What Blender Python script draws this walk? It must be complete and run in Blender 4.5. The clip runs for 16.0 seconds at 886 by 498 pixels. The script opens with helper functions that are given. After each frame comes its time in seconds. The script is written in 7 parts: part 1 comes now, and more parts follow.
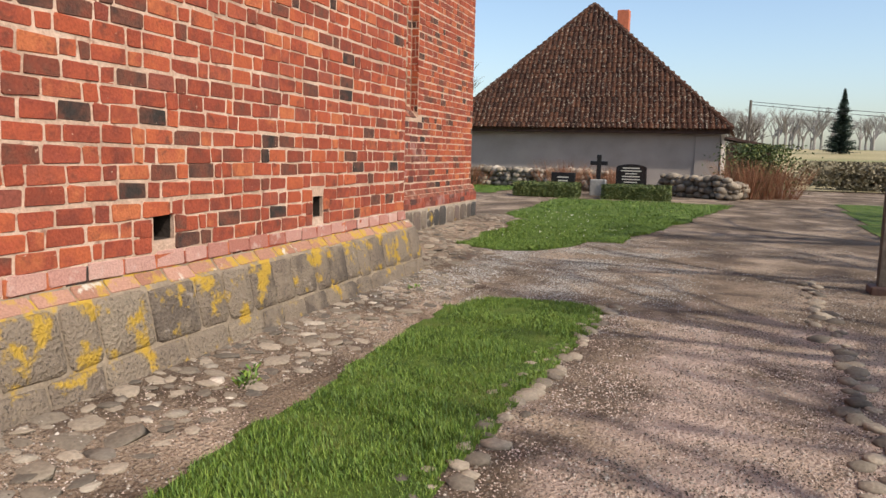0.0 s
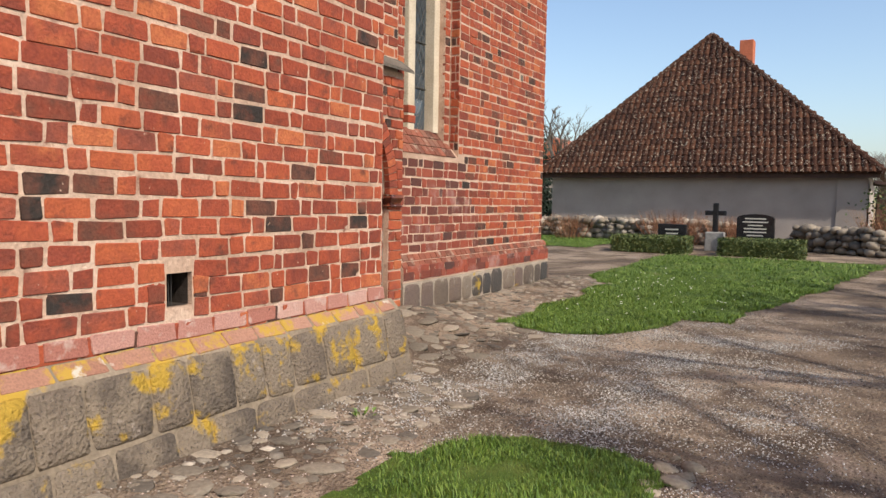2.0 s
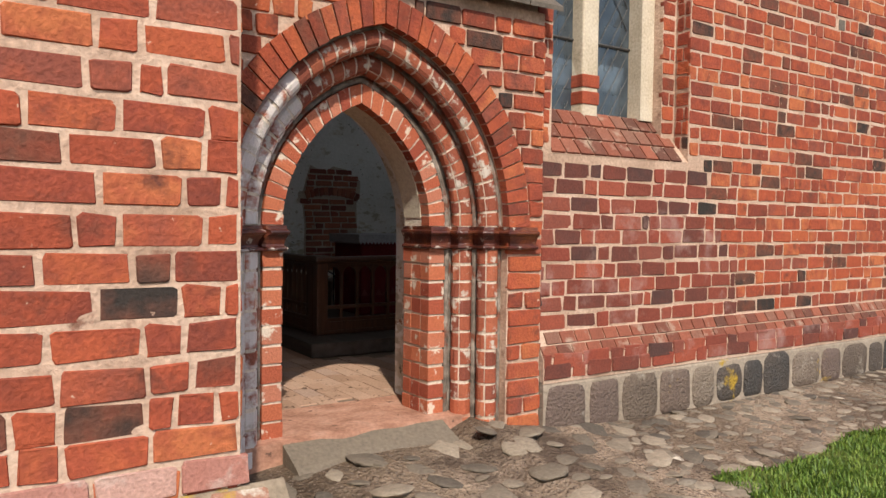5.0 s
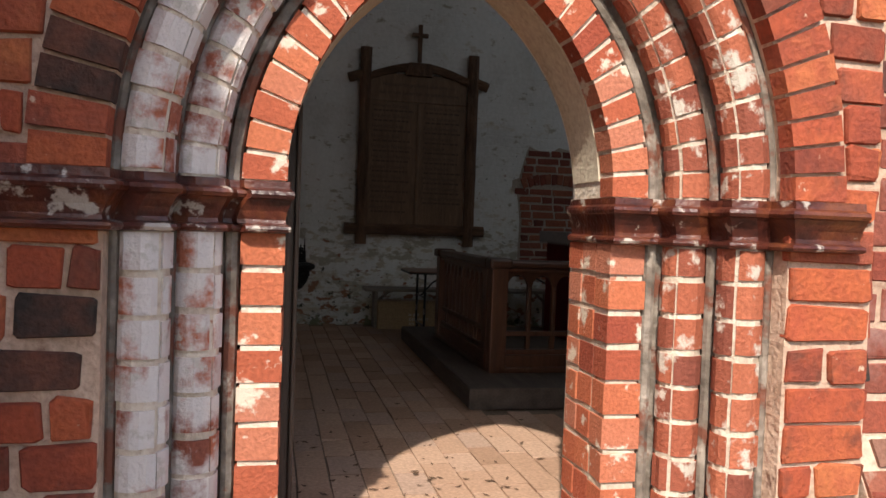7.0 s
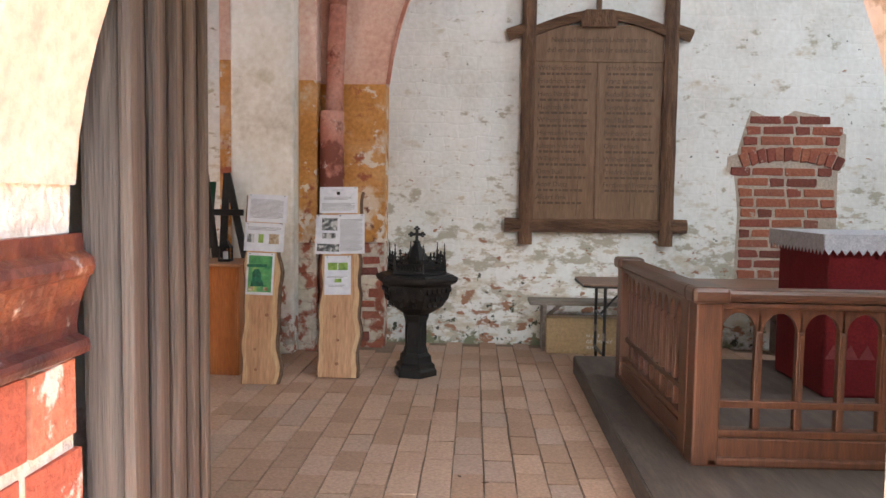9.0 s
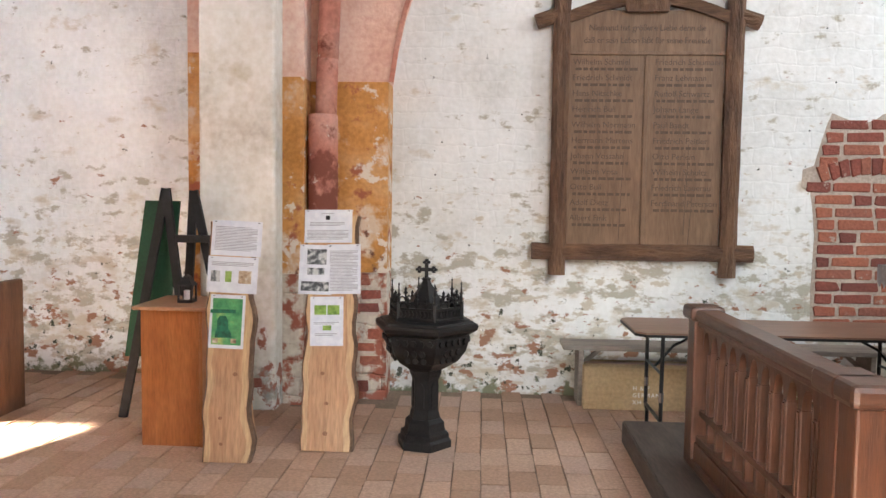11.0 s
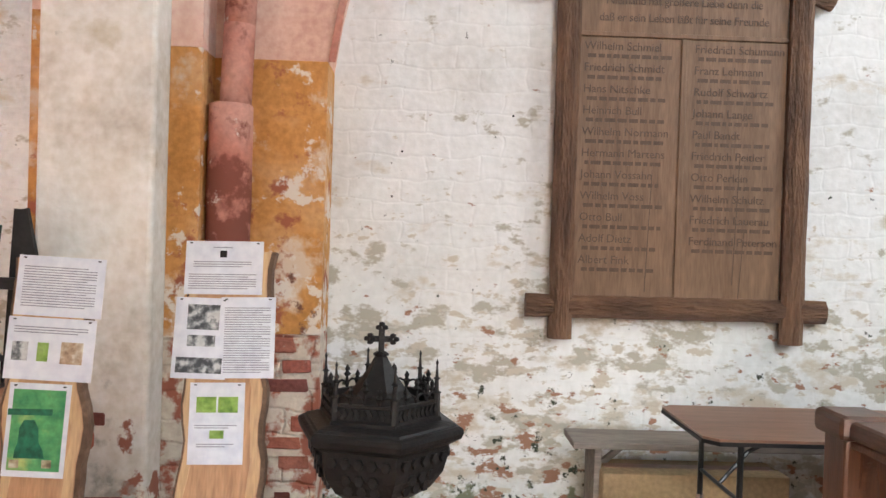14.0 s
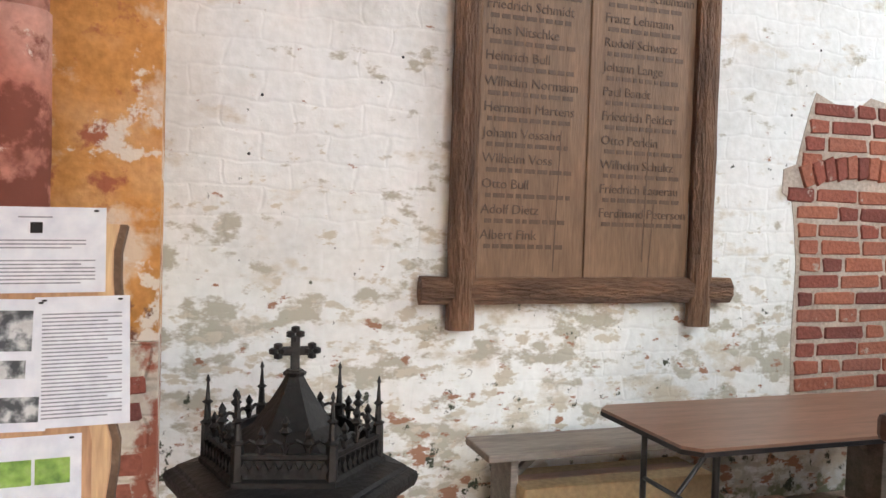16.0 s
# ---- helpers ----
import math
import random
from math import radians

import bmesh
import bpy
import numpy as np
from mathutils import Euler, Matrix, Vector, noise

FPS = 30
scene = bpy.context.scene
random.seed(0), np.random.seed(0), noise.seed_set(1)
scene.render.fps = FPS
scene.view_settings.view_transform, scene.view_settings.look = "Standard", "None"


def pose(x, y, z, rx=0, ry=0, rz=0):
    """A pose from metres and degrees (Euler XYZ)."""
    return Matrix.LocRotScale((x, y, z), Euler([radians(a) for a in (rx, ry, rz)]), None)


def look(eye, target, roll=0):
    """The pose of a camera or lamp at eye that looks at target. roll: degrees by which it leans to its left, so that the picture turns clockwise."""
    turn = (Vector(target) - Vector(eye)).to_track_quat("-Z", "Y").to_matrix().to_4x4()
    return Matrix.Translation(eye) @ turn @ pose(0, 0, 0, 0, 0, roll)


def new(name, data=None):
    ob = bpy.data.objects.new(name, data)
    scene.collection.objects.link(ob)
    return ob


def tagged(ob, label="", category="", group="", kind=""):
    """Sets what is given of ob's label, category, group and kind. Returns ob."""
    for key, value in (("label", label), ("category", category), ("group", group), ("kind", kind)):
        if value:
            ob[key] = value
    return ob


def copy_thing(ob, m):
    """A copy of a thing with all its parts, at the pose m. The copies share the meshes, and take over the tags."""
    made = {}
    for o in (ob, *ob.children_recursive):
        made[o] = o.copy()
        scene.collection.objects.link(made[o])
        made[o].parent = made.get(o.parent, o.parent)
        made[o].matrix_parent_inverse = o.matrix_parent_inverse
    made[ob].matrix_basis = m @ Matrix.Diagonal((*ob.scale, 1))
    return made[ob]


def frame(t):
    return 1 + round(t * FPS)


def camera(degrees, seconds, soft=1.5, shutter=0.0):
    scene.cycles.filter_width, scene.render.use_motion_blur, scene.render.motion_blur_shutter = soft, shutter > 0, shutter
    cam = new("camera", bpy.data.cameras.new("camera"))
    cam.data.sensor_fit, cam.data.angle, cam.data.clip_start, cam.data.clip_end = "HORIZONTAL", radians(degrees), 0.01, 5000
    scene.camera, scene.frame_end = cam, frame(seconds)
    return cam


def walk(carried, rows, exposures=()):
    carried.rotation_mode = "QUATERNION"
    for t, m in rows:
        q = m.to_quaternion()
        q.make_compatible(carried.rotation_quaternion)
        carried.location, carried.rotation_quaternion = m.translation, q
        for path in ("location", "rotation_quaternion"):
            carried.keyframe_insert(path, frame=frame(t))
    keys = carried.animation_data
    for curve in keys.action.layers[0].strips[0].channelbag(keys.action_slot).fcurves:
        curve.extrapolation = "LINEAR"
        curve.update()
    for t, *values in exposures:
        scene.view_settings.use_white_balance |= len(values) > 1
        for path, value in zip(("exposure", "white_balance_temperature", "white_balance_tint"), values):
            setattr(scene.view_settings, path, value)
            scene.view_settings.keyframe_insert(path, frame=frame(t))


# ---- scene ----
cam = camera(60.6, 16.0, soft=1.5)
PATH = [
    (0, (-10.077, -5.044, 1.602), (-8.205, -4.386, 1.349), 1.4),
    (0.5, (-9.229, -5.055, 1.574), (-7.387, -4.321, 1.312), 0.8),
    (1, (-8.433, -5.051, 1.584), (-6.617, -4.246, 1.349), 0.9),
    (1.5, (-7.621, -5.011, 1.613), (-5.818, -4.161, 1.456), 0.7),
    (2, (-6.792, -4.985, 1.613), (-5.04, -4.028, 1.483), 1.0),
    (2.5, (-6.009, -4.966, 1.632), (-4.284, -3.962, 1.498), 1.3),
    (3, (-5.205, -4.842, 1.654), (-3.516, -3.779, 1.518), 0.8),
    (3.5, (-4.43, -4.758, 1.662), (-2.849, -3.545, 1.499), 0.4),
    (4, (-3.677, -4.688, 1.655), (-2.231, -3.321, 1.453), 0.7),
    (4.5, (-2.958, -4.474, 1.68), (-1.655, -2.967, 1.496), 1.4),
    (5, (-2.355, -4.08, 1.704), (-1.252, -2.413, 1.628), 0.7),
    (5.2, (-2.14, -3.917, 1.68), (-1.135, -2.189, 1.641), 0.7),
    (7.3, (-0.532, -1.728, 1.56), (-0.209, 0.244, 1.469), 2.2),
    (7.5, (-0.43, -1.509, 1.58), (-0.196, 0.474, 1.467), 2.2),
    (8, (-0.319, -1.066, 1.622), (-0.185, 0.924, 1.474), 1.5),
    (8.2, (-0.274, -0.903, 1.641), (-0.178, 1.088, 1.484), 1.4),
    (8.5, (-0.203, -0.678, 1.661), (-0.187, 1.316, 1.505), 1.4),
    (9, (-0.18, -0.371, 1.712), (-0.261, 1.622, 1.572), 0.8),
    (9.2, (-0.2, -0.276, 1.732), (-0.279, 1.719, 1.608), 0.9),
    (11.3, (-0.281, 0.947, 1.848), (-0.396, 2.94, 1.713), 0.8),
    (11.5, (-0.244, 1.044, 1.824), (-0.388, 3.036, 1.707), 1.4),
    (12, (-0.258, 1.313, 1.832), (-0.402, 3.307, 1.761), 2.0),
    (12.5, (-0.326, 1.58, 1.837), (-0.343, 3.58, 1.818), 1.5),
    (13, (-0.343, 1.861, 1.819), (-0.318, 3.861, 1.84), 2.4),
    (13.5, (-0.364, 2.138, 1.823), (-0.367, 4.138, 1.836), 2.6),
    (14, (-0.449, 2.416, 1.802), (-0.403, 4.415, 1.774), 1.8),
    (14.5, (-0.52, 2.667, 1.788), (-0.392, 4.662, 1.719), 1.8),
    (15, (-0.609, 2.916, 1.783), (-0.409, 4.905, 1.709), 2.3),
    (15.5, (-0.738, 3.103, 1.752), (-0.338, 5.061, 1.692), 1.9),
    (16, (-0.85, 3.288, 1.755), (-0.222, 5.186, 1.689), 1.7),
]

walk(cam, [(t, look(eye, target, roll)) for t, eye, target, roll in PATH],
     exposures=[(0.0, 0.12), (5.2, 0.1), (7.3, 0.72), (8.0, 1.3), (8.2, 1.65), (8.8, 3.35), (9.2, 4.3), (11.3, 4.5), (14.0, 4.56), (16.0, 4.61)])

# ---------------------------------------------------------------- light
SUN_WAY = Vector((0.268, 0.671, -0.69))
world = bpy.data.worlds.new("sky")
world.use_nodes = True
scene.world = world
wn = world.node_tree.nodes
sky = wn.new("ShaderNodeTexSky")
sky.sky_type, sky.sun_disc = "NISHITA", False
sky.sun_elevation, sky.sun_rotation = radians(44), math.atan2(-SUN_WAY.x, -SUN_WAY.y)
sky.air_density, sky.dust_density, sky.ozone_density = 1.0, 1.7, 1.5
wn["Background"].inputs[1].default_value = 0.18
world.node_tree.links.new(sky.outputs[0], wn["Background"].inputs[0])
sun = new("sun", bpy.data.lights.new("sun", "SUN"))
sun.data.energy, sun.data.angle, sun.data.color = 4.2, radians(1.0), (1.0, 0.91, 0.79)
sun.matrix_world = look((0, 0, 20), Vector((0, 0, 20)) + SUN_WAY)


def interior_lamp(eye, target, w, h, power):
    lamp = new("window_daylight", bpy.data.lights.new("window_daylight", "AREA"))
    lamp.data.shape, lamp.data.size, lamp.data.size_y, lamp.data.energy = "RECTANGLE", w, h, power
    lamp.data.color = (0.84, 0.93, 1.0)
    lamp.matrix_world = look(eye, target)


# daylight in the openings of two church windows
interior_lamp((1.87, 0.75, 3.9), (1.87, 4.0, 2.6), 1.0, 2.4, 7)
interior_lamp((-5.5, -0.2, 5.6), (-4.0, 6.0, 1.5), 1.4, 3.4, 1.2)
# added lamp before the solid east wall, no window there; brightens the choir
interior_lamp((5.2, 3.7, 4.2), (-0.2, 4.3, 1.2), 1.4, 3.4, 13.5)

# ---------------------------------------------------------------- materials
def material(name, colours, scale=6.0, rough=0.8, bump=0.3, fine=60.0, metal=0.0, spread=(0.3, 0.7), per=None, distance=0.01, stretch=None, spec=None):
    """Ramp over coarse noise (or over a piece's own chance), with a fine grain on top and bump."""
    m = bpy.data.materials.new(name)
    m.use_nodes = True
    nt = m.node_tree
    N, L = nt.nodes, nt.links
    bsdf = N["Principled BSDF"]
    bsdf.inputs["Roughness"].default_value, bsdf.inputs["Metallic"].default_value = rough, metal
    if spec is None and rough >= 0.85:
        spec = 0.22
    if spec is not None:
        bsdf.inputs["Specular IOR Level"].default_value = spec
    tc = N.new("ShaderNodeTexCoord")
    src = tc.outputs["Object"] if not per else N.new("ShaderNodeNewGeometry").outputs["Position"]
    if stretch:
        mp = N.new("ShaderNodeMapping")
        mp.inputs["Scale"].default_value = stretch
        L.new(src, mp.inputs["Vector"])
        src = mp.outputs[0]
    coarse = N.new("ShaderNodeTexNoise")
    coarse.inputs["Scale"].default_value, coarse.inputs["Detail"].default_value = scale, 6
    L.new(src, coarse.inputs["Vector"])
    grain = N.new("ShaderNodeTexNoise")
    grain.inputs["Scale"].default_value, grain.inputs["Detail"].default_value = fine, 5
    L.new(src, grain.inputs["Vector"])
    ramp = N.new("ShaderNodeValToRGB")
    els = ramp.color_ramp.elements
    while len(els) < len(colours):
        els.new(0.5)
    lo, hi = spread
    for k, c in enumerate(colours):
        els[k].position = lo + (hi - lo) * k / max(1, len(colours) - 1)
        els[k].color = (*c, 1)
    if per:
        fac = N.new("ShaderNodeObjectInfo").outputs["Random"] if per == "object" else N.new("ShaderNodeNewGeometry").outputs["Random Per Island"]
        mix = N.new("ShaderNodeMath")
        mix.operation = "MULTIPLY_ADD"
        L.new(coarse.outputs[0], mix.inputs[0])
        mix.inputs[1].default_value = 0.25
        L.new(fac, mix.inputs[2])
        sub = N.new("ShaderNodeMath")
        sub.operation = "SUBTRACT"
        L.new(mix.outputs[0], sub.inputs[0])
        sub.inputs[1].default_value = 0.125
        L.new(sub.outputs[0], ramp.inputs[0])
    else:
        L.new(coarse.outputs[0], ramp.inputs[0])
    shade = N.new("ShaderNodeMix")
    shade.data_type, shade.blend_type = "RGBA", "OVERLAY"
    shade.inputs[0].default_value = 0.45
    L.new(ramp.outputs[0], shade.inputs[6])
    L.new(grain.outputs[0], shade.inputs[7])
    L.new(shade.outputs[2], bsdf.inputs["Base Color"])
    b = N.new("ShaderNodeBump")
    b.inputs["Strength"].default_value, b.inputs["Distance"].default_value = bump, distance
    L.new(grain.outputs[0], b.inputs["Height"])
    L.new(b.outputs[0], bsdf.inputs["Normal"])
    return m


def blotch(m, colour, scale, lo, hi, detail=6, gradient=None, flat=1.0):
    """Lays patches of another colour (lichen, peeled paint) over a material; gradient: (low z, high z, push) makes them commoner low down; flat stretches them along the courses."""
    nt = m.node_tree
    N, L = nt.nodes, nt.links
    bsdf = N["Principled BSDF"]
    old = bsdf.inputs["Base Color"].links[0].from_socket
    pos = N.new("ShaderNodeNewGeometry").outputs["Position"]
    n = N.new("ShaderNodeTexNoise")
    n.inputs["Scale"].default_value, n.inputs["Detail"].default_value, n.inputs["Roughness"].default_value = scale, detail, 0.62
    mp = N.new("ShaderNodeMapping")
    mp.inputs["Scale"].default_value = (1, 1, flat)
    L.new(pos, mp.inputs["Vector"])
    L.new(mp.outputs[0], n.inputs["Vector"])
    value = n.outputs[0]
    if gradient:
        z0, z1, push = gradient
        sep = N.new("ShaderNodeSeparateXYZ")
        L.new(pos, sep.inputs[0])
        r = N.new("ShaderNodeMapRange")
        r.inputs[1].default_value, r.inputs[2].default_value, r.inputs[3].default_value, r.inputs[4].default_value = z0, z1, push, 0
        L.new(sep.outputs[2], r.inputs[0])
        add = N.new("ShaderNodeMath")
        L.new(value, add.inputs[0])
        L.new(r.outputs[0], add.inputs[1])
        value = add.outputs[0]
    rng = N.new("ShaderNodeMapRange")
    rng.inputs[1].default_value, rng.inputs[2].default_value = lo, hi
    L.new(value, rng.inputs[0])
    mix = N.new("ShaderNodeMix")
    mix.data_type = "RGBA"
    L.new(rng.outputs[0], mix.inputs[0])
    L.new(old, mix.inputs[6])
    mix.inputs[7].default_value = (*colour, 1)
    L.new(mix.outputs[2], bsdf.inputs["Base Color"])
    return m


BRICK = [(0.036, 0.029, 0.025), (0.131, 0.054, 0.036), (0.209, 0.050, 0.029), (0.296, 0.065, 0.033), (0.183, 0.047, 0.031), (0.313, 0.069, 0.034), (0.348, 0.079, 0.036), (0.235, 0.054, 0.033), (0.331, 0.074, 0.037), (0.392, 0.099, 0.041), (0.270, 0.064, 0.036), (0.435, 0.134, 0.054), (0.322, 0.079, 0.041), (0.217, 0.064, 0.043)]
brick_piece = material("brick_single", BRICK, 9, 0.88, 0.6, 60, per="object", spread=(0.0, 1.0), distance=0.012)
brick_far = material("brick_joined", BRICK, 9, 0.88, 0.6, 60, per="island", spread=(0.0, 1.0), distance=0.012)
for m in (brick_piece, brick_far):
    blotch(m, (0.13, 0.045, 0.03), 7, 0.56, 0.72, 7)
    blotch(m, (0.50, 0.33, 0.24), 22, 0.68, 0.72, 6)
# limewashed brick, whitened further to paint skylight on the portal's shaded left
brick_white_skylit = material("brick_limewashed", [(0.22, 0.07, 0.045), (0.33, 0.11, 0.07), (0.40, 0.13, 0.07)], 9, 0.9, 0.5, 80, per="object", spread=(0.0, 1.0))
blotch(brick_white_skylit, (0.62, 0.56, 0.53), 7, 0.38, 0.50, 12)
blotch(brick_white_skylit, (0.50, 0.45, 0.40), 16, 0.58, 0.64, 8)
brick_limed = material("brick_lime_smeared", [(0.20, 0.06, 0.04), (0.31, 0.09, 0.05), (0.38, 0.12, 0.065)], 9, 0.9, 0.6, 80, per="object", spread=(0.0, 1.0))
blotch(brick_limed, (0.52, 0.45, 0.38), 9, 0.56, 0.62, 12)
brick_lichen = material("brick_lichen", [(0.27, 0.13, 0.085), (0.38, 0.21, 0.15)], 9, 0.9, 0.6, 80, per="object", spread=(0.0, 1.0))
blotch(brick_lichen, (0.40, 0.25, 0.045), 5.2, 0.49, 0.575, 15)
blotch(brick_lichen, (0.5, 0.44, 0.36), 6, 0.6, 0.66, 8)
brick_bloom = material("brick_bloomed", [(0.081, 0.041, 0.035), (0.172, 0.048, 0.032), (0.235, 0.056, 0.036), (0.29, 0.072, 0.041), (0.2, 0.064, 0.045)], 9, 0.9, 0.5, 80, per="island", spread=(0.0, 1.0))
blotch(brick_bloom, (0.38, 0.26, 0.23), 2.2, 0.55, 0.78, 10)
brick_bloom_piece = material("brick_bloomed_single", [(0.081, 0.041, 0.035), (0.172, 0.048, 0.032), (0.235, 0.056, 0.036), (0.29, 0.072, 0.041), (0.2, 0.064, 0.045)], 9, 0.9, 0.5, 80, per="object", spread=(0.0, 1.0))
blotch(brick_bloom_piece, (0.38, 0.26, 0.23), 2.2, 0.55, 0.78, 10)
brick_worn = material("brick_worn_dark", [(0.11, 0.05, 0.036), (0.19, 0.065, 0.042), (0.27, 0.09, 0.055), (0.20, 0.10, 0.07)], 9, 0.92, 0.8, 70, per="object", spread=(0.0, 1.0))
blotch(brick_worn, (0.34, 0.24, 0.18), 7, 0.56, 0.68, 10)
brick_pink = material("brick_pale_pink", [(0.30, 0.10, 0.07), (0.40, 0.20, 0.16), (0.46, 0.28, 0.23)], 9, 0.92, 0.6, 80, per="object", spread=(0.0, 1.0))
blotch(brick_pink, (0.52, 0.42, 0.36), 6, 0.55, 0.7, 9)
brick_jamb = material("brick_jamb", [(0.27, 0.062, 0.036), (0.37, 0.098, 0.05), (0.44, 0.135, 0.066), (0.42, 0.16, 0.10)], 9, 0.88, 0.6, 80, per="object", spread=(0.0, 1.0))
blotch(brick_jamb, (0.62, 0.52, 0.42), 9, 0.58, 0.63, 9)
# darker than jamb_mortar, for the jamb core and fillets between the rolls
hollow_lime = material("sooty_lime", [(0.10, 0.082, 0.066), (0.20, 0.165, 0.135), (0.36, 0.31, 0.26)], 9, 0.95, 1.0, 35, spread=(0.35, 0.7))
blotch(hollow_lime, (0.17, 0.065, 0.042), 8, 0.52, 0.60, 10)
jamb_mortar = material("jamb_lime", [(0.48, 0.39, 0.30), (0.60, 0.50, 0.40), (0.66, 0.57, 0.47)], 4, 0.95, 1.0, 45)
blotch(jamb_mortar, (0.38, 0.15, 0.09), 6, 0.66, 0.7, 8)
glazed = material("glazed_brick", [(0.035, 0.010, 0.008), (0.085, 0.021, 0.013), (0.17, 0.05, 0.018)], 11, 0.38, 0.5, 50, spread=(0.3, 0.7))
blotch(glazed, (0.42, 0.36, 0.31), 10, 0.575, 0.615, 12)
mortar = material("lime_mortar", [(0.36, 0.24, 0.17), (0.49, 0.34, 0.25), (0.57, 0.42, 0.32)], 3, 0.95, 1.0, 45)
blotch(mortar, (0.24, 0.13, 0.09), 9, 0.60, 0.70, 8)
granite = material("granite_plinth", [(0.106, 0.084, 0.066), (0.176, 0.136, 0.101), (0.238, 0.189, 0.136)], 4, 0.92, 1.0, 45, per="object", spread=(0.1, 0.9), distance=0.03)
blotch(granite, (0.22, 0.172, 0.125), 3.5, 0.44, 0.60, 14)
blotch(granite, (0.085, 0.068, 0.055), 60, 0.58, 0.66, 3)
blotch(granite, (0.40, 0.255, 0.04), 4.6, 0.50, 0.575, 15, (0.1, 0.8, -0.07))
blotch(granite, (0.36, 0.30, 0.25), 5.0, 0.64, 0.72, 8)
plinth_bed = material("plinth_mortar", [(0.15, 0.118, 0.086), (0.22, 0.172, 0.122), (0.29, 0.23, 0.165)], 3, 0.95, 1.0, 40)
blotch(plinth_bed, (0.40, 0.255, 0.04), 4.6, 0.50, 0.575, 15, (0.1, 0.8, -0.07))
plinth_bed_low = material("plinth_mortar_low", [(0.24, 0.195, 0.15), (0.35, 0.29, 0.225)], 3, 0.95, 1.0, 40)
boulder_low = material("boulder_plinth", [(0.062, 0.057, 0.053), (0.114, 0.088, 0.07), (0.185, 0.139, 0.104), (0.145, 0.105, 0.088), (0.211, 0.168, 0.128)], 5, 0.92, 1.0, 45, per="object", spread=(0.05, 0.95), distance=0.03)
blotch(boulder_low, (0.30, 0.26, 0.21), 5.5, 0.60, 0.70, 12)
for m in (boulder_low, plinth_bed_low):
    blotch(m, (0.40, 0.26, 0.04), 2.6, 0.64, 0.69, 14)
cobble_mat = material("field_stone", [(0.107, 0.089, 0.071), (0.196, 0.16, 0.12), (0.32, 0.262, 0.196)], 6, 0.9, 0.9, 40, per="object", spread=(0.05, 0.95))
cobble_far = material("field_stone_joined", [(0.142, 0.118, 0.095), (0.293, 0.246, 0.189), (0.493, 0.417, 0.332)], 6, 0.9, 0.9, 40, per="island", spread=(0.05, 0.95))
gravel = material("gravel", [(0.104, 0.072, 0.048), (0.248, 0.181, 0.125), (0.416, 0.312, 0.224)], 0.9, 0.95, 1.0, 38, spread=(0.36, 0.64), distance=0.06)
blotch(gravel, (0.32, 0.25, 0.195), 55, 0.57, 0.66, 3)
blotch(gravel, (0.13, 0.092, 0.066), 1.6, 0.50, 0.62, 12)
blotch(gravel, (0.09, 0.062, 0.045), 42, 0.58, 0.66, 3)
def drive_sunlight(m, colour):
    """Paler sandy tone painting sunlight on the drive, away from the church, ragged border."""
    nt = m.node_tree
    N, L = nt.nodes, nt.links
    bsdf = N["Principled BSDF"]
    old = bsdf.inputs["Base Color"].links[0].from_socket
    pos = N.new("ShaderNodeNewGeometry").outputs["Position"]
    n = N.new("ShaderNodeTexNoise")
    n.inputs["Scale"].default_value, n.inputs["Detail"].default_value = 1.3, 9
    L.new(pos, n.inputs["Vector"])
    sep = N.new("ShaderNodeSeparateXYZ")
    L.new(pos, sep.inputs[0])
    value = n.outputs[0]
    for axis, far, near in ((1, -4.9, -3.6), (0, -3.5, 0.5)):
        r = N.new("ShaderNodeMapRange")
        r.inputs[1].default_value, r.inputs[2].default_value, r.inputs[3].default_value, r.inputs[4].default_value = far, near, 0.0, -0.5
        L.new(sep.outputs[axis], r.inputs[0])
        add = N.new("ShaderNodeMath")
        L.new(value, add.inputs[0])
        L.new(r.outputs[0], add.inputs[1])
        value = add.outputs[0]
    fac = N.new("ShaderNodeMapRange")
    fac.inputs[1].default_value, fac.inputs[2].default_value, fac.inputs[4].default_value = 0.34, 0.58, 0.8
    L.new(value, fac.inputs[0])
    mix = N.new("ShaderNodeMix")
    mix.data_type = "RGBA"
    L.new(fac.outputs[0], mix.inputs[0])
    L.new(old, mix.inputs[6])
    mix.inputs[7].default_value = (*colour, 1)
    L.new(mix.outputs[2], bsdf.inputs["Base Color"])


# brightness of the sunny drive put into the gravel colour
drive_sunlight(gravel, (0.52, 0.39, 0.32))
blotch(gravel, (0.09, 0.062, 0.045), 48, 0.60, 0.68, 3)
pebble_pale = material("pale_pebble", [(0.07, 0.056, 0.045), (0.16, 0.13, 0.10), (0.27, 0.225, 0.18), (0.44, 0.39, 0.335)], 6, 0.85, 0.4, 60, per="island", spread=(0.05, 0.95))
grit_white = material("white_grit", [(0.08, 0.072, 0.064), (0.24, 0.22, 0.196), (0.4, 0.376, 0.344), (0.496, 0.472, 0.44)], 6, 0.85, 0.4, 60, per="island", spread=(0.05, 0.95))
grit_mixed = material("mixed_grit", [(0.06, 0.045, 0.036), (0.20, 0.14, 0.105), (0.42, 0.31, 0.25), (0.58, 0.47, 0.40)], 6, 0.85, 0.4, 60, per="island", spread=(0.05, 0.95))
turf = material("turf", [(0.04, 0.07, 0.010), (0.08, 0.125, 0.018), (0.13, 0.15, 0.035)], 3, 0.9, 0.8, 120, distance=0.03)
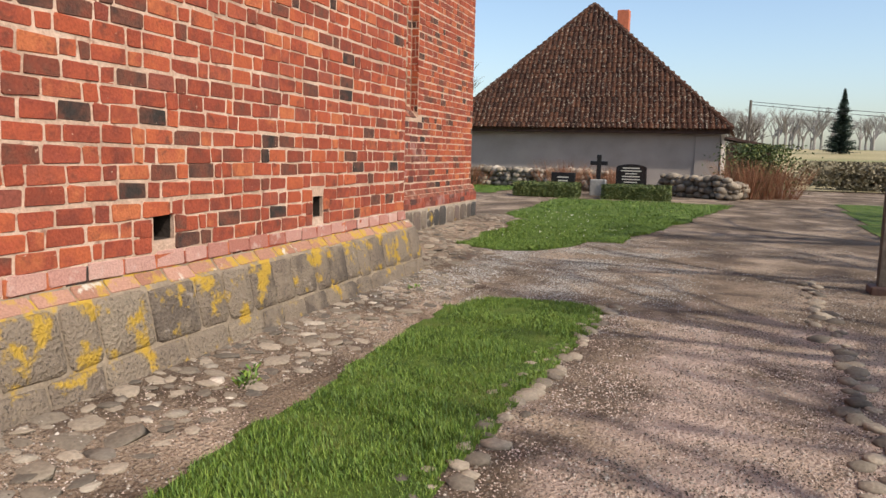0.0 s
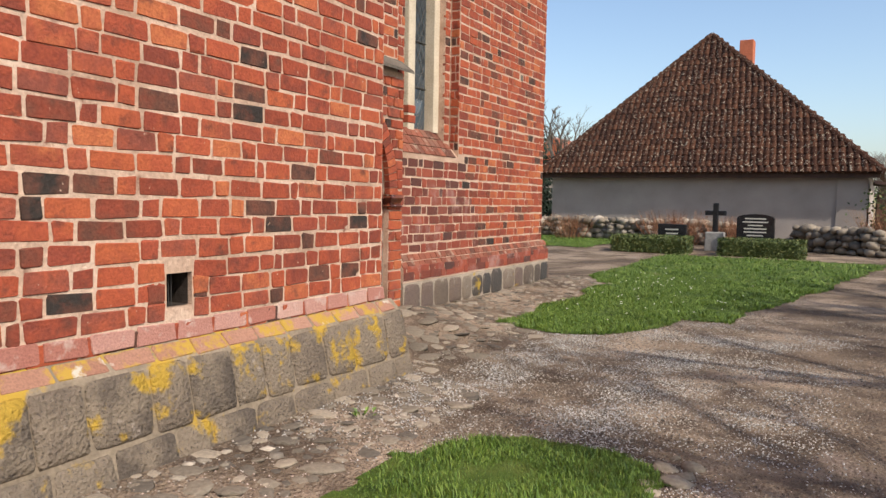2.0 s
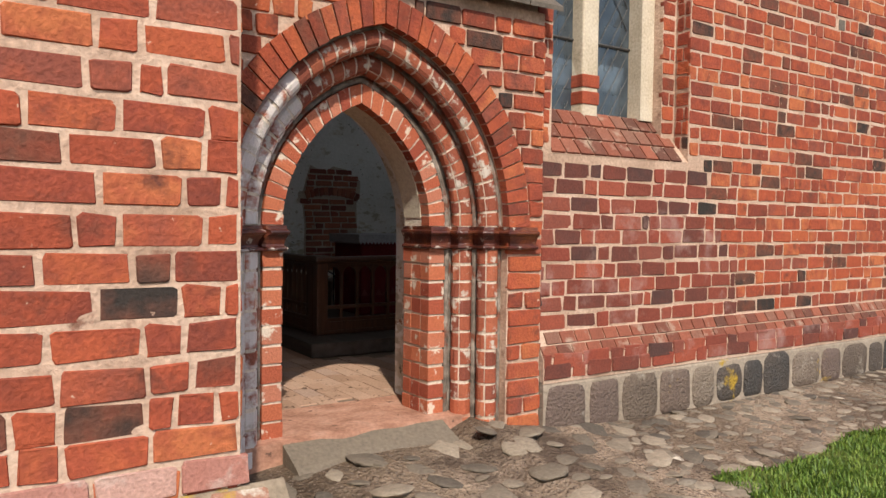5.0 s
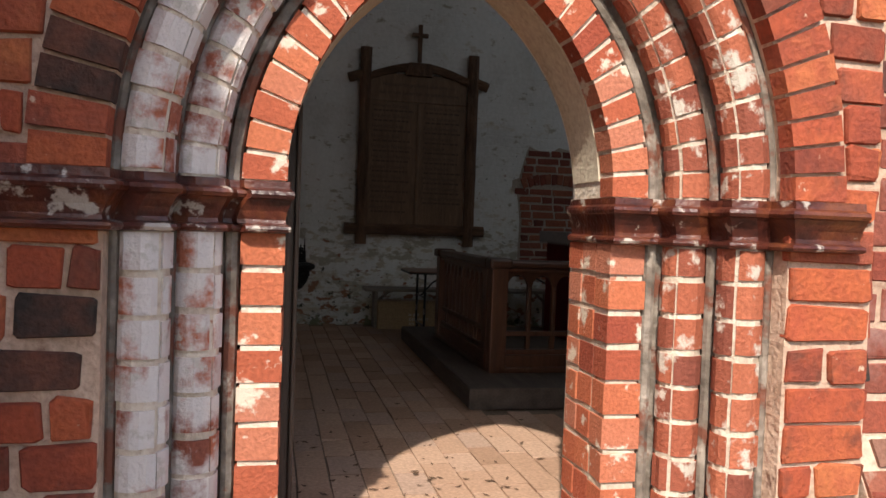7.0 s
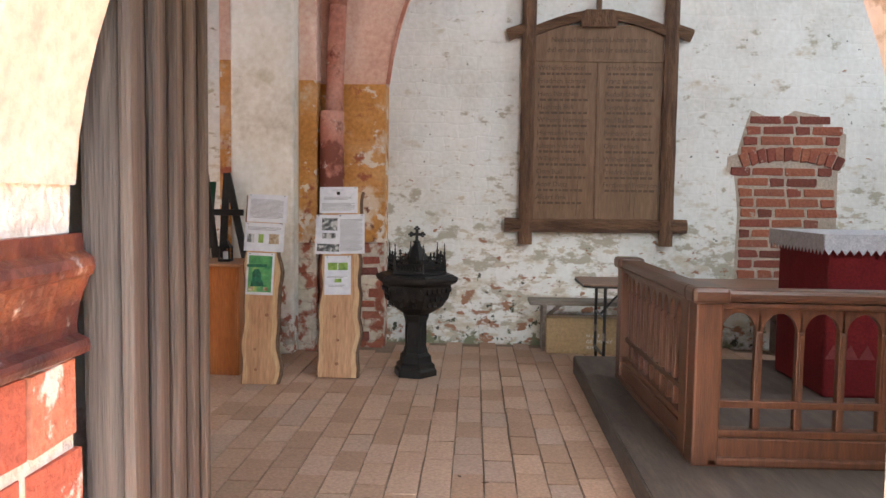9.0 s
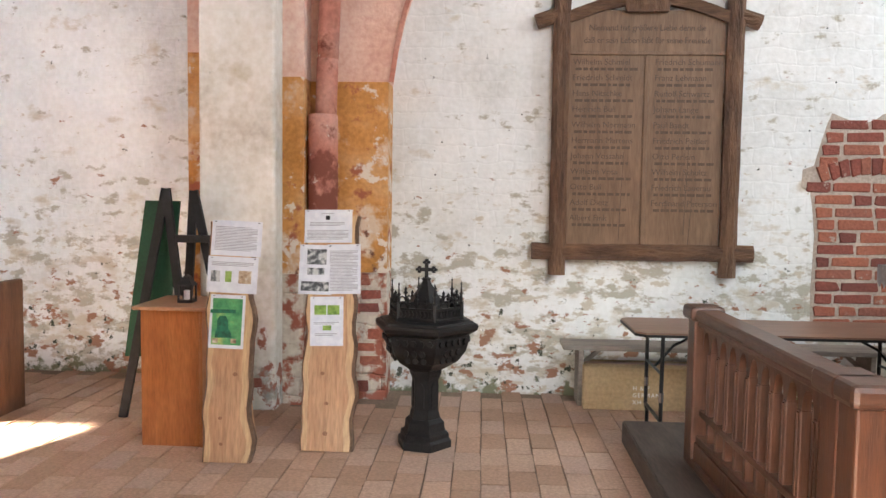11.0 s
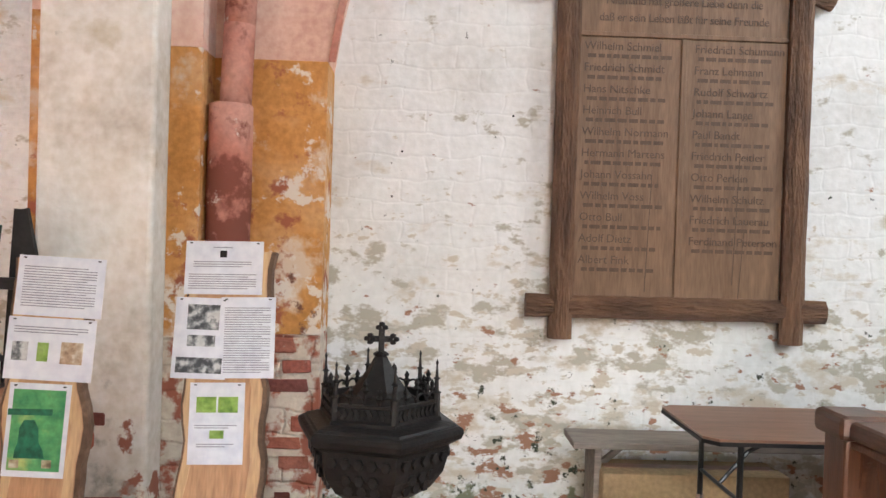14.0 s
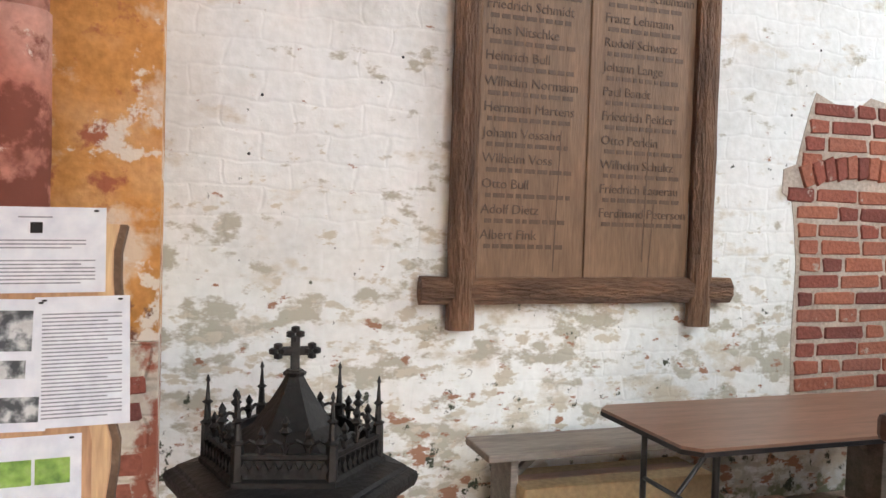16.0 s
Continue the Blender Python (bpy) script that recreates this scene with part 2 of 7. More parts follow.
blade = material("grass_blade", [(0.05, 0.10, 0.010), (0.105, 0.185, 0.018), (0.18, 0.25, 0.035)], 2, 0.6, 0.1, 30, per="island", spread=(0.1, 0.9))
field_mat = material("field_grass", [(0.16, 0.17, 0.06), (0.33, 0.27, 0.14), (0.4, 0.33, 0.19)], 0.05, 0.95, 0.2, 4)
render_mat = material("house_render", [(0.30, 0.26, 0.23), (0.38, 0.33, 0.29)], 1.2, 0.92, 0.4, 60)
tile_mat = material("roof_tile", [(0.034, 0.015, 0.010), (0.058, 0.025, 0.015), (0.085, 0.036, 0.02)], 5, 0.85, 0.5, 40, per="island", spread=(0.0, 1.0), spec=0.15)
blotch(tile_mat, (0.27, 0.23, 0.18), 12, 0.57, 0.63, 9)
dark_wood = material("dark_fascia", [(0.05, 0.025, 0.018), (0.09, 0.045, 0.03)], 4, 0.7, 0.3, 30)
red_tile = material("red_roof", [(0.4, 0.11, 0.05), (0.5, 0.15, 0.07)], 4, 0.8, 0.3, 30)
black_stone = material("polished_black_stone", [(0.012, 0.012, 0.013), (0.025, 0.025, 0.027)], 20, 0.18, 0.02, 80)
# near-black colour that paints shade inside the putlog holes
hole_shade = material("sooty_mortar", [(0.02, 0.015, 0.012), (0.05, 0.038, 0.03)], 8, 0.95, 0.5, 40)
grey_stone = material("grey_stone", [(0.25, 0.24, 0.22), (0.36, 0.34, 0.31)], 8, 0.85, 0.3, 60)
lettering = material("pale_lettering", [(0.5, 0.48, 0.42), (0.6, 0.57, 0.5)], 20, 0.6, 0.05, 60)
hedge_mat = material("box_leaf", [(0.03, 0.055, 0.012), (0.07, 0.10, 0.02), (0.14, 0.14, 0.035)], 8, 0.7, 0.2, 40, per="island", spread=(0.0, 1.0))
twig_mat = material("dry_twig", [(0.16, 0.065, 0.035), (0.27, 0.12, 0.065), (0.3, 0.18, 0.1)], 4, 0.9, 0.1, 30, per="island", spread=(0, 1))
thicket_mat = material("grey_brush", [(0.13, 0.115, 0.07), (0.22, 0.19, 0.12), (0.28, 0.24, 0.16)], 4, 0.9, 0.1, 30, per="island", spread=(0, 1))
bark = material("bark", [(0.09, 0.075, 0.06), (0.16, 0.135, 0.11)], 6, 0.95, 0.6, 40)
# bark of the ridge trees, distance haze painted in as pale grey
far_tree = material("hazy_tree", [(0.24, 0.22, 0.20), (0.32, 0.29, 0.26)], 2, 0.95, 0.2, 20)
needle = material("spruce_needle", [(0.012, 0.025, 0.015), (0.03, 0.05, 0.028)], 3, 0.8, 0.2, 30, per="island", spread=(0, 1))
stone_frame = material("pale_stone_frame", [(0.48, 0.40, 0.29), (0.6, 0.52, 0.4)], 4, 0.9, 0.4, 50)
glass_dark = material("leaded_glass", [(0.03, 0.04, 0.05), (0.06, 0.075, 0.085)], 5, 0.12, 0.25, 9, distance=0.02)
iron = material("dark_iron", [(0.010, 0.009, 0.009), (0.022, 0.019, 0.018)], 10, 0.48, 0.3, 60, metal=0.2, spec=0.35)
iron_bar = material("window_iron", [(0.03, 0.03, 0.03), (0.06, 0.055, 0.05)], 10, 0.6, 0.2, 60)

whitewash = material("whitewash", [(0.64, 0.63, 0.605), (0.745, 0.74, 0.72), (0.80, 0.80, 0.785)], 1.3, 0.93, 0.35, 26, spread=(0.3, 0.65))
blotch(whitewash, (0.55, 0.48, 0.38), 3.2, 0.60, 0.72, 9, (0.6, 2.3, 0.10), 1.8)
blotch(whitewash, (0.44, 0.405, 0.335), 5.0, 0.62, 0.68, 15, (1.3, 2.4, 0.10), 1.7)
blotch(whitewash, (0.56, 0.50, 0.41), 9.0, 0.65, 0.70, 10, (1.2, 2.3, 0.09), 2.0)
blotch(whitewash, (0.33, 0.17, 0.11), 6.5, 0.665, 0.70, 13, (0.35, 1.75, 0.13), 1.8)
blotch(whitewash, (0.06, 0.065, 0.045), 13, 0.68, 0.72, 9, (0.35, 1.5, 0.11))


def coursed(m, strength=0.45):
    """Relief of old brick courses under a coat of limewash."""
    nt = m.node_tree
    N, L = nt.nodes, nt.links
    bsdf = N["Principled BSDF"]
    pos = N.new("ShaderNodeNewGeometry").outputs["Position"]
    warp = N.new("ShaderNodeTexNoise")
    warp.inputs["Scale"].default_value = 5
    L.new(pos, warp.inputs["Vector"])
    scaled = N.new("ShaderNodeVectorMath")
    scaled.operation = "MULTIPLY_ADD"
    L.new(warp.outputs["Color"], scaled.inputs[0])
    scaled.inputs[1].default_value = (0.11, 0.11, 0.08)
    L.new(pos, scaled.inputs[2])
    sep = N.new("ShaderNodeSeparateXYZ")
    L.new(scaled.outputs[0], sep.inputs[0])
    com = N.new("ShaderNodeCombineXYZ")
    L.new(sep.outputs[0], com.inputs[0])
    L.new(sep.outputs[2], com.inputs[1])
    bt = N.new("ShaderNodeTexBrick")
    bt.inputs["Scale"].default_value = 1.0
    bt.inputs["Brick Width"].default_value, bt.inputs["Row Height"].default_value = 0.27, 0.12
    bt.inputs["Mortar Size"].default_value, bt.inputs["Mortar Smooth"].default_value = 0.012, 1.0
    bt.inputs["Color1"].default_value = bt.inputs["Color2"].default_value = (1, 1, 1, 1)
    bt.inputs["Mortar"].default_value = (0, 0, 0, 1)
    L.new(com.outputs[0], bt.inputs["Vector"])
    b = N.new("ShaderNodeBump")
    b.inputs["Strength"].default_value, b.inputs["Distance"].default_value = strength, 0.012
    L.new(bt.outputs["Color"], b.inputs["Height"])
    old = bsdf.inputs["Normal"].links[0].from_socket
    L.new(old, b.inputs["Normal"])
    L.new(b.outputs[0], bsdf.inputs["Normal"])


blotch(whitewash, (0.20, 0.205, 0.13), 9, 0.72, 0.80, 10, (0.36, 0.62, 0.26))
coursed(whitewash, 0.17)
pier_white = material("pier_plaster", [(0.55, 0.51, 0.45), (0.68, 0.64, 0.58), (0.74, 0.71, 0.66)], 1.7, 0.93, 0.4, 22)
blotch(pier_white, (0.50, 0.44, 0.33), 2.5, 0.64, 0.75, 7)
blotch(pier_white, (0.30, 0.12, 0.08), 5.5, 0.69, 0.73, 9, (0.4, 1.7, 0.15))
blotch(pier_white, (0.33, 0.32, 0.28), 4, 0.68, 0.76, 8, (0.4, 1.5, 0.16))
ochre = material("ochre_paint", [(0.42, 0.19, 0.05), (0.53, 0.25, 0.08), (0.60, 0.36, 0.18)], 3, 0.93, 0.4, 30, spread=(0.3, 0.72))
blotch(ochre, (0.62, 0.48, 0.36), 4, 0.56, 0.66, 10, (1.2, 2.6, 0.09))
blotch(ochre, (0.33, 0.11, 0.06), 5.5, 0.60, 0.66, 8, (1.2, 2.6, 0.08))
blotch(ochre, (0.66, 0.58, 0.5), 7, 0.60, 0.64, 11, (1.2, 2.6, 0.05))
blotch(ochre, (0.16, 0.07, 0.045), 6, 0.66, 0.70, 10, (1.2, 2.4, 0.05))
pink = material("pink_limewash", [(0.60, 0.36, 0.28), (0.68, 0.45, 0.36), (0.72, 0.54, 0.46)], 2, 0.93, 0.3, 25)
rib_red = material("red_oxide_paint", [(0.34, 0.115, 0.08), (0.45, 0.19, 0.14), (0.55, 0.3, 0.24)], 3, 0.92, 0.4, 30)
blotch(rib_red, (0.20, 0.065, 0.045), 5, 0.56, 0.64, 10, (2.05, 2.2, 0.16))
blotch(rib_red, (0.62, 0.5, 0.42), 7, 0.62, 0.66, 10, (1.4, 2.4, 0.03))
pier_low = material("stripped_pier", [(0.50, 0.43, 0.35), (0.6, 0.53, 0.45)], 3, 0.93, 0.5, 25)
blotch(pier_low, (0.32, 0.11, 0.07), 4.5, 0.50, 0.56, 9)
blotch(pier_low, (0.30, 0.28, 0.24), 5, 0.62, 0.7, 9)
coursed(pier_low, 0.6)
paver_mat = material("floor_brick", [(0.364, 0.223, 0.149), (0.437, 0.275, 0.189), (0.499, 0.328, 0.234), (0.416, 0.285, 0.221)], 3, 0.75, 0.3, 60, per="object", spread=(0, 1))
paver_far = material("floor_brick_joined", [(0.364, 0.223, 0.149), (0.437, 0.275, 0.189), (0.499, 0.328, 0.234), (0.416, 0.285, 0.221)], 3, 0.75, 0.3, 60, per="island", spread=(0, 1))
threshold_mat = material("threshold_brick", [(0.30, 0.15, 0.10), (0.44, 0.235, 0.16), (0.52, 0.31, 0.225)], 5, 0.85, 0.6, 40)
blotch(threshold_mat, (0.12, 0.07, 0.05), 14, 0.64, 0.68, 8)
floor_bed = material("floor_joint", [(0.20, 0.15, 0.11), (0.28, 0.21, 0.16)], 5, 0.95, 0.4, 50)
patch_brick = material("patch_brick", [(0.16, 0.055, 0.045), (0.26, 0.08, 0.058), (0.36, 0.13, 0.08), (0.25, 0.10, 0.075)], 6, 0.9, 0.8, 45, per="object", spread=(0, 1))
blotch(patch_brick, (0.42, 0.33, 0.27), 11, 0.62, 0.68, 10)
patch_joint = material("patch_joint", [(0.38, 0.30, 0.245), (0.52, 0.44, 0.37)], 4, 0.95, 0.5, 50)


def wood(name, dark, light, grain=(3, 3, 40), rough=0.5, bump=0.15, per=None, distance=0.01):
    return material(name, [dark, tuple((a + b) / 2 for a, b in zip(dark, light)), light], 2.2, rough, bump, 12, stretch=grain, per=per, distance=distance, spread=(0.28, 0.72))


rail_wood = wood("rail_oak", (0.062, 0.023, 0.011), (0.132, 0.049, 0.022), (14, 14, 1.5), 0.42)
rail_top_wood = wood("rail_cap_oak", (0.055, 0.023, 0.013), (0.105, 0.046, 0.026), (2, 2, 14), 0.35)
step_wood = wood("grey_step_boards", (0.06, 0.043, 0.034), (0.12, 0.09, 0.073), (6, 1, 6), 0.7)
board_wood = wood("memorial_oak", (0.14, 0.075, 0.038), (0.22, 0.125, 0.068), (9, 9, 1.0), 0.6, 0.2)
beam_wood = wood("carved_oak_beam", (0.085, 0.040, 0.022), (0.25, 0.13, 0.07), (7, 7, 1.3), 0.6, 1.0, distance=0.05)
beam_flat = wood("carved_oak_crossbeam", (0.085, 0.040, 0.022), (0.25, 0.13, 0.07), (1.3, 7, 7), 0.6, 1.0, distance=0.05)
letter_wood = wood("carved_letter", (0.075, 0.04, 0.02), (0.11, 0.06, 0.033), (9, 9, 3), 0.6)
plank_wood = wood("fresh_plank", (0.37, 0.19, 0.095), (0.53, 0.31, 0.165), (10, 10, 1.2), 0.6)
knot_wood = wood("plank_knot", (0.20, 0.085, 0.035), (0.30, 0.14, 0.07), (10, 10, 4), 0.6)
sap_wood = wood("sapwood_edge", (0.50, 0.31, 0.16), (0.60, 0.40, 0.22), (10, 10, 1.2), 0.6)
bark_wood = material("plank_bark", [(0.10, 0.06, 0.04), (0.19, 0.12, 0.08)], 12, 0.95, 0.8, 60)
cab_wood = wood("cabinet_veneer", (0.30, 0.095, 0.025), (0.42, 0.15, 0.045), (8, 8, 1.2), 0.32, 0.05)
cab_top = wood("cabinet_top", (0.30, 0.14, 0.07), (0.4, 0.2, 0.11), (1.5, 8, 8), 0.4, 0.05)
table_wood = wood("table_veneer", (0.17, 0.085, 0.055), (0.25, 0.135, 0.09), (1.0, 10, 10), 0.38, 0.04)
bench_wood = wood("grey_bench", (0.16, 0.13, 0.11), (0.27, 0.225, 0.19), (1.2, 10, 10), 0.7)
door_wood = wood("weathered_door", (0.03, 0.02, 0.014), (0.11, 0.078, 0.054), (22, 22, 0.8), 0.8, 0.5)
pew_wood = wood("pew_wood", (0.10, 0.05, 0.028), (0.18, 0.09, 0.05), (8, 8, 1.2), 0.5)
card = material("cardboard", [(0.36, 0.25, 0.14), (0.42, 0.30, 0.17)], 3, 0.85, 0.1, 40)
paper = material("paper", [(0.62, 0.63, 0.69), (0.68, 0.69, 0.74)], 2, 0.6, 0.02, 30)
ink = material("ink_grey", [(0.22, 0.22, 0.25), (0.3, 0.3, 0.33)], 30, 0.7, 0.0, 60)
photo_dark = material("photo_grey", [(0.05, 0.055, 0.06), (0.20, 0.21, 0.22), (0.5, 0.5, 0.5)], 34, 0.5, 0.0, 60, spread=(0.42, 0.6))
photo_green = material("photo_green", [(0.10, 0.2, 0.03), (0.22, 0.36, 0.06), (0.3, 0.42, 0.12)], 25, 0.5, 0.0, 60)
photo_teal = material("photo_teal", [(0.02, 0.17, 0.07), (0.10, 0.33, 0.12), (0.42, 0.46, 0.14)], 12, 0.4, 0.0, 60)
bell_teal = material("bell_green", [(0.005, 0.07, 0.035), (0.012, 0.15, 0.08)], 30, 0.5, 0.0, 60)
photo_warm = material("photo_warm", [(0.2, 0.12, 0.07), (0.4, 0.28, 0.18), (0.55, 0.5, 0.4)], 30, 0.5, 0.0, 60)
green_cloth = material("green_cloth", [(0.004, 0.035, 0.014), (0.008, 0.06, 0.025)], 3, 0.8, 0.2, 60)
black_paint = material("black_paint", [(0.009, 0.008, 0.008), (0.017, 0.015, 0.015)], 8, 0.5, 0.1, 40, spec=0.25)
black_metal = material("black_tube", [(0.012, 0.012, 0.012), (0.02, 0.02, 0.02)], 8, 0.3, 0.05, 40, metal=0.3)
chrome = material("chrome", [(0.6, 0.6, 0.6), (0.7, 0.7, 0.7)], 8, 0.2, 0.02, 40, metal=1.0)
red_cloth = material("red_altar_cloth", [(0.12, 0.008, 0.01), (0.17, 0.014, 0.016)], 4, 0.85, 0.3, 70)
fringe_red = material("dull_red_fringe", [(0.15, 0.03, 0.03), (0.20, 0.05, 0.045)], 8, 0.85, 0.3, 70)
lace = material("white_lace", [(0.34, 0.34, 0.38), (0.46, 0.46, 0.50)], 30, 0.8, 0.3, 90)
white_print = material("white_print", [(0.7, 0.68, 0.62), (0.75, 0.73, 0.68)], 10, 0.6, 0.0, 50)
ceiling_mat = material("vault_plaster", [(0.60, 0.57, 0.53), (0.7, 0.67, 0.63)], 1.0, 0.95, 0.2, 20)


# ---------------------------------------------------------------- mesh helpers
def part(name, bm, mat, parent=None, label="", smooth=False):
    me = bpy.data.meshes.new(name)
    bmesh.ops.recalc_face_normals(bm, faces=bm.faces)
    if smooth:
        for f in bm.faces:
            f.smooth = True
    bm.to_mesh(me)
    bm.free()
    me.materials.append(mat)
    ob = new(name, me)
    if parent:
        ob.parent = parent
    if label:
        ob["label"] = label
    return ob


def thing(name, at, label, category, rz=0.0, group="", kind=""):
    ob = new(name)
    ob.matrix_basis = pose(*at, 0, 0, rz)
    return tagged(ob, label, category, group, kind)


def B():
    return bmesh.new()


def box(bm, x0, x1, y0, y1, z0, z1, bev=0.0):
    vs = [bm.verts.new((x, y, z)) for x in (x0, x1) for y in (y0, y1) for z in (z0, z1)]
    fs = [bm.faces.new([vs[i] for i in f]) for f in ((0, 1, 3, 2), (4, 6, 7, 5), (0, 4, 5, 1), (2, 3, 7, 6), (0, 2, 6, 4), (1, 5, 7, 3))]
    if bev:
        bmesh.ops.bevel(bm, geom=list({e for f in fs for e in f.edges}), offset=bev, segments=2, affect="EDGES", profile=0.5)
    return bm


def rod(bm, p, q, r0, r1=None, n=10, caps=True):
    p, q = Vector(p), Vector(q)
    r1 = r0 if r1 is None else r1
    turn = (q - p).to_track_quat("Z", "Y")
    rings = []
    for c, r in ((p, r0), (q, r1)):
        rings.append([bm.verts.new(c + turn @ Vector((r * math.cos(6.28319 * k / n), r * math.sin(6.28319 * k / n), 0))) for k in range(n)])
    for k in range(n):
        bm.faces.new((rings[0][k], rings[0][(k + 1) % n], rings[1][(k + 1) % n], rings[1][k]))
    if caps:
        bm.faces.new(rings[0])
        bm.faces.new(rings[1])
    return bm


def lathe(bm, profile, n=16, at=(0, 0, 0), turn=0.0):
    rings = []
    for r, z in profile:
        rings.append([bm.verts.new((at[0] + r * math.cos(turn + 6.28319 * k / n), at[1] + r * math.sin(turn + 6.28319 * k / n), at[2] + z)) for k in range(n)])
    for a, b in zip(rings, rings[1:]):
        for k in range(n):
            bm.faces.new((a[k], a[(k + 1) % n], b[(k + 1) % n], b[k]))
    bm.faces.new(rings[0])
    bm.faces.new(rings[-1])
    return bm


def slab(bm, pts, way):
    """Prism: the polygon pts carried along way."""
    way = Vector(way)
    a = [bm.verts.new(p) for p in pts]
    b = [bm.verts.new(Vector(p) + way) for p in pts]
    bm.faces.new(a)
    bm.faces.new(b)
    for k in range(len(pts)):
        j = (k + 1) % len(pts)
        bm.faces.new((a[k], a[j], b[j], b[k]))
    return bm


def tube(bm, pts, r, n=8):
    for p, q in zip(pts, pts[1:]):
        rod(bm, p, q, r, r, n)
    return bm


rnd = random.Random(7)

# ---------------------------------------------------------------- ground
FLOOR = 0.38


def ground_z(x, y):
    z = 0.05 + 0.16 * min(1, max(0, (x - 1) / 12)) + 0.1 * min(1, max(0, (x - 13) / 12))
    z += 0.25 * math.exp(-((x + 0.1) / 1.4) ** 2) * min(1, max(0, (y + 1.7) / 1.5))
    if x > 0.5:
        z += 0.12 * min(1, max(0, (y + 1.8) / 1.6)) * min(1, max(0, (9 - x) / 3))
    if x < -1.3:
        z += 0.10 * min(1, max(0, (y + 2.6) / 0.8))
    far = math.hypot(x - 5, y)
    z += 0.040 * max(0, min(far, 120) - 42) + 0.012 * max(0, far - 120) + 0.4 * min(1, max(0, far - 40) / 60) * math.sin(x * 0.03 + y * 0.02)
    return z + 0.012 * noise.noise((x * 1.3, y * 1.3, 0)) + 0.006 * noise.noise((x * 5, y * 5, 3))


def axis_steps(lo, hi, near_lo, near_hi, fine, n_far):
    out = [near_lo + k * fine for k in range(int((near_hi - near_lo) / fine) + 1)]
    left = [near_lo - (near_lo - lo) * (k / n_far) ** 2.2 for k in range(n_far, 0, -1)]
    right = [near_hi + (hi - near_hi) * (k / n_far) ** 2.2 for k in range(1, n_far + 1)]
    return left + out + right


def sheet(name, xs, ys, lift, mat, keep=None):
    bm = B()
    grid = [[bm.verts.new((x, y, ground_z(x, y) + lift)) for y in ys] for x in xs]
    for i in range(len(xs) - 1):
        for j in range(len(ys) - 1):
            if keep is None or keep((xs[i] + xs[i + 1]) / 2, (ys[j] + ys[j + 1]) / 2):
                bm.faces.new((grid[i][j], grid[i + 1][j], grid[i + 1][j + 1], grid[i][j + 1]))
    loose = [v for v in bm.verts if not v.link_faces]
    bmesh.ops.delete(bm, geom=loose, context="VERTS")
    return part(name, bm, mat, smooth=True)


gx = axis_steps(-400, 900, -13, 26, 0.22, 26)
gy = axis_steps(-700, 700, -11, 8, 0.22, 26)
tagged(sheet("ground", gx, gy, 0, gravel), "pale brown gravel and trodden earth round the church", "ground", kind="structure")
tagged(sheet("field", axis_steps(26, 880, 27, 60, 3, 22), axis_steps(-680, 680, -60, 60, 4, 18), 0.05, field_mat), "dry straw-coloured and green farm field", "field", kind="structure")


def in_strip(x, y):
    w = 0.10 * noise.noise((x * 1.1, y * 1.1, 5)) + 0.05 * noise.noise((x * 4, y * 4, 5))
    if not -9.6 < x < -2.2:
        return False
    u = (x + 9.0) / 6.8
    return -3.85 - 0.30 * u + w < y < -2.85 + 0.28 * u + w and math.hypot((x + 2.9) / 0.75, (y + 3.45) / 0.75) < (1 if x > -2.9 else 99)


LAWN0 = 1.6


def in_lawn(x, y):
    w = 0.22 * noise.noise((x * 0.8, y * 0.8, 9)) + 0.08 * noise.noise((x * 3, y * 3, 9))
    if LAWN0 < x < 14.2:
        lo = -3.0 - 0.20 * (x - 0.6) + w
        if x < LAWN0 + 1.8:
            lo = max(lo, -3.0 + 1.3 * (1 - math.sqrt(max(0, 1 - ((LAWN0 + 1.8 - x) / 1.8) ** 2))))
        hi = -1.25 + 0.02 * x + w
        if x > 6.4:
            hi = -0.9 + w + 0.5 * min(1, (x - 6.4))
        return lo < y < hi
    return 15.5 < x < 22.5 and 2.2 + w < y < 9.5


def in_right(x, y):
    w = 0.2 * noise.noise((x * 0.9, y * 0.9, 12))
    return 5 < x < 17 and -13 < y < -8.1 - 0.06 * (x - 5) + w


def fine_range(a, b, s):
    return [a + k * s for k in range(int((b - a) / s) + 1)]


lawns = [("lawn", fine_range(-9.8, -2, 0.05), fine_range(-4.6, -2.2, 0.05), in_strip, "strip of mown green grass beside the church wall"),
         ("lawn", fine_range(0.4, 23, 0.08), fine_range(-6.5, 9.6, 0.08), in_lawn, "green lawn with small white flowers before the church"),
         ("lawn", fine_range(4.8, 17.2, 0.25), fine_range(-13, -7, 0.25), in_right, "green verge across the drive")]
for nm, xs, ys, keep, lab in lawns:
    tagged(sheet(nm, xs, ys, 0.014, turf, keep), lab, "lawn", kind="structure")


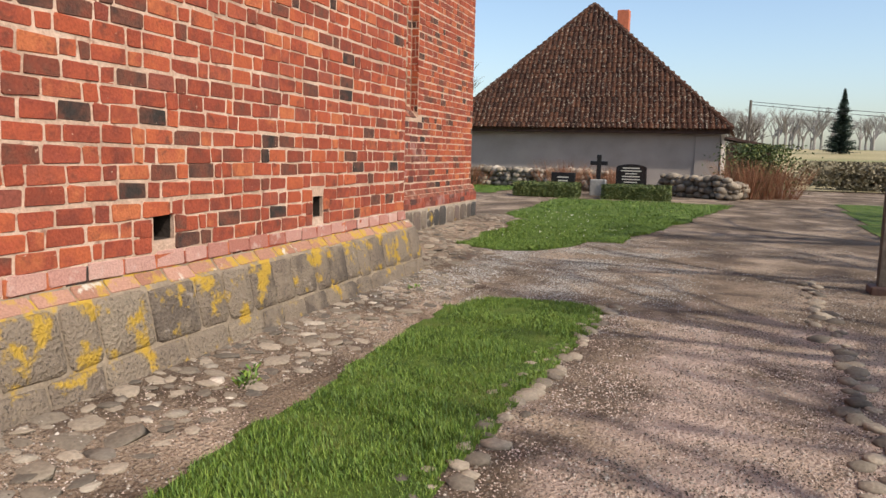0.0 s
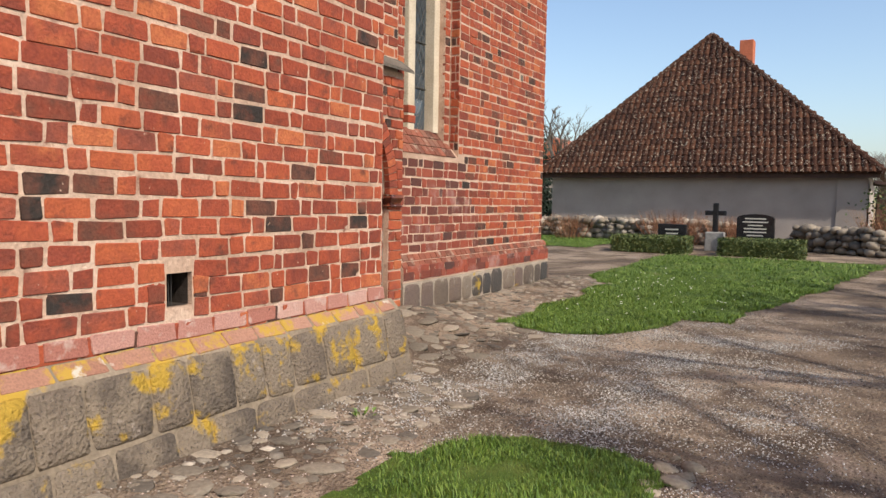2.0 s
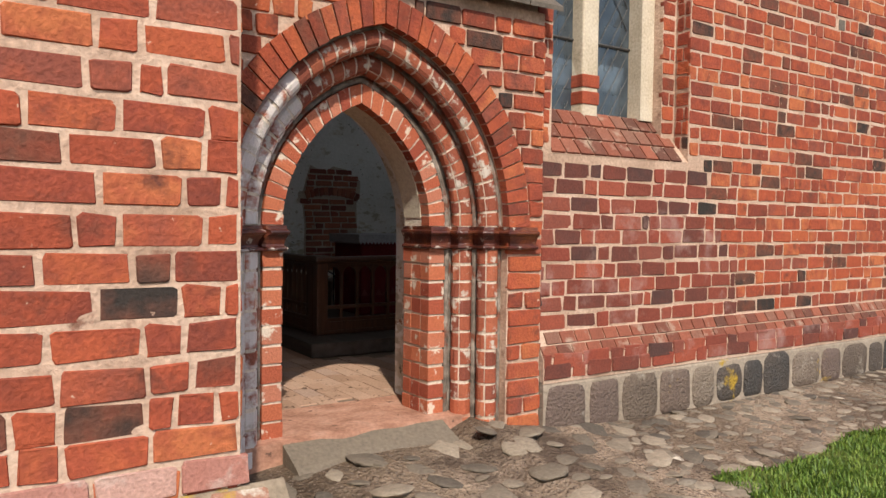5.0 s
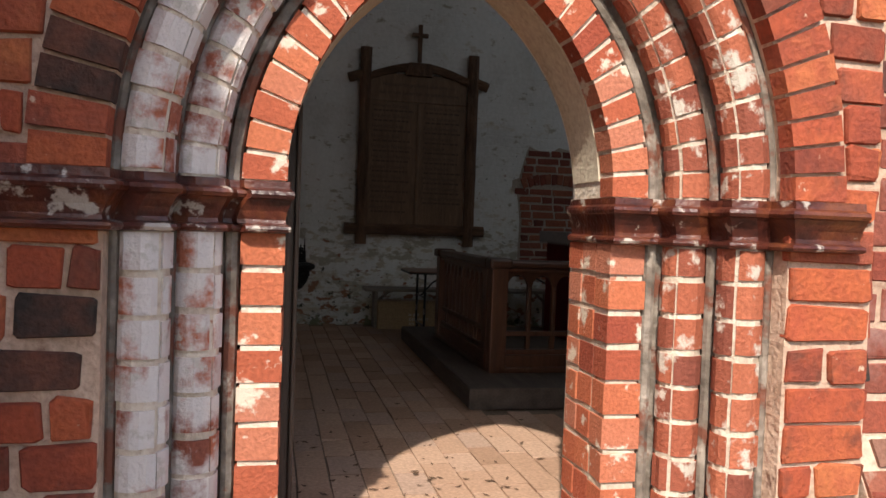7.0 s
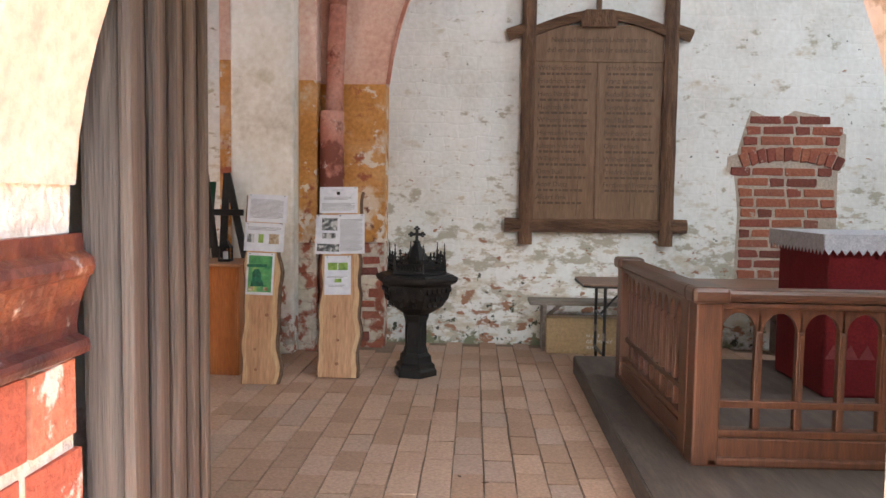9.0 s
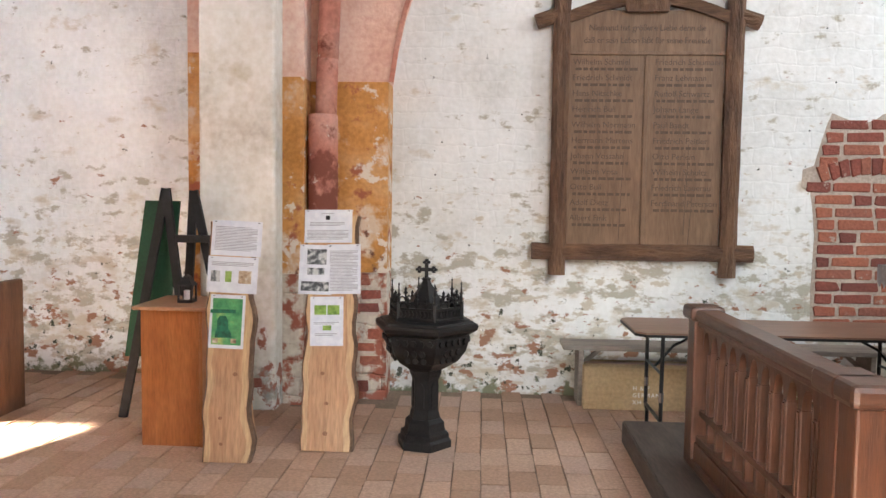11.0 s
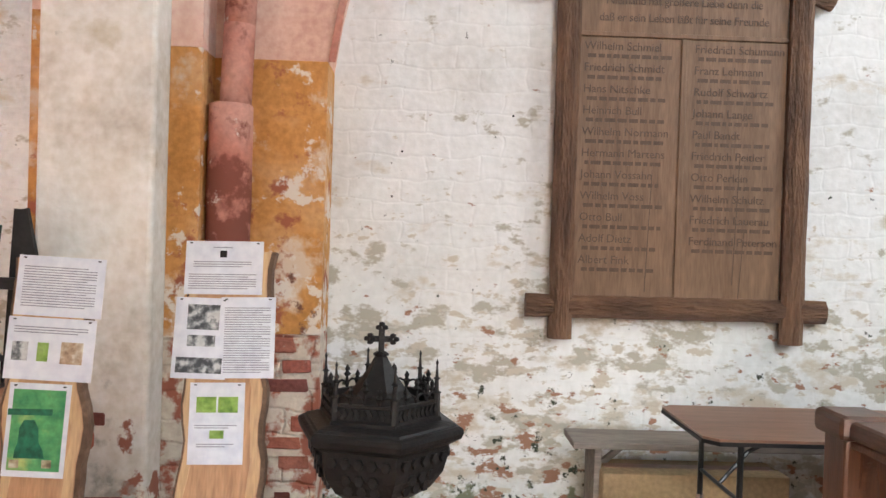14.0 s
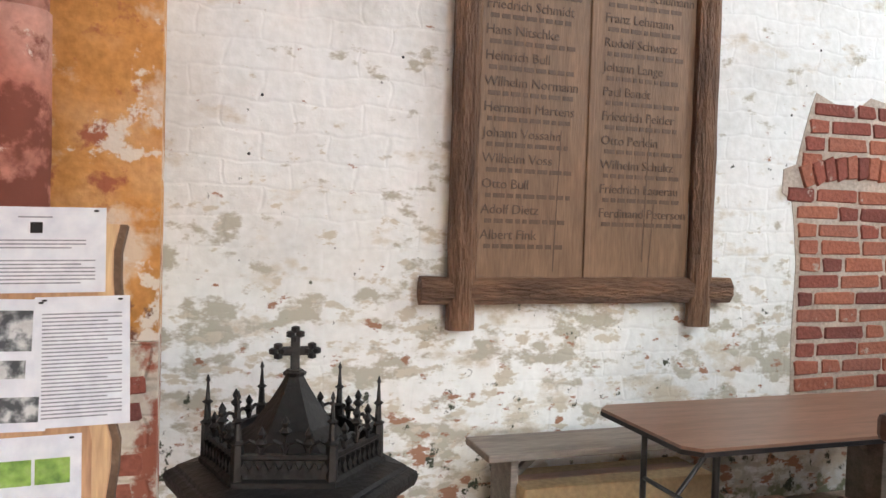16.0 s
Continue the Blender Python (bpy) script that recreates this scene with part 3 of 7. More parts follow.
def grass(name, n, area, keep, h, w, label):
    vs, fs = [], []
    r = random.Random(n)
    done = 0
    while done < n:
        x, y = r.uniform(area[0], area[1]), r.uniform(area[2], area[3])
        if not keep(x, y):
            continue
        done += 1
        z, a, t = ground_z(x, y), r.uniform(0, 6.28), h * r.uniform(0.5, 1.25) * (0.75 + 0.7 * noise.noise((x * 1.7, y * 1.7, 2)))
        t = max(t, h * 0.3)
        ux, uy, lean = math.cos(a) * w, math.sin(a) * w, r.uniform(0.2, 0.9) * t
        lx, ly = math.cos(a + 1.6) * lean, math.sin(a + 1.6) * lean
        k = len(vs)
        vs += [(x - ux, y - uy, z), (x + ux, y + uy, z), (x + lx * 0.4 + ux * 0.6, y + ly * 0.4 + uy * 0.6, z + t * 0.65), (x + lx * 0.4 - ux * 0.6, y + ly * 0.4 - uy * 0.6, z + t * 0.65), (x + lx, y + ly, z + t)]
        fs += [(k, k + 1, k + 2, k + 3), (k + 3, k + 2, k + 4)]
    me = bpy.data.meshes.new(name)
    me.from_pydata(vs, [], fs)
    me.materials.append(blade)
    return tagged(new(name, me), label, "grass", kind="stuff")


grass("grass", 62000, (-9.6, -2.1, -4.6, -2.2), in_strip, 0.055, 0.0035, "short fresh green grass blades on the verge strip")
grass("grass", 60000, (0.6, 8.5, -6.5, 1.0), in_lawn, 0.065, 0.006, "fresh green grass blades on the church lawn")
grass("grass", 26000, (8.5, 22.5, -6.5, 9.5), in_lawn, 0.07, 0.011, "green grass blades on the far lawn")

# ---------------------------------------------------------------- brick pieces
def brick_data(length, height, r, depth=0.035):
    """Front at y = 0, going back to y = depth; corners knocked about."""
    j = lambda s: r.uniform(-s, s)
    hl, hh, e = length / 2, height / 2, 0.004
    c = 0.008
    out = []
    for sx, sz in ((-1, -1), (1, -1), (1, 1), (-1, 1)):
        a, b = (sx * (hl + j(.007)), sz * (hh - c + j(.005))), (sx * (hl - c * 1.2 + j(.008)), sz * (hh + j(.007)))
        out += [a, b] if sx * sz > 0 else [b, a]
    out = [out[1], out[0], out[3], out[2], out[5], out[4], out[7], out[6]]
    out.sort(key=lambda p: math.atan2(p[1] / hh, p[0] / hl))
    n = len(out)
    vs = [(x * (1 - e / hl), j(.003), z * (1 - e / hh)) for x, z in out] + [(x, 0.007, z) for x, z in out] + [(x, depth, z) for x, z in out]
    fs = [tuple(range(n))] + [(a + k, a + n + k, a + n + (k + 1) % n, a + (k + 1) % n) for a in (0, n) for k in range(n)]
    return vs, fs


PITCH = 0.1215
kinds = {}
for tag, ln in (("stretcher", 0.262), ("header", 0.118), ("closer", 0.07)):
    kinds[tag] = [brick_data(ln, 0.105, rnd) for _ in range(8)]
meshes = {}
for tag, datas in kinds.items():
    for k, (vs, fs) in enumerate(datas):
        for mat in (brick_piece, brick_white_skylit, brick_lichen, brick_bloom_piece, brick_pink):
            me = bpy.data.meshes.new("brick")
            me.from_pydata(vs, [], fs)
            me.materials.append(mat)
            meshes[tag, k, mat.name] = me


def masonry(parent, origin, u_way, n_way, length, z0, z1, skip, single, seed, limit=300, mats=(brick_piece, brick_far), long=False, lean=0.0):
    """Courses of bricks on a wall face; u_way along it, n_way out of it. single(u, z): pieces that are objects of their own."""
    r = random.Random(seed)
    u_way, n_way, origin = Vector(u_way), Vector(n_way), Vector(origin)
    turn = Matrix((u_way, -n_way, Vector((0, 0, 1)))).transposed().to_4x4()
    vs, fs, made, course, z = [], [], 0, 0, z0
    while z + PITCH * 0.8 < z1:
        u, k = 0.0, r.randrange(3)
        first = r.uniform(0.4, 1.0)
        wave = 0.006 * math.sin(course * 1.7)
        while u < length - 0.03:
            tag = "header" if k % 3 == 2 else "stretcher"
            if r.random() < 0.05:
                tag = "closer"
            if long:
                tag = "stretcher"
            full = {"stretcher": 0.283, "header": 0.137, "closer": 0.09}[tag]
            ln = full * r.uniform(0.9, 1.07) * first
            first = 1.0
            k += 1
            ln = min(ln, length - u)
            if length - u - ln < 0.045:
                ln = length - u
            met = lambda span: any(skip(u + 0.012 + (span - 0.024) * q / 4, z + PITCH / 2) for q in range(5))
            if met(ln):
                if skip(u + 0.012, z + PITCH / 2):
                    u += 0.02
                    continue
                while ln > 0.05 and met(ln):
                    ln -= 0.02
                if ln <= 0.05:
                    u += 0.02
                    continue
            tag = "stretcher" if ln > 0.2 else "header" if ln > 0.11 else "closer"
            sx = (ln - 0.015) / {"stretcher": 0.262, "header": 0.118, "closer": 0.07}[tag]
            cu, cz = u + ln / 2, z + PITCH / 2 + wave + 0.005 * noise.noise((u * 2, z * 3, seed))
            u += ln
            m = Matrix.Translation(origin + u_way * cu + n_way * r.uniform(0.003, 0.010) + Vector((0, 0, cz))) @ turn @ pose(0, 0, 0, r.uniform(-1, 1) - lean, r.uniform(-0.9, 0.9), r.uniform(-0.8, 0.8)) @ Matrix.Diagonal((sx, 1, r.uniform(0.94, 1.04), 1))
            v = r.randrange(8)
            if single(cu, cz) and made < limit:
                made += 1
                ob = new("brick", meshes[tag, v, mats[0].name])
                ob.parent, ob.matrix_basis = parent, m
            else:
                base = len(vs)
                dv, df = kinds[tag][v]
                vs += [tuple(m @ Vector(p)) for p in dv]
                fs += [tuple(i + base for i in f) for f in df]
        z += PITCH
        course += 1
    if vs:
        me = bpy.data.meshes.new("brickwork")
        me.from_pydata(vs, [], fs)
        me.materials.append(mats[1])
        ob = tagged(new("brickwork", me), kind="stuff")
        ob.parent = parent


# ---------------------------------------------------------------- church shell
# tower wall (y -1.5), with two putlog holes and a high window
AX, AY = -1.49, -1.5
HOLES = [(-5.81, 1.045, 0.21, 0.18), (-3.64, 1.057, 0.19, 0.20)]
WIN_A = (-6.2, -4.8, 4.0, 7.4)


def wall_with_holes(name, x0, x1, y0, y1, z0, z1, holes, mat):
    """Wall along x, pierced or pocketed by rectangular holes (x0, x1, z0, z1)."""
    xs = sorted({x0, x1, *[h[0] for h in holes], *[h[1] for h in holes]})
    zs = sorted({z0, z1, *[h[2] for h in holes], *[h[3] for h in holes]})
    bm = B()
    def solid(i, j):
        if not (0 <= i < len(xs) - 1 and 0 <= j < len(zs) - 1):
            return False
        cx, cz = (xs[i] + xs[i + 1]) / 2, (zs[j] + zs[j + 1]) / 2
        return not any(h[0] < cx < h[1] and h[2] < cz < h[3] for h in holes)
    cache = {}
    def v(i, y, j):
        if (i, y, j) not in cache:
            cache[i, y, j] = bm.verts.new((xs[i], y, zs[j]))
        return cache[i, y, j]
    for i in range(len(xs) - 1):
        for j in range(len(zs) - 1):
            if not solid(i, j):
                continue
            for y in (y0, y1):
                bm.faces.new((v(i, y, j), v(i + 1, y, j), v(i + 1, y, j + 1), v(i, y, j + 1)))
            for di, dj, a, b in ((-1, 0, (i, j), (i, j + 1)), (1, 0, (i + 1, j), (i + 1, j + 1)), (0, -1, (i, j), (i + 1, j)), (0, 1, (i, j + 1), (i + 1, j + 1))):
                if not solid(i + di, j + dj):
                    bm.faces.new((v(a[0], y0, a[1]), v(b[0], y0, b[1]), v(b[0], y1, b[1]), v(a[0], y1, a[1])))
    return part(name, bm, mat)


pockets = [(x - w / 2, x + w / 2, z - h / 2, z + h / 2) for x, z, w, h in HOLES]
outer = wall_with_holes("wall_tower_face", -14, AX, AY, AY + 0.25, 0.0, 9, pockets + [WIN_A], mortar)
tagged(outer, "old red brick church wall with pale lime mortar and putlog holes", "wall", kind="structure")
tagged(wall_with_holes("wall_tower_core", -14, AX, AY + 0.252, 0.0, 0.0, 9, pockets + [WIN_A], mortar), "mortar core of the thick church wall", "wall", kind="structure")
x, z, w, h = HOLES[1]
for k in range(5):
    part("grille_bar", rod(B(), (x - w / 2 + 0.015 + k * 0.02, AY + 0.07, z - h / 2), (x - w / 2 + 0.015 + k * 0.02, AY + 0.07, z + h / 2), 0.003, n=6), iron_bar, outer)
masonry(outer, (-14, AY, 0), (1, 0, 0), (0, -1, 0), 14 + AX, 0.75, 5.2,
        lambda u, z: any(abs(u - 14 - x) < w / 2 + 0.01 and abs(z - zz) < h / 2 + 0.03 for x, zz, w, h in HOLES) or (u - 14 > WIN_A[0] and u - 14 < WIN_A[1] and z > WIN_A[2]),
        lambda u, z: u > 14 - 5.6 and z < 2.9, 1)
core = bpy.data.objects["wall_tower_core"]
masonry(core, (AX, AY, 0), (0, 1, 0), (1, 0, 0), 1.5, 0.75, 5.0, lambda u, z: False, lambda u, z: z < 2.6, 2)
# dark lining of the putlog holes, painting the shade of their depth
for x, z, w, h in HOLES:
    bm, e = B(), 0.004
    a, b, c, d = x - w / 2 + e, x + w / 2 - e, z - h / 2 + e, z + h / 2 - e
    y0, y1 = AY + 0.03, AY + 0.235
    for quad in (((a, y1, c), (b, y1, c), (b, y1, d), (a, y1, d)), ((a, y0, c), (a, y1, c), (a, y1, d), (a, y0, d)), ((b, y0, c), (b, y1, c), (b, y1, d), (b, y0, d)), ((a, y0, c), (b, y0, c), (b, y1, c), (a, y1, c)), ((a, y0, d), (b, y0, d), (b, y1, d), (a, y1, d))):
        bm.faces.new([bm.verts.new(q) for q in quad])
    part("hole_lining", bm, hole_shade, outer)
# loose bricks round the putlog holes
for x, z, w, h in HOLES:
    for dx, dz, tag in ((w / 2 + 0.07, 0.02, "header"), (-w / 2 - 0.075, -0.01, "header")):
        ob = new("brick", meshes[tag, 1, brick_piece.name])
        ob.parent, ob.matrix_basis = outer, pose(x + dx, AY - 0.01, z + dz, 0, 2, 0)


def rubble_plinth(name, x0, x1, y_face, z0, z1, depth, label, seed, end=True, batter=0.0, ledge_rise=0.015, stone_mat=granite, bed=plinth_bed, joint=0.0):
    """Roughly squared boulders set in mortar, with a sloping ledge on top."""
    r = random.Random(seed)
    bm = B()
    pts = [(x0, y_face + 0.015, z0), (x0, y_face + batter + 0.015, z1 - 0.03), (x0, y_face + batter + 0.04, z1), (x0, y_face + depth, z1 + ledge_rise), (x0, y_face + depth, z0)]
    slab(bm, pts, (x1 - x0, 0, 0))
    base = tagged(part(name, bm, bed), label, "plinth", kind="structure")
    z = z0
    faces = [((x0, y_face), (1, 0), x1 - x0)] + ([((x1, y_face + batter + 0.01), (0, 1), depth - batter)] if end else [])
    for (ox, oy), (dx, dy), span in faces:
        z = z0
        while z < z1 - 0.05:
            h = min(r.uniform(0.26, 0.46), z1 - z)
            if z1 - z - h < 0.16:
                h = z1 - z
            u = 0.0
            while u < span - 0.05:
                w = min(r.uniform(0.26, 0.5), span - u)
                bm, rims = B(), []
                round_off, squat = (r.uniform(0.28, 0.62), r.uniform(0.74, 1.0)) if joint else (r.uniform(0.14, 0.34), 1.0)
                ring = []
                for k in range(14):
                    a = 6.28319 * k / 14
                    c, sn = math.cos(a), math.sin(a)
                    ring.append((math.copysign(abs(c) ** round_off, c) * (r.uniform(0.93, 1.02) - joint) * w / 2, math.copysign(abs(sn) ** round_off, sn) * (r.uniform(0.92, 1.02) - joint) * squat * h / 2))
                tilt = r.uniform(-0.006, 0.006)
                for k_in, y_in in ((1.0, 0.07), (1.0, 0.016), (0.93, 0.004), (0.55, -0.003)):
                    rims.append([bm.verts.new((x * k_in, y_in + tilt * x / w + r.uniform(-.003, .003), zz * k_in)) for x, zz in ring])
                for lo, hi in zip(rims, rims[1:]):
                    for k in range(14):
                        bm.faces.new((lo[k], lo[(k + 1) % 14], hi[(k + 1) % 14], hi[k]))
                bm.faces.new(rims[-1])
                ob = part("stone", bm, stone_mat, base, smooth=True)
                back = batter * (z + h / 2 - z0) / (z1 - z0)
                ob.matrix_basis = pose(ox + dx * (u + w / 2), oy + dy * (u + w / 2) + (back if dx else 0), z + h / 2, -math.degrees(math.atan2(batter, z1 - z0)) if dx else 0, 0, 90 if dy else 0)
                u += w
            z += h
    return base


rubble_plinth("plinth_tower", -12, AX + 0.16, AY - 0.28, 0.0, 0.68, 0.28, "split granite plinth with yellow lichen under the brick wall", 3, True, 0.15, 0.085)
masonry(bpy.data.objects["plinth_tower"], (-12, AY - 0.05, 0), (1, 0, 0), (0, -1, 0), 12 + AX + 0.1, 0.662, 0.775, lambda u, z: False, lambda u, z: u > 3.5, 4, mats=(brick_lichen, brick_far), long=True, lean=43)
masonry(bpy.data.objects["plinth_tower"], (-12, AY - 0.006, 0), (1, 0, 0), (0, -1, 0), 12 + AX + 0.04, 0.762, 0.88, lambda u, z: False, lambda u, z: u > 3.5, 14, mats=(brick_pink, brick_bloom), long=True, lean=3)

# ---------------------------------------------------------------- portal
HALF, SPRING, JAMB0 = 0.515, 1.66, 0.26
PX = -0.15


def arc_of(d):
    """Radius of the pointed arch d outside the opening, and how far beyond the axis its centre lies; outer arches rise a little steeper."""
    a, h = HALF + d, 0.77 + 1.0 * d
    R = (a * a + h * h) / (2 * a)
    return R, R - a


def on_arch(side, s, d):
    """x and z on the pointed arch: s up to SPRING climbs the jamb, one unit more runs to the apex."""
    if s <= SPRING:
        return PX + side * (HALF + d), s
    R, cen = arc_of(d)
    a = (s - SPRING) * math.acos(cen / R)
    return PX + side * (-cen + R * math.cos(a)), SPRING + R * math.sin(a)


def arch_piece(bm, side, profile, s0, s1, cuts=2):
    rings = []
    for k in range(cuts + 1):
        s = s0 + (s1 - s0) * k / cuts
        ring = []
        for d, y in profile:
            x, z = on_arch(side, s, d)
            ring.append(bm.verts.new((x, y, z)))
        rings.append(ring)
    n = len(profile)
    for a, b in zip(rings, rings[1:]):
        for k in range(n):
            bm.faces.new((a[k], a[(k + 1) % n], b[(k + 1) % n], b[k]))
    bm.faces.new(rings[0])
    bm.faces.new(rings[-1])
    return bm


def circle(d, y, r, n=10):
    return [(d + r * math.cos(6.28319 * k / n), y + r * math.sin(6.28319 * k / n)) for k in range(n)]


portal = thing("portal", (0, 0, 0), "pointed-arch brick church portal with stepped moulded jambs", "portal", kind="structure")
STAIR = [(0.448, -0.04), (0.448, -0.02), (0.415, 0.05), (0.36, 0.06), (0.31, 0.10), (0.30, 0.17), (0.25, 0.20), (0.20, 0.205), (0.165, 0.235), (0.13, 0.29), (0.012, 0.29), (0.012, 0.535), (0.62, 0.535), (0.62, -0.04)]
JAMB_BED = [(0.006, 0.207), (0.119, 0.207), (0.119, 0.30), (0.09, 0.528), (0.006, 0.528)]
ROLLS = [(0.242, 0.165, 0.070), (0.362, 0.03, 0.070)]
FILLETS = [(0.150, 0.222, 0.021), (0.312, 0.112, 0.020), (0.432, -0.005, 0.016)]
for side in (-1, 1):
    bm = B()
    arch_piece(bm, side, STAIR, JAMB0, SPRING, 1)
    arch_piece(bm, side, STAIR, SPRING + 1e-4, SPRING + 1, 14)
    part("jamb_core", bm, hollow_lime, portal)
    bm = arch_piece(B(), side, JAMB_BED, JAMB0, SPRING, 1)
    arch_piece(bm, side, JAMB_BED, SPRING + 1e-4, SPRING + 1, 14)
    part("jamb_bed", bm, jamb_mortar, portal)
for side in (-1, 1):
    for d, y, r in ROLLS:
        bm = B()
        arch_piece(bm, side, circle(d, y, r - 0.005, 14), JAMB0, 1.53, 1)
        arch_piece(bm, side, circle(d, y, r - 0.005, 14), SPRING, SPRING + 1, 14)
        part("roll_core", bm, jamb_mortar, portal)
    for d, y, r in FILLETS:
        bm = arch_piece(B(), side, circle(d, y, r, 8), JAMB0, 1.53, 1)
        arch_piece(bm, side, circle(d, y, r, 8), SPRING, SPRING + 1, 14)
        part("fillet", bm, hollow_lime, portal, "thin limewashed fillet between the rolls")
    bm = arch_piece(B(), side, [(0, 0.31), (0.05, 0.31), (0.05, 0.53), (0, 0.53)], SPRING + 0.06, SPRING + 1, 16)
    part("arch_soffit", bm, stone_frame, portal, "beige plaster on the arch soffit", False)


def half_roll(d, y, r, way):
    """One of the two quarter-round bricks that meet at the nose of a roll."""
    turn = [radians(225 + way * (3.5 + 92 * k / 5)) for k in range(6)]
    return [(d + r * math.cos(a), y + r * math.sin(a)) for a in turn] + [(d + 0.01, y + 0.01)]


ORDERS = [("jamb_brick", [(0, 0.20), (0.125, 0.20), (0.125, 0.30), (0, 0.30)], brick_jamb, 11, 13), ("reveal_brick", [(0, 0.312), (0.05, 0.312), (0.05, 0.415), (0, 0.415)], brick_jamb, 11, 2), ("reveal_brick", [(0, 0.427), (0.05, 0.427), (0.05, 0.53), (0, 0.53)], brick_jamb, 11, 2)]
for d, y, r in ROLLS:
    ORDERS += [("roll_brick", half_roll(d, y, r, way), brick_white_skylit, 11, 15) for way in (-1, 1)]
for name, prof, mat, nj, na in ORDERS:
    for side in (-1, 1):
        for k in range(nj):
            h = (1.52 - JAMB0) / nj
            bm = arch_piece(B(), side, [(d + rnd.uniform(-.004, .004), y + rnd.uniform(-.004, .004)) for d, y in prof], JAMB0 + k * h + rnd.uniform(0.006, 0.014), JAMB0 + (k + 1) * h - rnd.uniform(0.006, 0.014), 1)
            # left rolls get the limewash with skylight painted in
            part(name, bm, mat if mat is not brick_white_skylit or side < 0 else brick_limed if k > 1 else brick_jamb, portal)
        for k in range(na if name != "reveal_brick" else 0):
            bm = arch_piece(B(), side, [(d + rnd.uniform(-.003, .003), y + rnd.uniform(-.003, .003)) for d, y in prof], SPRING + (k + rnd.uniform(0.05, 0.12)) / na, SPRING + (k + rnd.uniform(0.88, 0.95)) / na, 2)
            part("voussoir" if name == "jamb_brick" else name, bm, brick_jamb if mat is not brick_white_skylit else brick_white_skylit if side < 0 and k < 9 else brick_limed, portal)
IMPOST = [(-0.006, 0.165), (0.125, 0.162), (0.14, 0.19), (0.165, 0.185), (0.175, 0.11), (0.25, 0.09), (0.295, 0.105), (0.30, 0.05), (0.29, -0.02), (0.36, -0.045), (0.415, -0.03), (0.425, -0.13), (0.66, -0.13), (0.66, 0.533), (-0.006, 0.533)]
for side in (-1, 1):
    bm = B()
    rings = []
    for z, grow in ((1.512, -0.004), (1.516, 0.012), (1.524, 0.016), (1.532, 0.012), (1.538, -0.010), (1.55, -0.012), (1.575, -0.004), (1.60, 0.012), (1.608, 0.018), (1.612, 0.026), (1.622, 0.030), (1.632, 0.026), (1.64, 0.008), (1.661, 0.006)):
        ring = []
        for k, (d, y) in enumerate(IMPOST):
            rough = 0.004 * noise.noise((k * 3.1, z * 40, side))
            x, zz = on_arch(side, z, (d - grow * (0.6 if d < 0 else 1) if d < 0.6 else d) + rough)
            ring.append(bm.verts.new((x, (y - grow if y < 0.5 else y) + rough, zz)))
        rings.append(ring)
    for a, b in zip(rings, rings[1:]):
        for k in range(len(IMPOST)):
            j = (k + 1) % len(IMPOST)
            bm.faces.new((a[k], a[j], b[j], b[k]))
    bm.faces.new(rings[0])
    bm.faces.new(rings[-1])
    part("impost", bm, glazed, portal, "dark glazed moulded impost band")
# front plate of the portal and its ring of brick voussoirs
ROUND = [on_arch(1, SPRING + k / 16, 0.44) for k in range(17)]
outline = [(1.10, JAMB0 - 0.2), (1.10, 3.12), (-1.485, 3.12), (-1.485, JAMB0 - 0.2)]
curve = [(PX - HALF - 0.44, JAMB0 - 0.2)] + [(2 * PX - x, z) for x, z in ROUND] + [(x, z) for x, z in reversed(ROUND[:-1])] + [(PX + HALF + 0.44, JAMB0 - 0.2)]
bm = slab(B(), [(x, -0.086, z) for x, z in outline + curve], (0, 0.084, 0))
plate = part("portal_front", bm, mortar, portal)
for side in (-1, 1):
    for k in range(21):
        bm = arch_piece(B(), side, [(0.435 + rnd.uniform(-.004, .004), -0.106), (0.61 + rnd.uniform(-.006, .006), -0.106), (0.61, -0.04), (0.435, -0.04)], SPRING + (k + 0.07) / 21, SPRING + (k + 0.93) / 21, 1)
        part("voussoir", bm, brick_piece, portal)


def off_portal(u, z):
    x = u - 1.485
    if z < SPRING:
        return abs(x - PX) < HALF + 0.44
    R, cen = arc_of(0.62)
    return max(math.hypot(x - PX + cen, z - SPRING), math.hypot(x - PX - cen, z - SPRING)) < R


masonry(plate, (-1.485, -0.096, 0), (1, 0, 0), (0, -1, 0), 1.485 + 1.10, JAMB0, 3.12, off_portal, lambda u, z: True, 5)
masonry(plate, (1.10 + 0.002, -0.096, 0), (0, 1, 0), (1, 0, 0), 0.1, JAMB0, 3.12, lambda u, z: False, lambda u, z: True, 6)
bm = B()
for k in range(9):
    x0 = -1.48 + k * 0.295
    slab(bm, [(x0, -0.20, 3.12), (x0 + 0.285, -0.20, 3.12), (x0 + 0.285, -0.20, 3.145 + rnd.uniform(0, .01)), (x0, -0.20, 3.15)], (0, 0.24, 0.17))
part("portal_coping", bm, bark, portal, "mossy sloping tile coping above the portal")

# ---------------------------------------------------------------- south wall of the choir (y 0)
WX0, WX1, WZ0, WZ1 = 1.25, 2.73, 2.56, 6.2
wall_b = wall_with_holes("wall_south", 1.10, 6.0, 0.0, 0.7, 0.0, 9, [(WX0, WX1, 2.2, WZ1)], mortar)
tagged(wall_b, "red brick church wall with burnt dark bricks and recessed window", "wall", kind="structure")
bm = B()
box(bm, AX, 1.10, 0.0, 1.0, 3.13, 9)
tagged(part("wall_over_portal", bm, mortar), "brick wall above the portal", "wall", kind="structure")
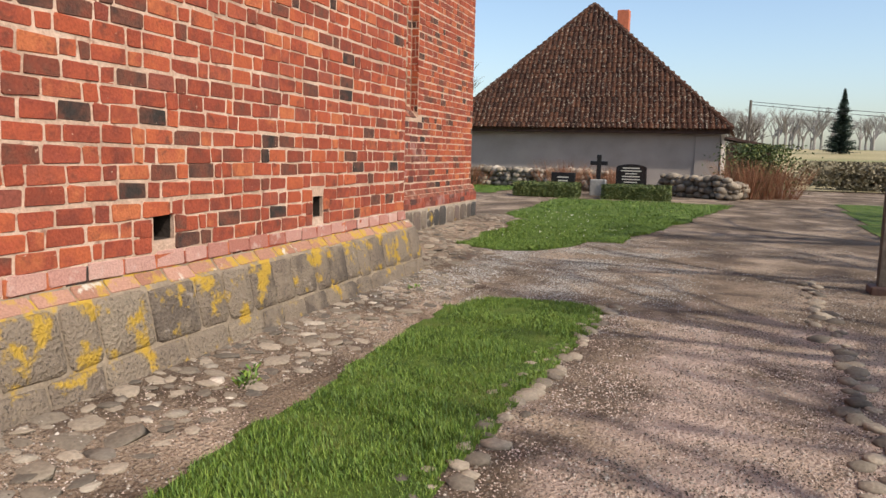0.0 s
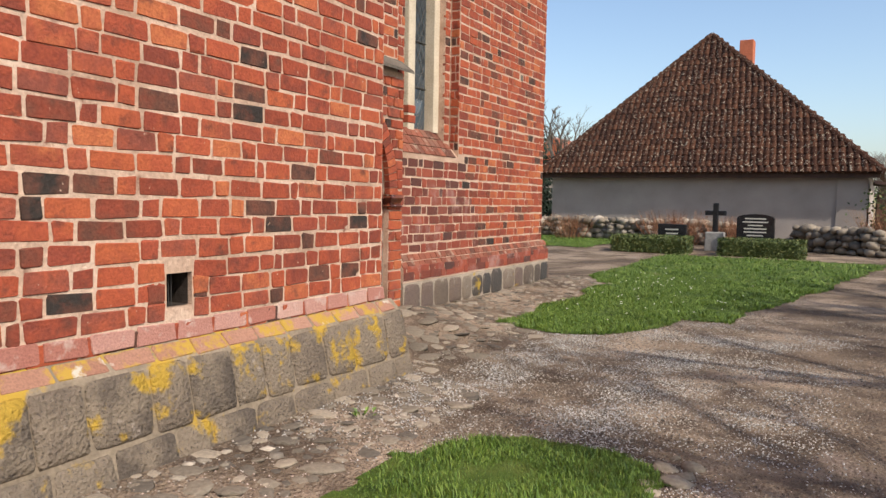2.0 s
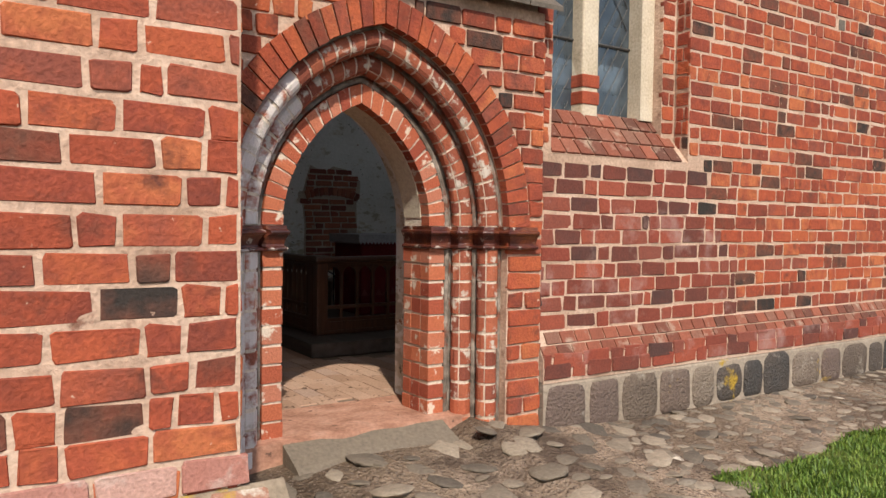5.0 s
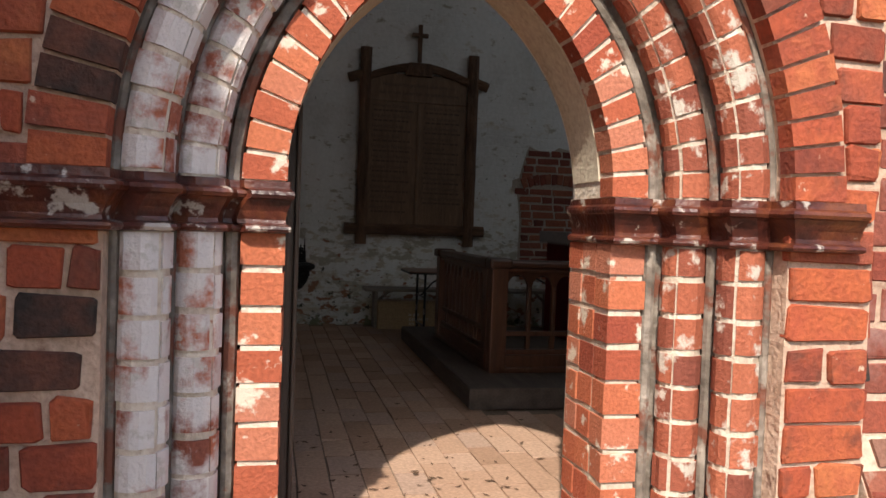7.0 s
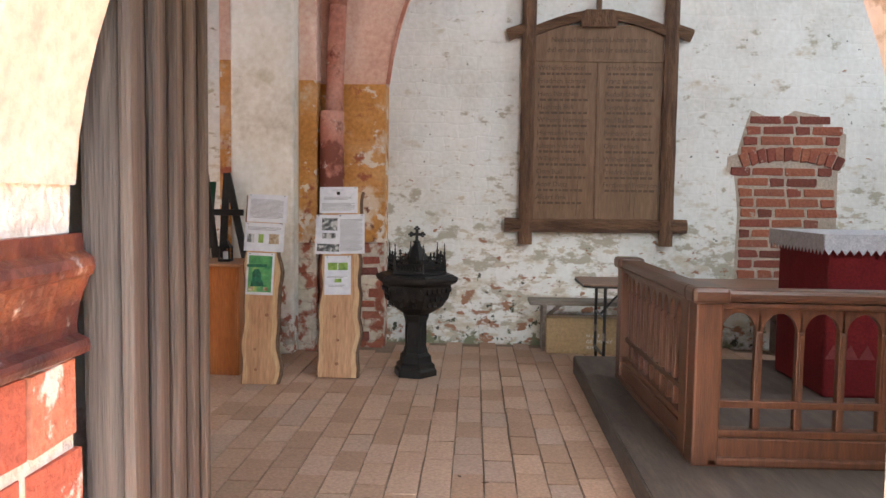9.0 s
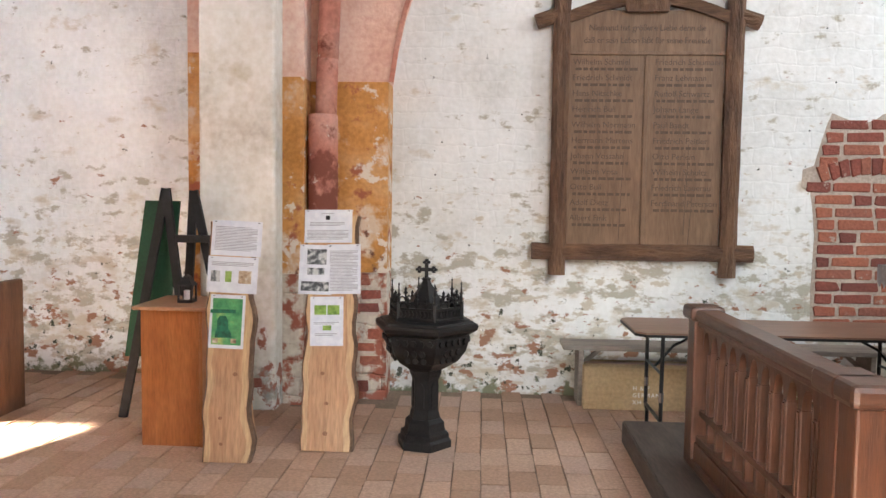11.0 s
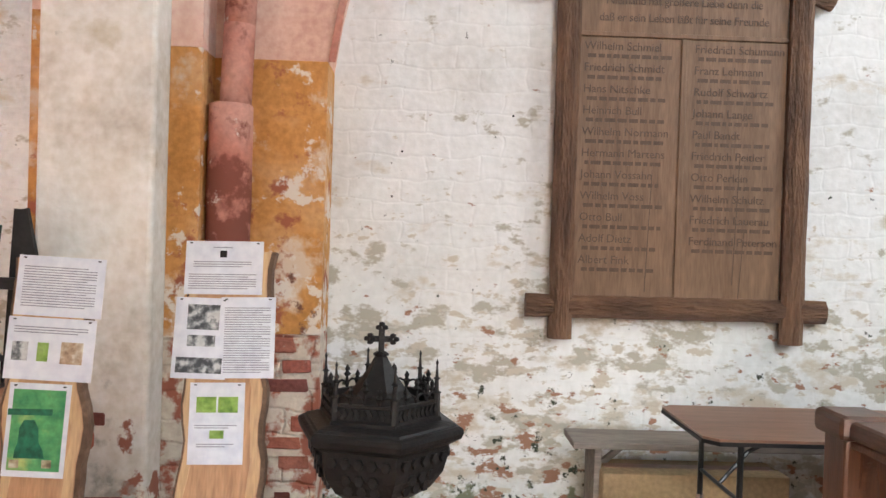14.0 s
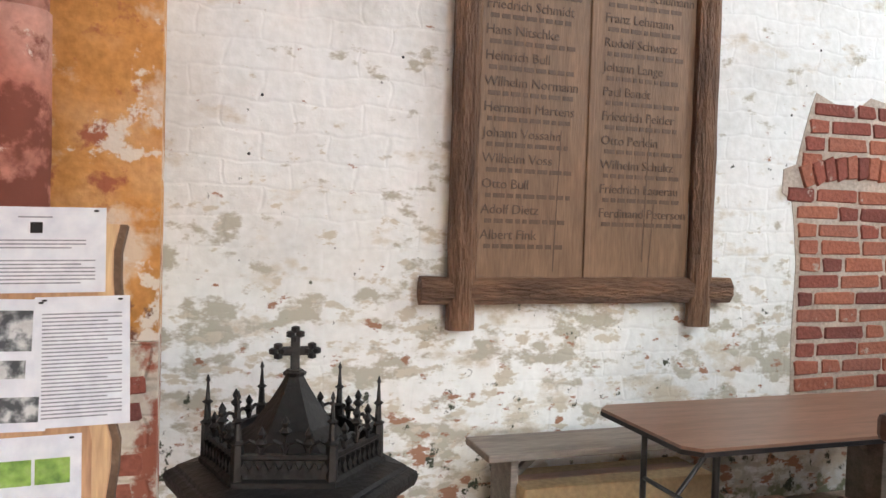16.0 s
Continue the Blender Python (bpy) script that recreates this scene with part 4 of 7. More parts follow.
masonry(bpy.data.objects["wall_over_portal"], (AX, 0, 0), (1, 0, 0), (0, -1, 0), 1.1 - AX, 3.3, 4.8, lambda u, z: False, lambda u, z: False, 8)
masonry(wall_b, (1.10, 0, 0), (1, 0, 0), (0, -1, 0), 4.9, 0.92, 5.2, lambda u, z: WX0 < u + 1.10 < WX1 and z > 2.2 or abs(u + 1.1 - 4.95) < 0.06 and abs(z - 3.64) < 0.08 or (z < 2.2 and u < 2.2 + 0.5 * noise.noise((z * 3, 1.7, 0)) - 0.4 * (z - 1.5)),
        lambda u, z: u < 4.2 and z < 2.9, 9)
masonry(wall_b, (1.10, 0, 0), (1, 0, 0), (0, -1, 0), 4.9, 0.92, 2.2, lambda u, z: u >= 2.2 + 0.5 * noise.noise((z * 3, 1.7, 0)) - 0.4 * (z - 1.5), lambda u, z: True, 19, mats=(brick_bloom_piece, brick_bloom))
# no hole is cut here: a dark flush block paints the putlog hole's shade
bm = box(B(), 4.90, 5.0, -0.005, 0.12, 3.59, 3.69)
tagged(part("putlog_back", bm, bark, wall_b), kind="structure")
# east return of that wall
bm = box(B(), 6.0 - 0.3, 6.001, 0.7, 9.5, 0, 9)
wall_e = tagged(part("wall_east", bm, mortar), "brick end wall of the church", "wall", kind="structure")
# sloping ledge of moulded brick and boulder plinth
bm = B()
slab(bm, [(1.12, -0.11, 0.57), (1.12, -0.11, 0.74), (1.12, -0.005, 0.92), (1.12, 0.0, 0.92), (1.12, 0.0, 0.57)], (4.95, 0, 0))
ledge = tagged(part("plinth_ledge", bm, mortar, None), "sloping course of worn brick above the plinth", "ledge", kind="structure")
for k in range(34):
    for row in range(2):
        bm = B()
        t0, t1 = 0.05 + row * 0.48, 0.47 + row * 0.48
        p = lambda t, o: (-0.11 + 0.105 * t - o, 0.74 + 0.18 * t + o * 0.4)
        (ya, za), (yb, zb) = p(t0, 0.008 + rnd.uniform(0, .006)), p(t1, 0.008 + rnd.uniform(0, .006))
        x0 = 1.125 + k * 0.145 + (0.07 if row else 0)
        slab(bm, [(x0, ya, za), (x0, yb, zb), (x0, yb + 0.02, zb - 0.01), (x0, ya + 0.02, za - 0.01)], (0.13, 0, 0))
        part("brick", bm, brick_worn, ledge)
rubble_plinth("plinth_choir", 1.12, 6.1, -0.13, 0.15, 0.58, 0.13, "low boulder plinth with patches of lichen", 13, stone_mat=boulder_low, bed=plinth_bed_low, joint=0.05)
masonry(bpy.data.objects["plinth_choir"], (1.12, -0.115, 0), (1, 0, 0), (0, -1, 0), 4.95, 0.585, 0.70, lambda u, z: False, lambda u, z: True, 23, mats=(brick_bloom_piece, brick_bloom))
masonry(bpy.data.objects["plinth_choir"], (1.12, -0.112, 0), (1, 0, 0), (0, -1, 0), 4.95, 0.66, 0.76, lambda u, z: False, lambda u, z: True, 24, mats=(brick_bloom_piece, brick_bloom))

# window in its recess
window = thing("window_1", (0, 0, 0), "tall leaded church window with iron bars in pale stone frame", "window", kind="structure")
bm = B()
slab(bm, [(WX0, -0.004, 2.19), (WX0, 0.30, WZ0), (WX0, 0.66, WZ0), (WX0, 0.66, 2.19)], (WX1 - WX0, 0, 0))
part("window_sill", bm, mortar, window)
for row in range(3):
    for k in range(10):
        x0 = WX0 + 0.01 + k * 0.14 + (row % 2) * 0.03
        if x0 + 0.125 > WX1:
            continue
        y0, z0 = 0.0 + row * 0.1, 2.2 + row * 0.122
        bm = slab(B(), [(x0, y0 - 0.012, z0 + 0.006), (x0 + 0.125, y0 - 0.012, z0 + 0.006), (x0 + 0.125, y0 + 0.078, z0 + 0.112), (x0, y0 + 0.078, z0 + 0.112)], (0, 0.02, -0.02))
        part("brick", bm, brick_worn, window)
part("reveal_core", box(B(), WX1 - 0.16, WX1 - 0.002, 0.15, 0.5, WZ0 - 0.2, WZ1), mortar, window)
masonry(window, (WX1 - 0.165, 0.15, 0), (1, 0, 0), (0, -1, 0), 0.155, 2.42, 5.2, lambda u, z: False, lambda u, z: z < 4, 61)
masonry(window, (WX1, 0.14, 0), (0, -1, 0), (-1, 0, 0), 0.14, 2.3, 5.2, lambda u, z: z < 2.2 + 1.22 * (0.14 - u), lambda u, z: z < 4, 62)
for name, x0, x1 in (("window_jamb", WX1 - 0.31, WX1 - 0.163), ("window_jamb", WX0 + 0.002, WX0 + 0.14)):
    part(name, box(B(), x0, x1, 0.24, 0.5, WZ0 - 0.02, WZ1), stone_frame, window, "chipped pale stone jamb")
part("mullion", box(B(), 1.79, 1.96, 0.26, 0.46, 2.50, WZ1, 0.015), stone_frame, window, "patched stone and brick mullion")
bm = B()
for k in range(2):
    box(bm, 1.79 - 0.006, 1.96 + 0.006, 0.25, 0.4, 2.62 + k * 0.13, 2.72 + k * 0.13, 0.008)
part("mullion_brick", bm, brick_piece, window)
for x0, x1 in ((WX0 + 0.13, 1.80), (1.95, WX1 - 0.30)):
    bm = B()
    for i in range(5):
        for j in range(20):
            w, h = (x1 - x0) / 5, 0.185
            dy = rnd.uniform(-0.004, 0.004)
            a, b = x0 + i * w, WZ0 + j * h
            vs = [bm.verts.new(p) for p in ((a, 0.38 + dy, b), (a + w, 0.38 - dy, b), (a + w, 0.38 + dy * 0.5, b + h), (a, 0.38 - dy, b + h))]
            bm.faces.new(vs)
    pane = part("pane", bm, glass_dark, window)
    bm = B()
    for j in range(1, 7):
        rod(bm, (x0, 0.375, WZ0 - 0.05 + j * 0.62), (x1, 0.375, WZ0 - 0.05 + j * 0.62), 0.013, n=6)
    n = 4
    for i in range(n + 12):
        a = x0 + (i - 11) * (x1 - x0) / n
        for sgn in (1, -1):
            pts = []
            for s in range(41):
                z = WZ0 + s * 0.09
                x = a + sgn * (z - WZ0) * 0.62 + (0 if sgn > 0 else 2.2)
                if x0 < x < x1:
                    pts.append((x, 0.372, z))
            if len(pts) > 1:
                rod(bm, pts[0], pts[-1], 0.004, n=4)
    part("leading", bm, iron_bar, window)

OUTER = set(scene.objects)

# ---------------------------------------------------------------- church interior shell
NORTH = 6.78
bm = box(B(), -14, 5.7, NORTH + 0.35, NORTH + 0.9, 0.0, 9)
tagged(part("wall_north_nave", bm, whitewash), "flaking whitewashed brick wall of the nave", "wall", kind="structure")
bm = box(B(), -0.95, 5.7, NORTH, NORTH + 0.348, 0.0, 9)
wall_n = tagged(part("wall_north", bm, whitewash), "flaking whitewashed brick wall with damp stains", "wall", kind="structure")
tagged(part("wall_east_inner", box(B(), 5.45, 5.695, 0.7, 6.8, 0, 9), whitewash), "whitewashed end wall of the choir", "wall", kind="structure")
DOOR_TOP = [on_arch(1, SPRING + k / 12, 0.16) for k in range(13)]
outline = [(1.25, FLOOR), (1.25, 8.9), (AX, 8.9), (AX, FLOOR)]
curve = [(PX - HALF - 0.16, FLOOR)] + [(2 * PX - x, z) for x, z in DOOR_TOP] + [(x, z) for x, z in reversed(DOOR_TOP[:-1])] + [(PX + HALF + 0.16, FLOOR)]
bm = slab(B(), [(x, 0.538, z) for x, z in outline + curve], (0, 0.38, 0))
tagged(part("wall_south_inner", bm, whitewash), "plastered inner face round the church door", "wall", kind="structure")
for x0, x1, z0, z1 in ((1.252, 5.45, 0.0, 2.3), (2.9, 5.45, 2.302, 8.9), (1.252, 2.898, 6.3, 8.9)):
    tagged(part("wall_south_plaster", box(B(), x0, x1, 0.705, 0.92, z0, z1), whitewash), "whitewashed inner face of the choir wall", "wall", kind="structure")
tagged(part("wall_nave_plaster", wall_with_holes("tmp", -14, AX, 0.003, 0.1, 0.0, 8.9, [WIN_A], whitewash).data and box(B(), AX - 0.1, AX - 0.002, 0.105, 1.0, 0.0, 8.9), whitewash), "whitewashed return of the nave wall", "wall", kind="structure")
bpy.data.objects["tmp"].name = "wall_nave_inner"
tagged(bpy.data.objects["wall_nave_inner"], "whitewashed inner face of the nave wall", "wall", kind="structure")
tagged(part("wall_west", box(B(), -14.3, -14.002, AY, 7.7, 0, 9), whitewash), "whitewashed west wall of the nave", "wall", kind="structure")
tagged(part("ceiling", box(B(), -14.3, 6.0, AY, 7.7, 9.002, 9.3), ceiling_mat), "pale plastered church ceiling", "ceiling", kind="structure")
tagged(part("floor", box(B(), -14, 5.45, 1.12, NORTH + 0.349, 0.0, FLOOR - 0.012), floor_bed), "worn brick floor laid in straight rows", "floor", kind="structure")
floor = bpy.data.objects["floor"]
bm = B()
slab(bm, [(-0.95, 0.10, 0.05), (-0.95, 0.10, 0.388), (-0.95, 0.18, 0.394), (-0.95, 0.70, FLOOR + 0.001), (-0.95, 0.84, FLOOR + 0.003), (-0.95, 0.84, 0.05)], (1.6, 0, 0))
tagged(part("threshold", bm, threshold_mat), "worn reddish threshold paving in the doorway", "threshold", kind="structure")
bm = slab(B(), [(-0.7, -0.14, 0.05), (-0.7, -0.14, 0.26), (-0.7, -0.08, 0.30), (-0.7, 0.098, 0.375), (-0.7, 0.098, 0.05)], (1.12, 0, 0))
bmesh.ops.subdivide_edges(bm, edges=[e for e in bm.edges if abs(e.verts[0].co.x - e.verts[1].co.x) > 0.5], cuts=14)
for v in bm.verts:
    v.co += Vector((0, 0.05, 0.018)) * noise.noise(v.co * 3.3)
tagged(part("door_sill", bm, cobble_mat), "worn grey stone sill before the door", "sill", kind="structure")

# pier, wall shaft and painted arch springing
pier = thing("pier", (-1.2, 6.6, FLOOR), "plastered church pier with ochre, pink and red paint peeling off", "pier", kind="structure")


def put(ob, host):
    """Keeps world-built geometry in place under a thing that stands elsewhere."""
    ob.matrix_parent_inverse = host.matrix_basis.inverted()
    return ob


put(part("pier_face", box(B(), -2.0, -1.48, 6.12, 7.12, FLOOR - 0.01, 8.9, 0.02), pier_white, pier), pier)
put(part("outer_strip", box(B(), -2.2, -2.002, 6.45, 7.12, FLOOR - 0.01, 2.85), ochre, pier, "ochre painted strip"), pier)
put(part("outer_strip", box(B(), -2.2, -2.002, 6.45, 7.12, 2.852, 8.9), pink, pier, "pink painted strip"), pier)
put(part("recess_band", box(B(), -1.478, -1.33, 6.30, 6.77, 1.30, 2.66), ochre, pier, "ochre paint"), pier)
put(part("recess_band", box(B(), -1.478, -1.33, 6.30, 6.77, FLOOR - 0.01, 1.298), pier_low, pier, "bare brick with old plaster"), pier)
put(part("recess_band", box(B(), -1.478, -1.33, 6.30, 6.77, 2.662, 8.9), pink, pier, "pink limewash"), pier)
put(part("respond", box(B(), -1.328, -0.77, 6.50, 6.775, 1.30, 2.66, 0.004), ochre, pier, "ochre paint flaking to brick"), pier)
put(part("respond", box(B(), -1.328, -0.77, 6.50, 6.775, FLOOR - 0.01, 1.298, 0.004), pier_low, pier, "bare brick with old plaster"), pier)
EDGE = [(-0.77, 2.662), (-0.735, 2.9), (-0.68, 3.15), (-0.60, 3.4), (-0.46, 3.7), (-0.26, 4.0), (0.0, 4.3), (0.4, 4.65), (0.9, 4.95), (1.5, 5.15), (2.2, 5.25)]
TOPS = [(2.2, 5.7), (1.4, 5.6), (0.7, 5.4), (0.1, 5.1), (-0.4, 4.75), (-0.8, 4.3), (-1.0, 4.0)]
put(part("arch_springing", slab(B(), [(x, 6.52, z) for x, z in EDGE + TOPS] + [(-1.478, 6.52, 4.0), (-1.478, 6.52, 2.662)], (0, 0.255, 0)), pink, pier, "pink limewashed arch springing"), pier)
bm = B()
for (xa, za), (xb, zb) in zip(EDGE, EDGE[1:]):
    slab(bm, [(xa, 6.506, za), (xa + 0.035, 6.506, za), (xb + 0.035, 6.506, zb), (xb, 6.506, zb)], (0, 0.012, 0))
put(part("arch_line", bm, rib_red, pier, "thin red line along the arch"), pier)
bm = B()
lathe(bm, [(0.105, 0.0), (0.11, 0.6), (0.105, 1.5), (0.108, 1.55), (0.105, 2.03), (0.10, 2.035)], 18, (-1.22, 6.42, FLOOR))
put(part("wall_shaft", bm, rib_red, pier, "round shaft with worn red paint", True), pier)
bm = B()
pts = [(-1.20, 6.42, 2.40), (-1.19, 6.42, 2.8), (-1.17, 6.42, 3.3), (-1.13, 6.42, 3.8), (-1.05, 6.40, 4.3)]
for p, q in zip(pts, pts[1:]):
    rod(bm, p, q, 0.075, 0.075, 14)
put(part("rib", bm, rib_red, pier, "red painted vault rib", True), pier)
# bare masonry patch in the north wall
patch = thing("bare_brick_patch", (2.8, NORTH, 0.6), "jagged patch of bare red brick where plaster fell off", "brickwork", kind="structure")
jag = [(2.345, 0.9), (2.335, 1.2), (2.345, 1.6), (2.32, 1.82), (2.30, 1.93), (2.235, 1.97), (2.24, 2.09), (2.32, 2.12), (2.36, 2.28), (2.40, 2.42), (2.43, 2.50), (2.58, 2.44), (2.72, 2.44), (2.80, 2.50), (3.02, 2.46), (3.06, 2.36), (3.26, 2.30), (3.26, 2.02), (3.20, 1.98), (3.22, 0.9)]
put(part("joint_bed", slab(B(), [(x, NORTH - 0.004, z) for x, z in jag], (0, 0.01, 0)), patch_joint, patch), patch)
patch_meshes = []
for k in range(10):
    vs, fs = brick_data([0.262, 0.262, 0.125][k % 3], 0.072, rnd)
    me = bpy.data.meshes.new("brick")
    me.from_pydata(vs, [], fs)
    me.materials.append(patch_brick)
    patch_meshes.append(me)


def inside(poly, x, z):
    hit = False
    for (xa, za), (xb, zb) in zip(poly, poly[1:] + poly[:1]):
        if (za > z) != (zb > z) and x < (xb - xa) * (z - za) / (zb - za) + xa:
            hit = not hit
    return hit


row, z = 0, 0.92
while z < 2.5:
    x, k = 2.15, row
    while x < 2.6 and not inside(jag, x, z + 0.045):
        x += 0.005
    x += 0.015
    start = x
    while x < 3.3:
        ln = [0.275, 0.275, 0.14][k % 3]
        if x == start and row % 2:
            ln = rnd.uniform(0.10, 0.2)
        cx = x + ln / 2
        arch = 1.98 + 0.10 * (1 - ((cx - 2.75) / 0.5) ** 2)
        if inside(jag, cx - ln * 0.3, z + 0.045) and inside(jag, cx + ln * 0.12, z + 0.045) and not (abs(cx - 2.76) < 0.40 and arch - 0.035 < z + 0.045 < arch + 0.095):
            ob = new("brick", patch_meshes[rnd.choice((0, 1, 3, 4, 6, 7)) if ln > 0.2 else rnd.choice((2, 5, 8))])
            ob.parent = patch
            ob.matrix_basis = Matrix.Translation((-2.8, -NORTH, -0.6)) @ pose(cx, NORTH - 0.012, z + 0.042, 0, rnd.uniform(-1, 1), 0) @ Matrix.Diagonal(((ln - 0.015) / (0.262 if ln > 0.2 else 0.125), 1, 1, 1))
        x += ln + 0.006
        k += 1
    z += 0.091
    row += 1
for k in range(13):
    cx = 2.76 + (k - 6) * 0.074
    if cx < 2.38:
        continue
    ob = new("brick", patch_meshes[2 if k % 2 else 5])
    ob.parent = patch
    ob.matrix_basis = Matrix.Translation((-2.8, -NORTH, -0.6)) @ pose(cx, NORTH - 0.018, 2.0 + 0.10 * (1 - ((cx - 2.76) / 0.5) ** 2) + 0.02, 0, 90 + (k - 6) * 4, 0)

# single bricks laid bare where plaster fell off the pier's foot
for k in range(11):
    course = (k * 4) % 9
    if k < 7:
        x, y, turn = rnd.uniform(-1.0, -0.86), 6.494, 0
    else:
        x, y, turn = rnd.uniform(-1.85, -1.62), 6.114, 0
    ob = new("brick", patch_meshes[rnd.choice((0, 2, 4, 5, 8))])
    ob.parent = pier
    ob.matrix_basis = Matrix.Translation((1.2, -6.6, -FLOOR)) @ pose(x, y, 0.47 + course * 0.096, 0, rnd.uniform(-2, 2), turn) @ Matrix.Diagonal((rnd.uniform(0.45, 0.9), 0.5, rnd.uniform(0.85, 1.15), 1))

# floor bricks in rows running into the depth
pm = []
for k in range(6):
    bm = box(B(), -0.071, 0.071, -0.138, 0.138, -0.02, 0.0)
    for v in bm.verts:
        v.co += Vector((rnd.uniform(-.003, .003), rnd.uniform(-.003, .003), rnd.uniform(-.0015, .0015) if v.co.z > -0.01 else 0))
    me = bpy.data.meshes.new("floor_brick")
    bm.to_mesh(me)
    bm.free()
    me.materials.append(paver_mat)
    pm.append(me)
vs, fs, count = [], [], 0
for i in range(-60, 34):
    off = rnd.uniform(-0.06, 0.06) + (0.14 if i % 2 else 0)
    for j in range(2, 26):
        x, y = i * 0.149, 0.55 + j * 0.283 + off
        if not (-8.5 < x < 0.78 or y < 2.7 or (0.78 <= x < 5 and y > 5.75)) or y > NORTH + 0.2 or y < 1.14 or x > 4.8 or (x > -0.7 and y > NORTH - 0.12) or (-2.3 < x < -0.7 and y > 6.35):
            continue
        if -1.3 < x < 0.8 and 2.6 < y < 6.7 and count < 300:
            count += 1
            ob = new("floor_brick", pm[rnd.randrange(6)])
            ob.parent, ob.matrix_basis = floor, pose(x, y, FLOOR + rnd.uniform(-.002, .002), 0, 0, rnd.uniform(-.4, .4))
        else:
            base = len(vs)
            m = pose(x, y, FLOOR + rnd.uniform(-.002, .002), rnd.uniform(-.3, .3), rnd.uniform(-.3, .3), 0)
            me = pm[rnd.randrange(6)]
            vs += [tuple(m @ v.co) for v in me.vertices]
            fs += [tuple(base + q for q in p.vertices) for p in me.polygons]
me = bpy.data.meshes.new("floor_bricks")
me.from_pydata(vs, [], fs)
me.materials.append(paver_far)
ob = tagged(new("floor_bricks", me), kind="stuff")
ob.parent = floor

# dry leaves blown in over the threshold
r = random.Random(21)
vs, fs = [], []
for k in range(150):
    x, y = r.gauss(0.1, 0.55), 1.1 + abs(r.gauss(0, 0.9))
    if not -0.9 < x < 1.3:
        continue
    a, s = r.uniform(0, 6.28), r.uniform(0.008, 0.028)
    c, d = math.cos(a) * s, math.sin(a) * s
    b = len(vs)
    z = FLOOR + 0.004
    vs += [(x + c, y + d, z + r.uniform(0, .008)), (x - d * 0.4, y + c * 0.4, z), (x - c, y - d, z + r.uniform(0, .008)), (x + d * 0.4, y - c * 0.4, z + 0.003)]
    fs += [(b, b + 1, b + 3), (b + 1, b + 2, b + 3)]
me = bpy.data.meshes.new("dry_leaves")
me.from_pydata(vs, [], fs)
me.materials.append(bark_wood)
tagged(new("dry_leaves", me), "scattered dry brown leaves on the brick floor inside the door", "leaves", kind="stuff")
# open door leaf
door = thing("door_1", (-0.515, 1.01, FLOOR + 0.01), "weathered grey plank church door standing open", "door", rz=101, kind="structure")
for k in range(-1, 4):
    part("plank", box(B(), k * 0.145, k * 0.145 + 0.14, -0.05, 0.0, 0, 2.02 - 0.05 * (3 - k) ** 1.3 * 0.4, 0.006), door_wood, door)
for k in range(-1, 4):
    part("batten", box(B(), k * 0.145 - 0.012, k * 0.145 + 0.018, -0.066, -0.05, 0.02, 1.9, 0.005), door_wood, door)
bm = B()
rod(bm, (0.52, 0.0, 0.93), (0.52, 0.07, 0.93), 0.009, n=8)
rod(bm, (0.52, 0.07, 0.93), (0.44, 0.07, 0.92), 0.010, n=8)
part("door_handle", bm, iron, door, "dark iron lever handle")

# ---------------------------------------------------------------- things inside
# chancel platform and balustrade
PLAT = FLOOR + 0.135
bm = B()
slab(bm, [(0.74, 2.83, FLOOR), (1.5, 2.83, FLOOR), (4.9, 2.83, FLOOR), (4.9, 5.66, FLOOR), (0.78, 5.66, FLOOR)], (0, 0, 0.135))
bmesh.ops.bevel(bm, geom=bm.edges[:], offset=0.008, segments=2, affect="EDGES")
tagged(part("platform", bm, step_wood), "low dark boarded platform under the altar rail", "platform", kind="structure")


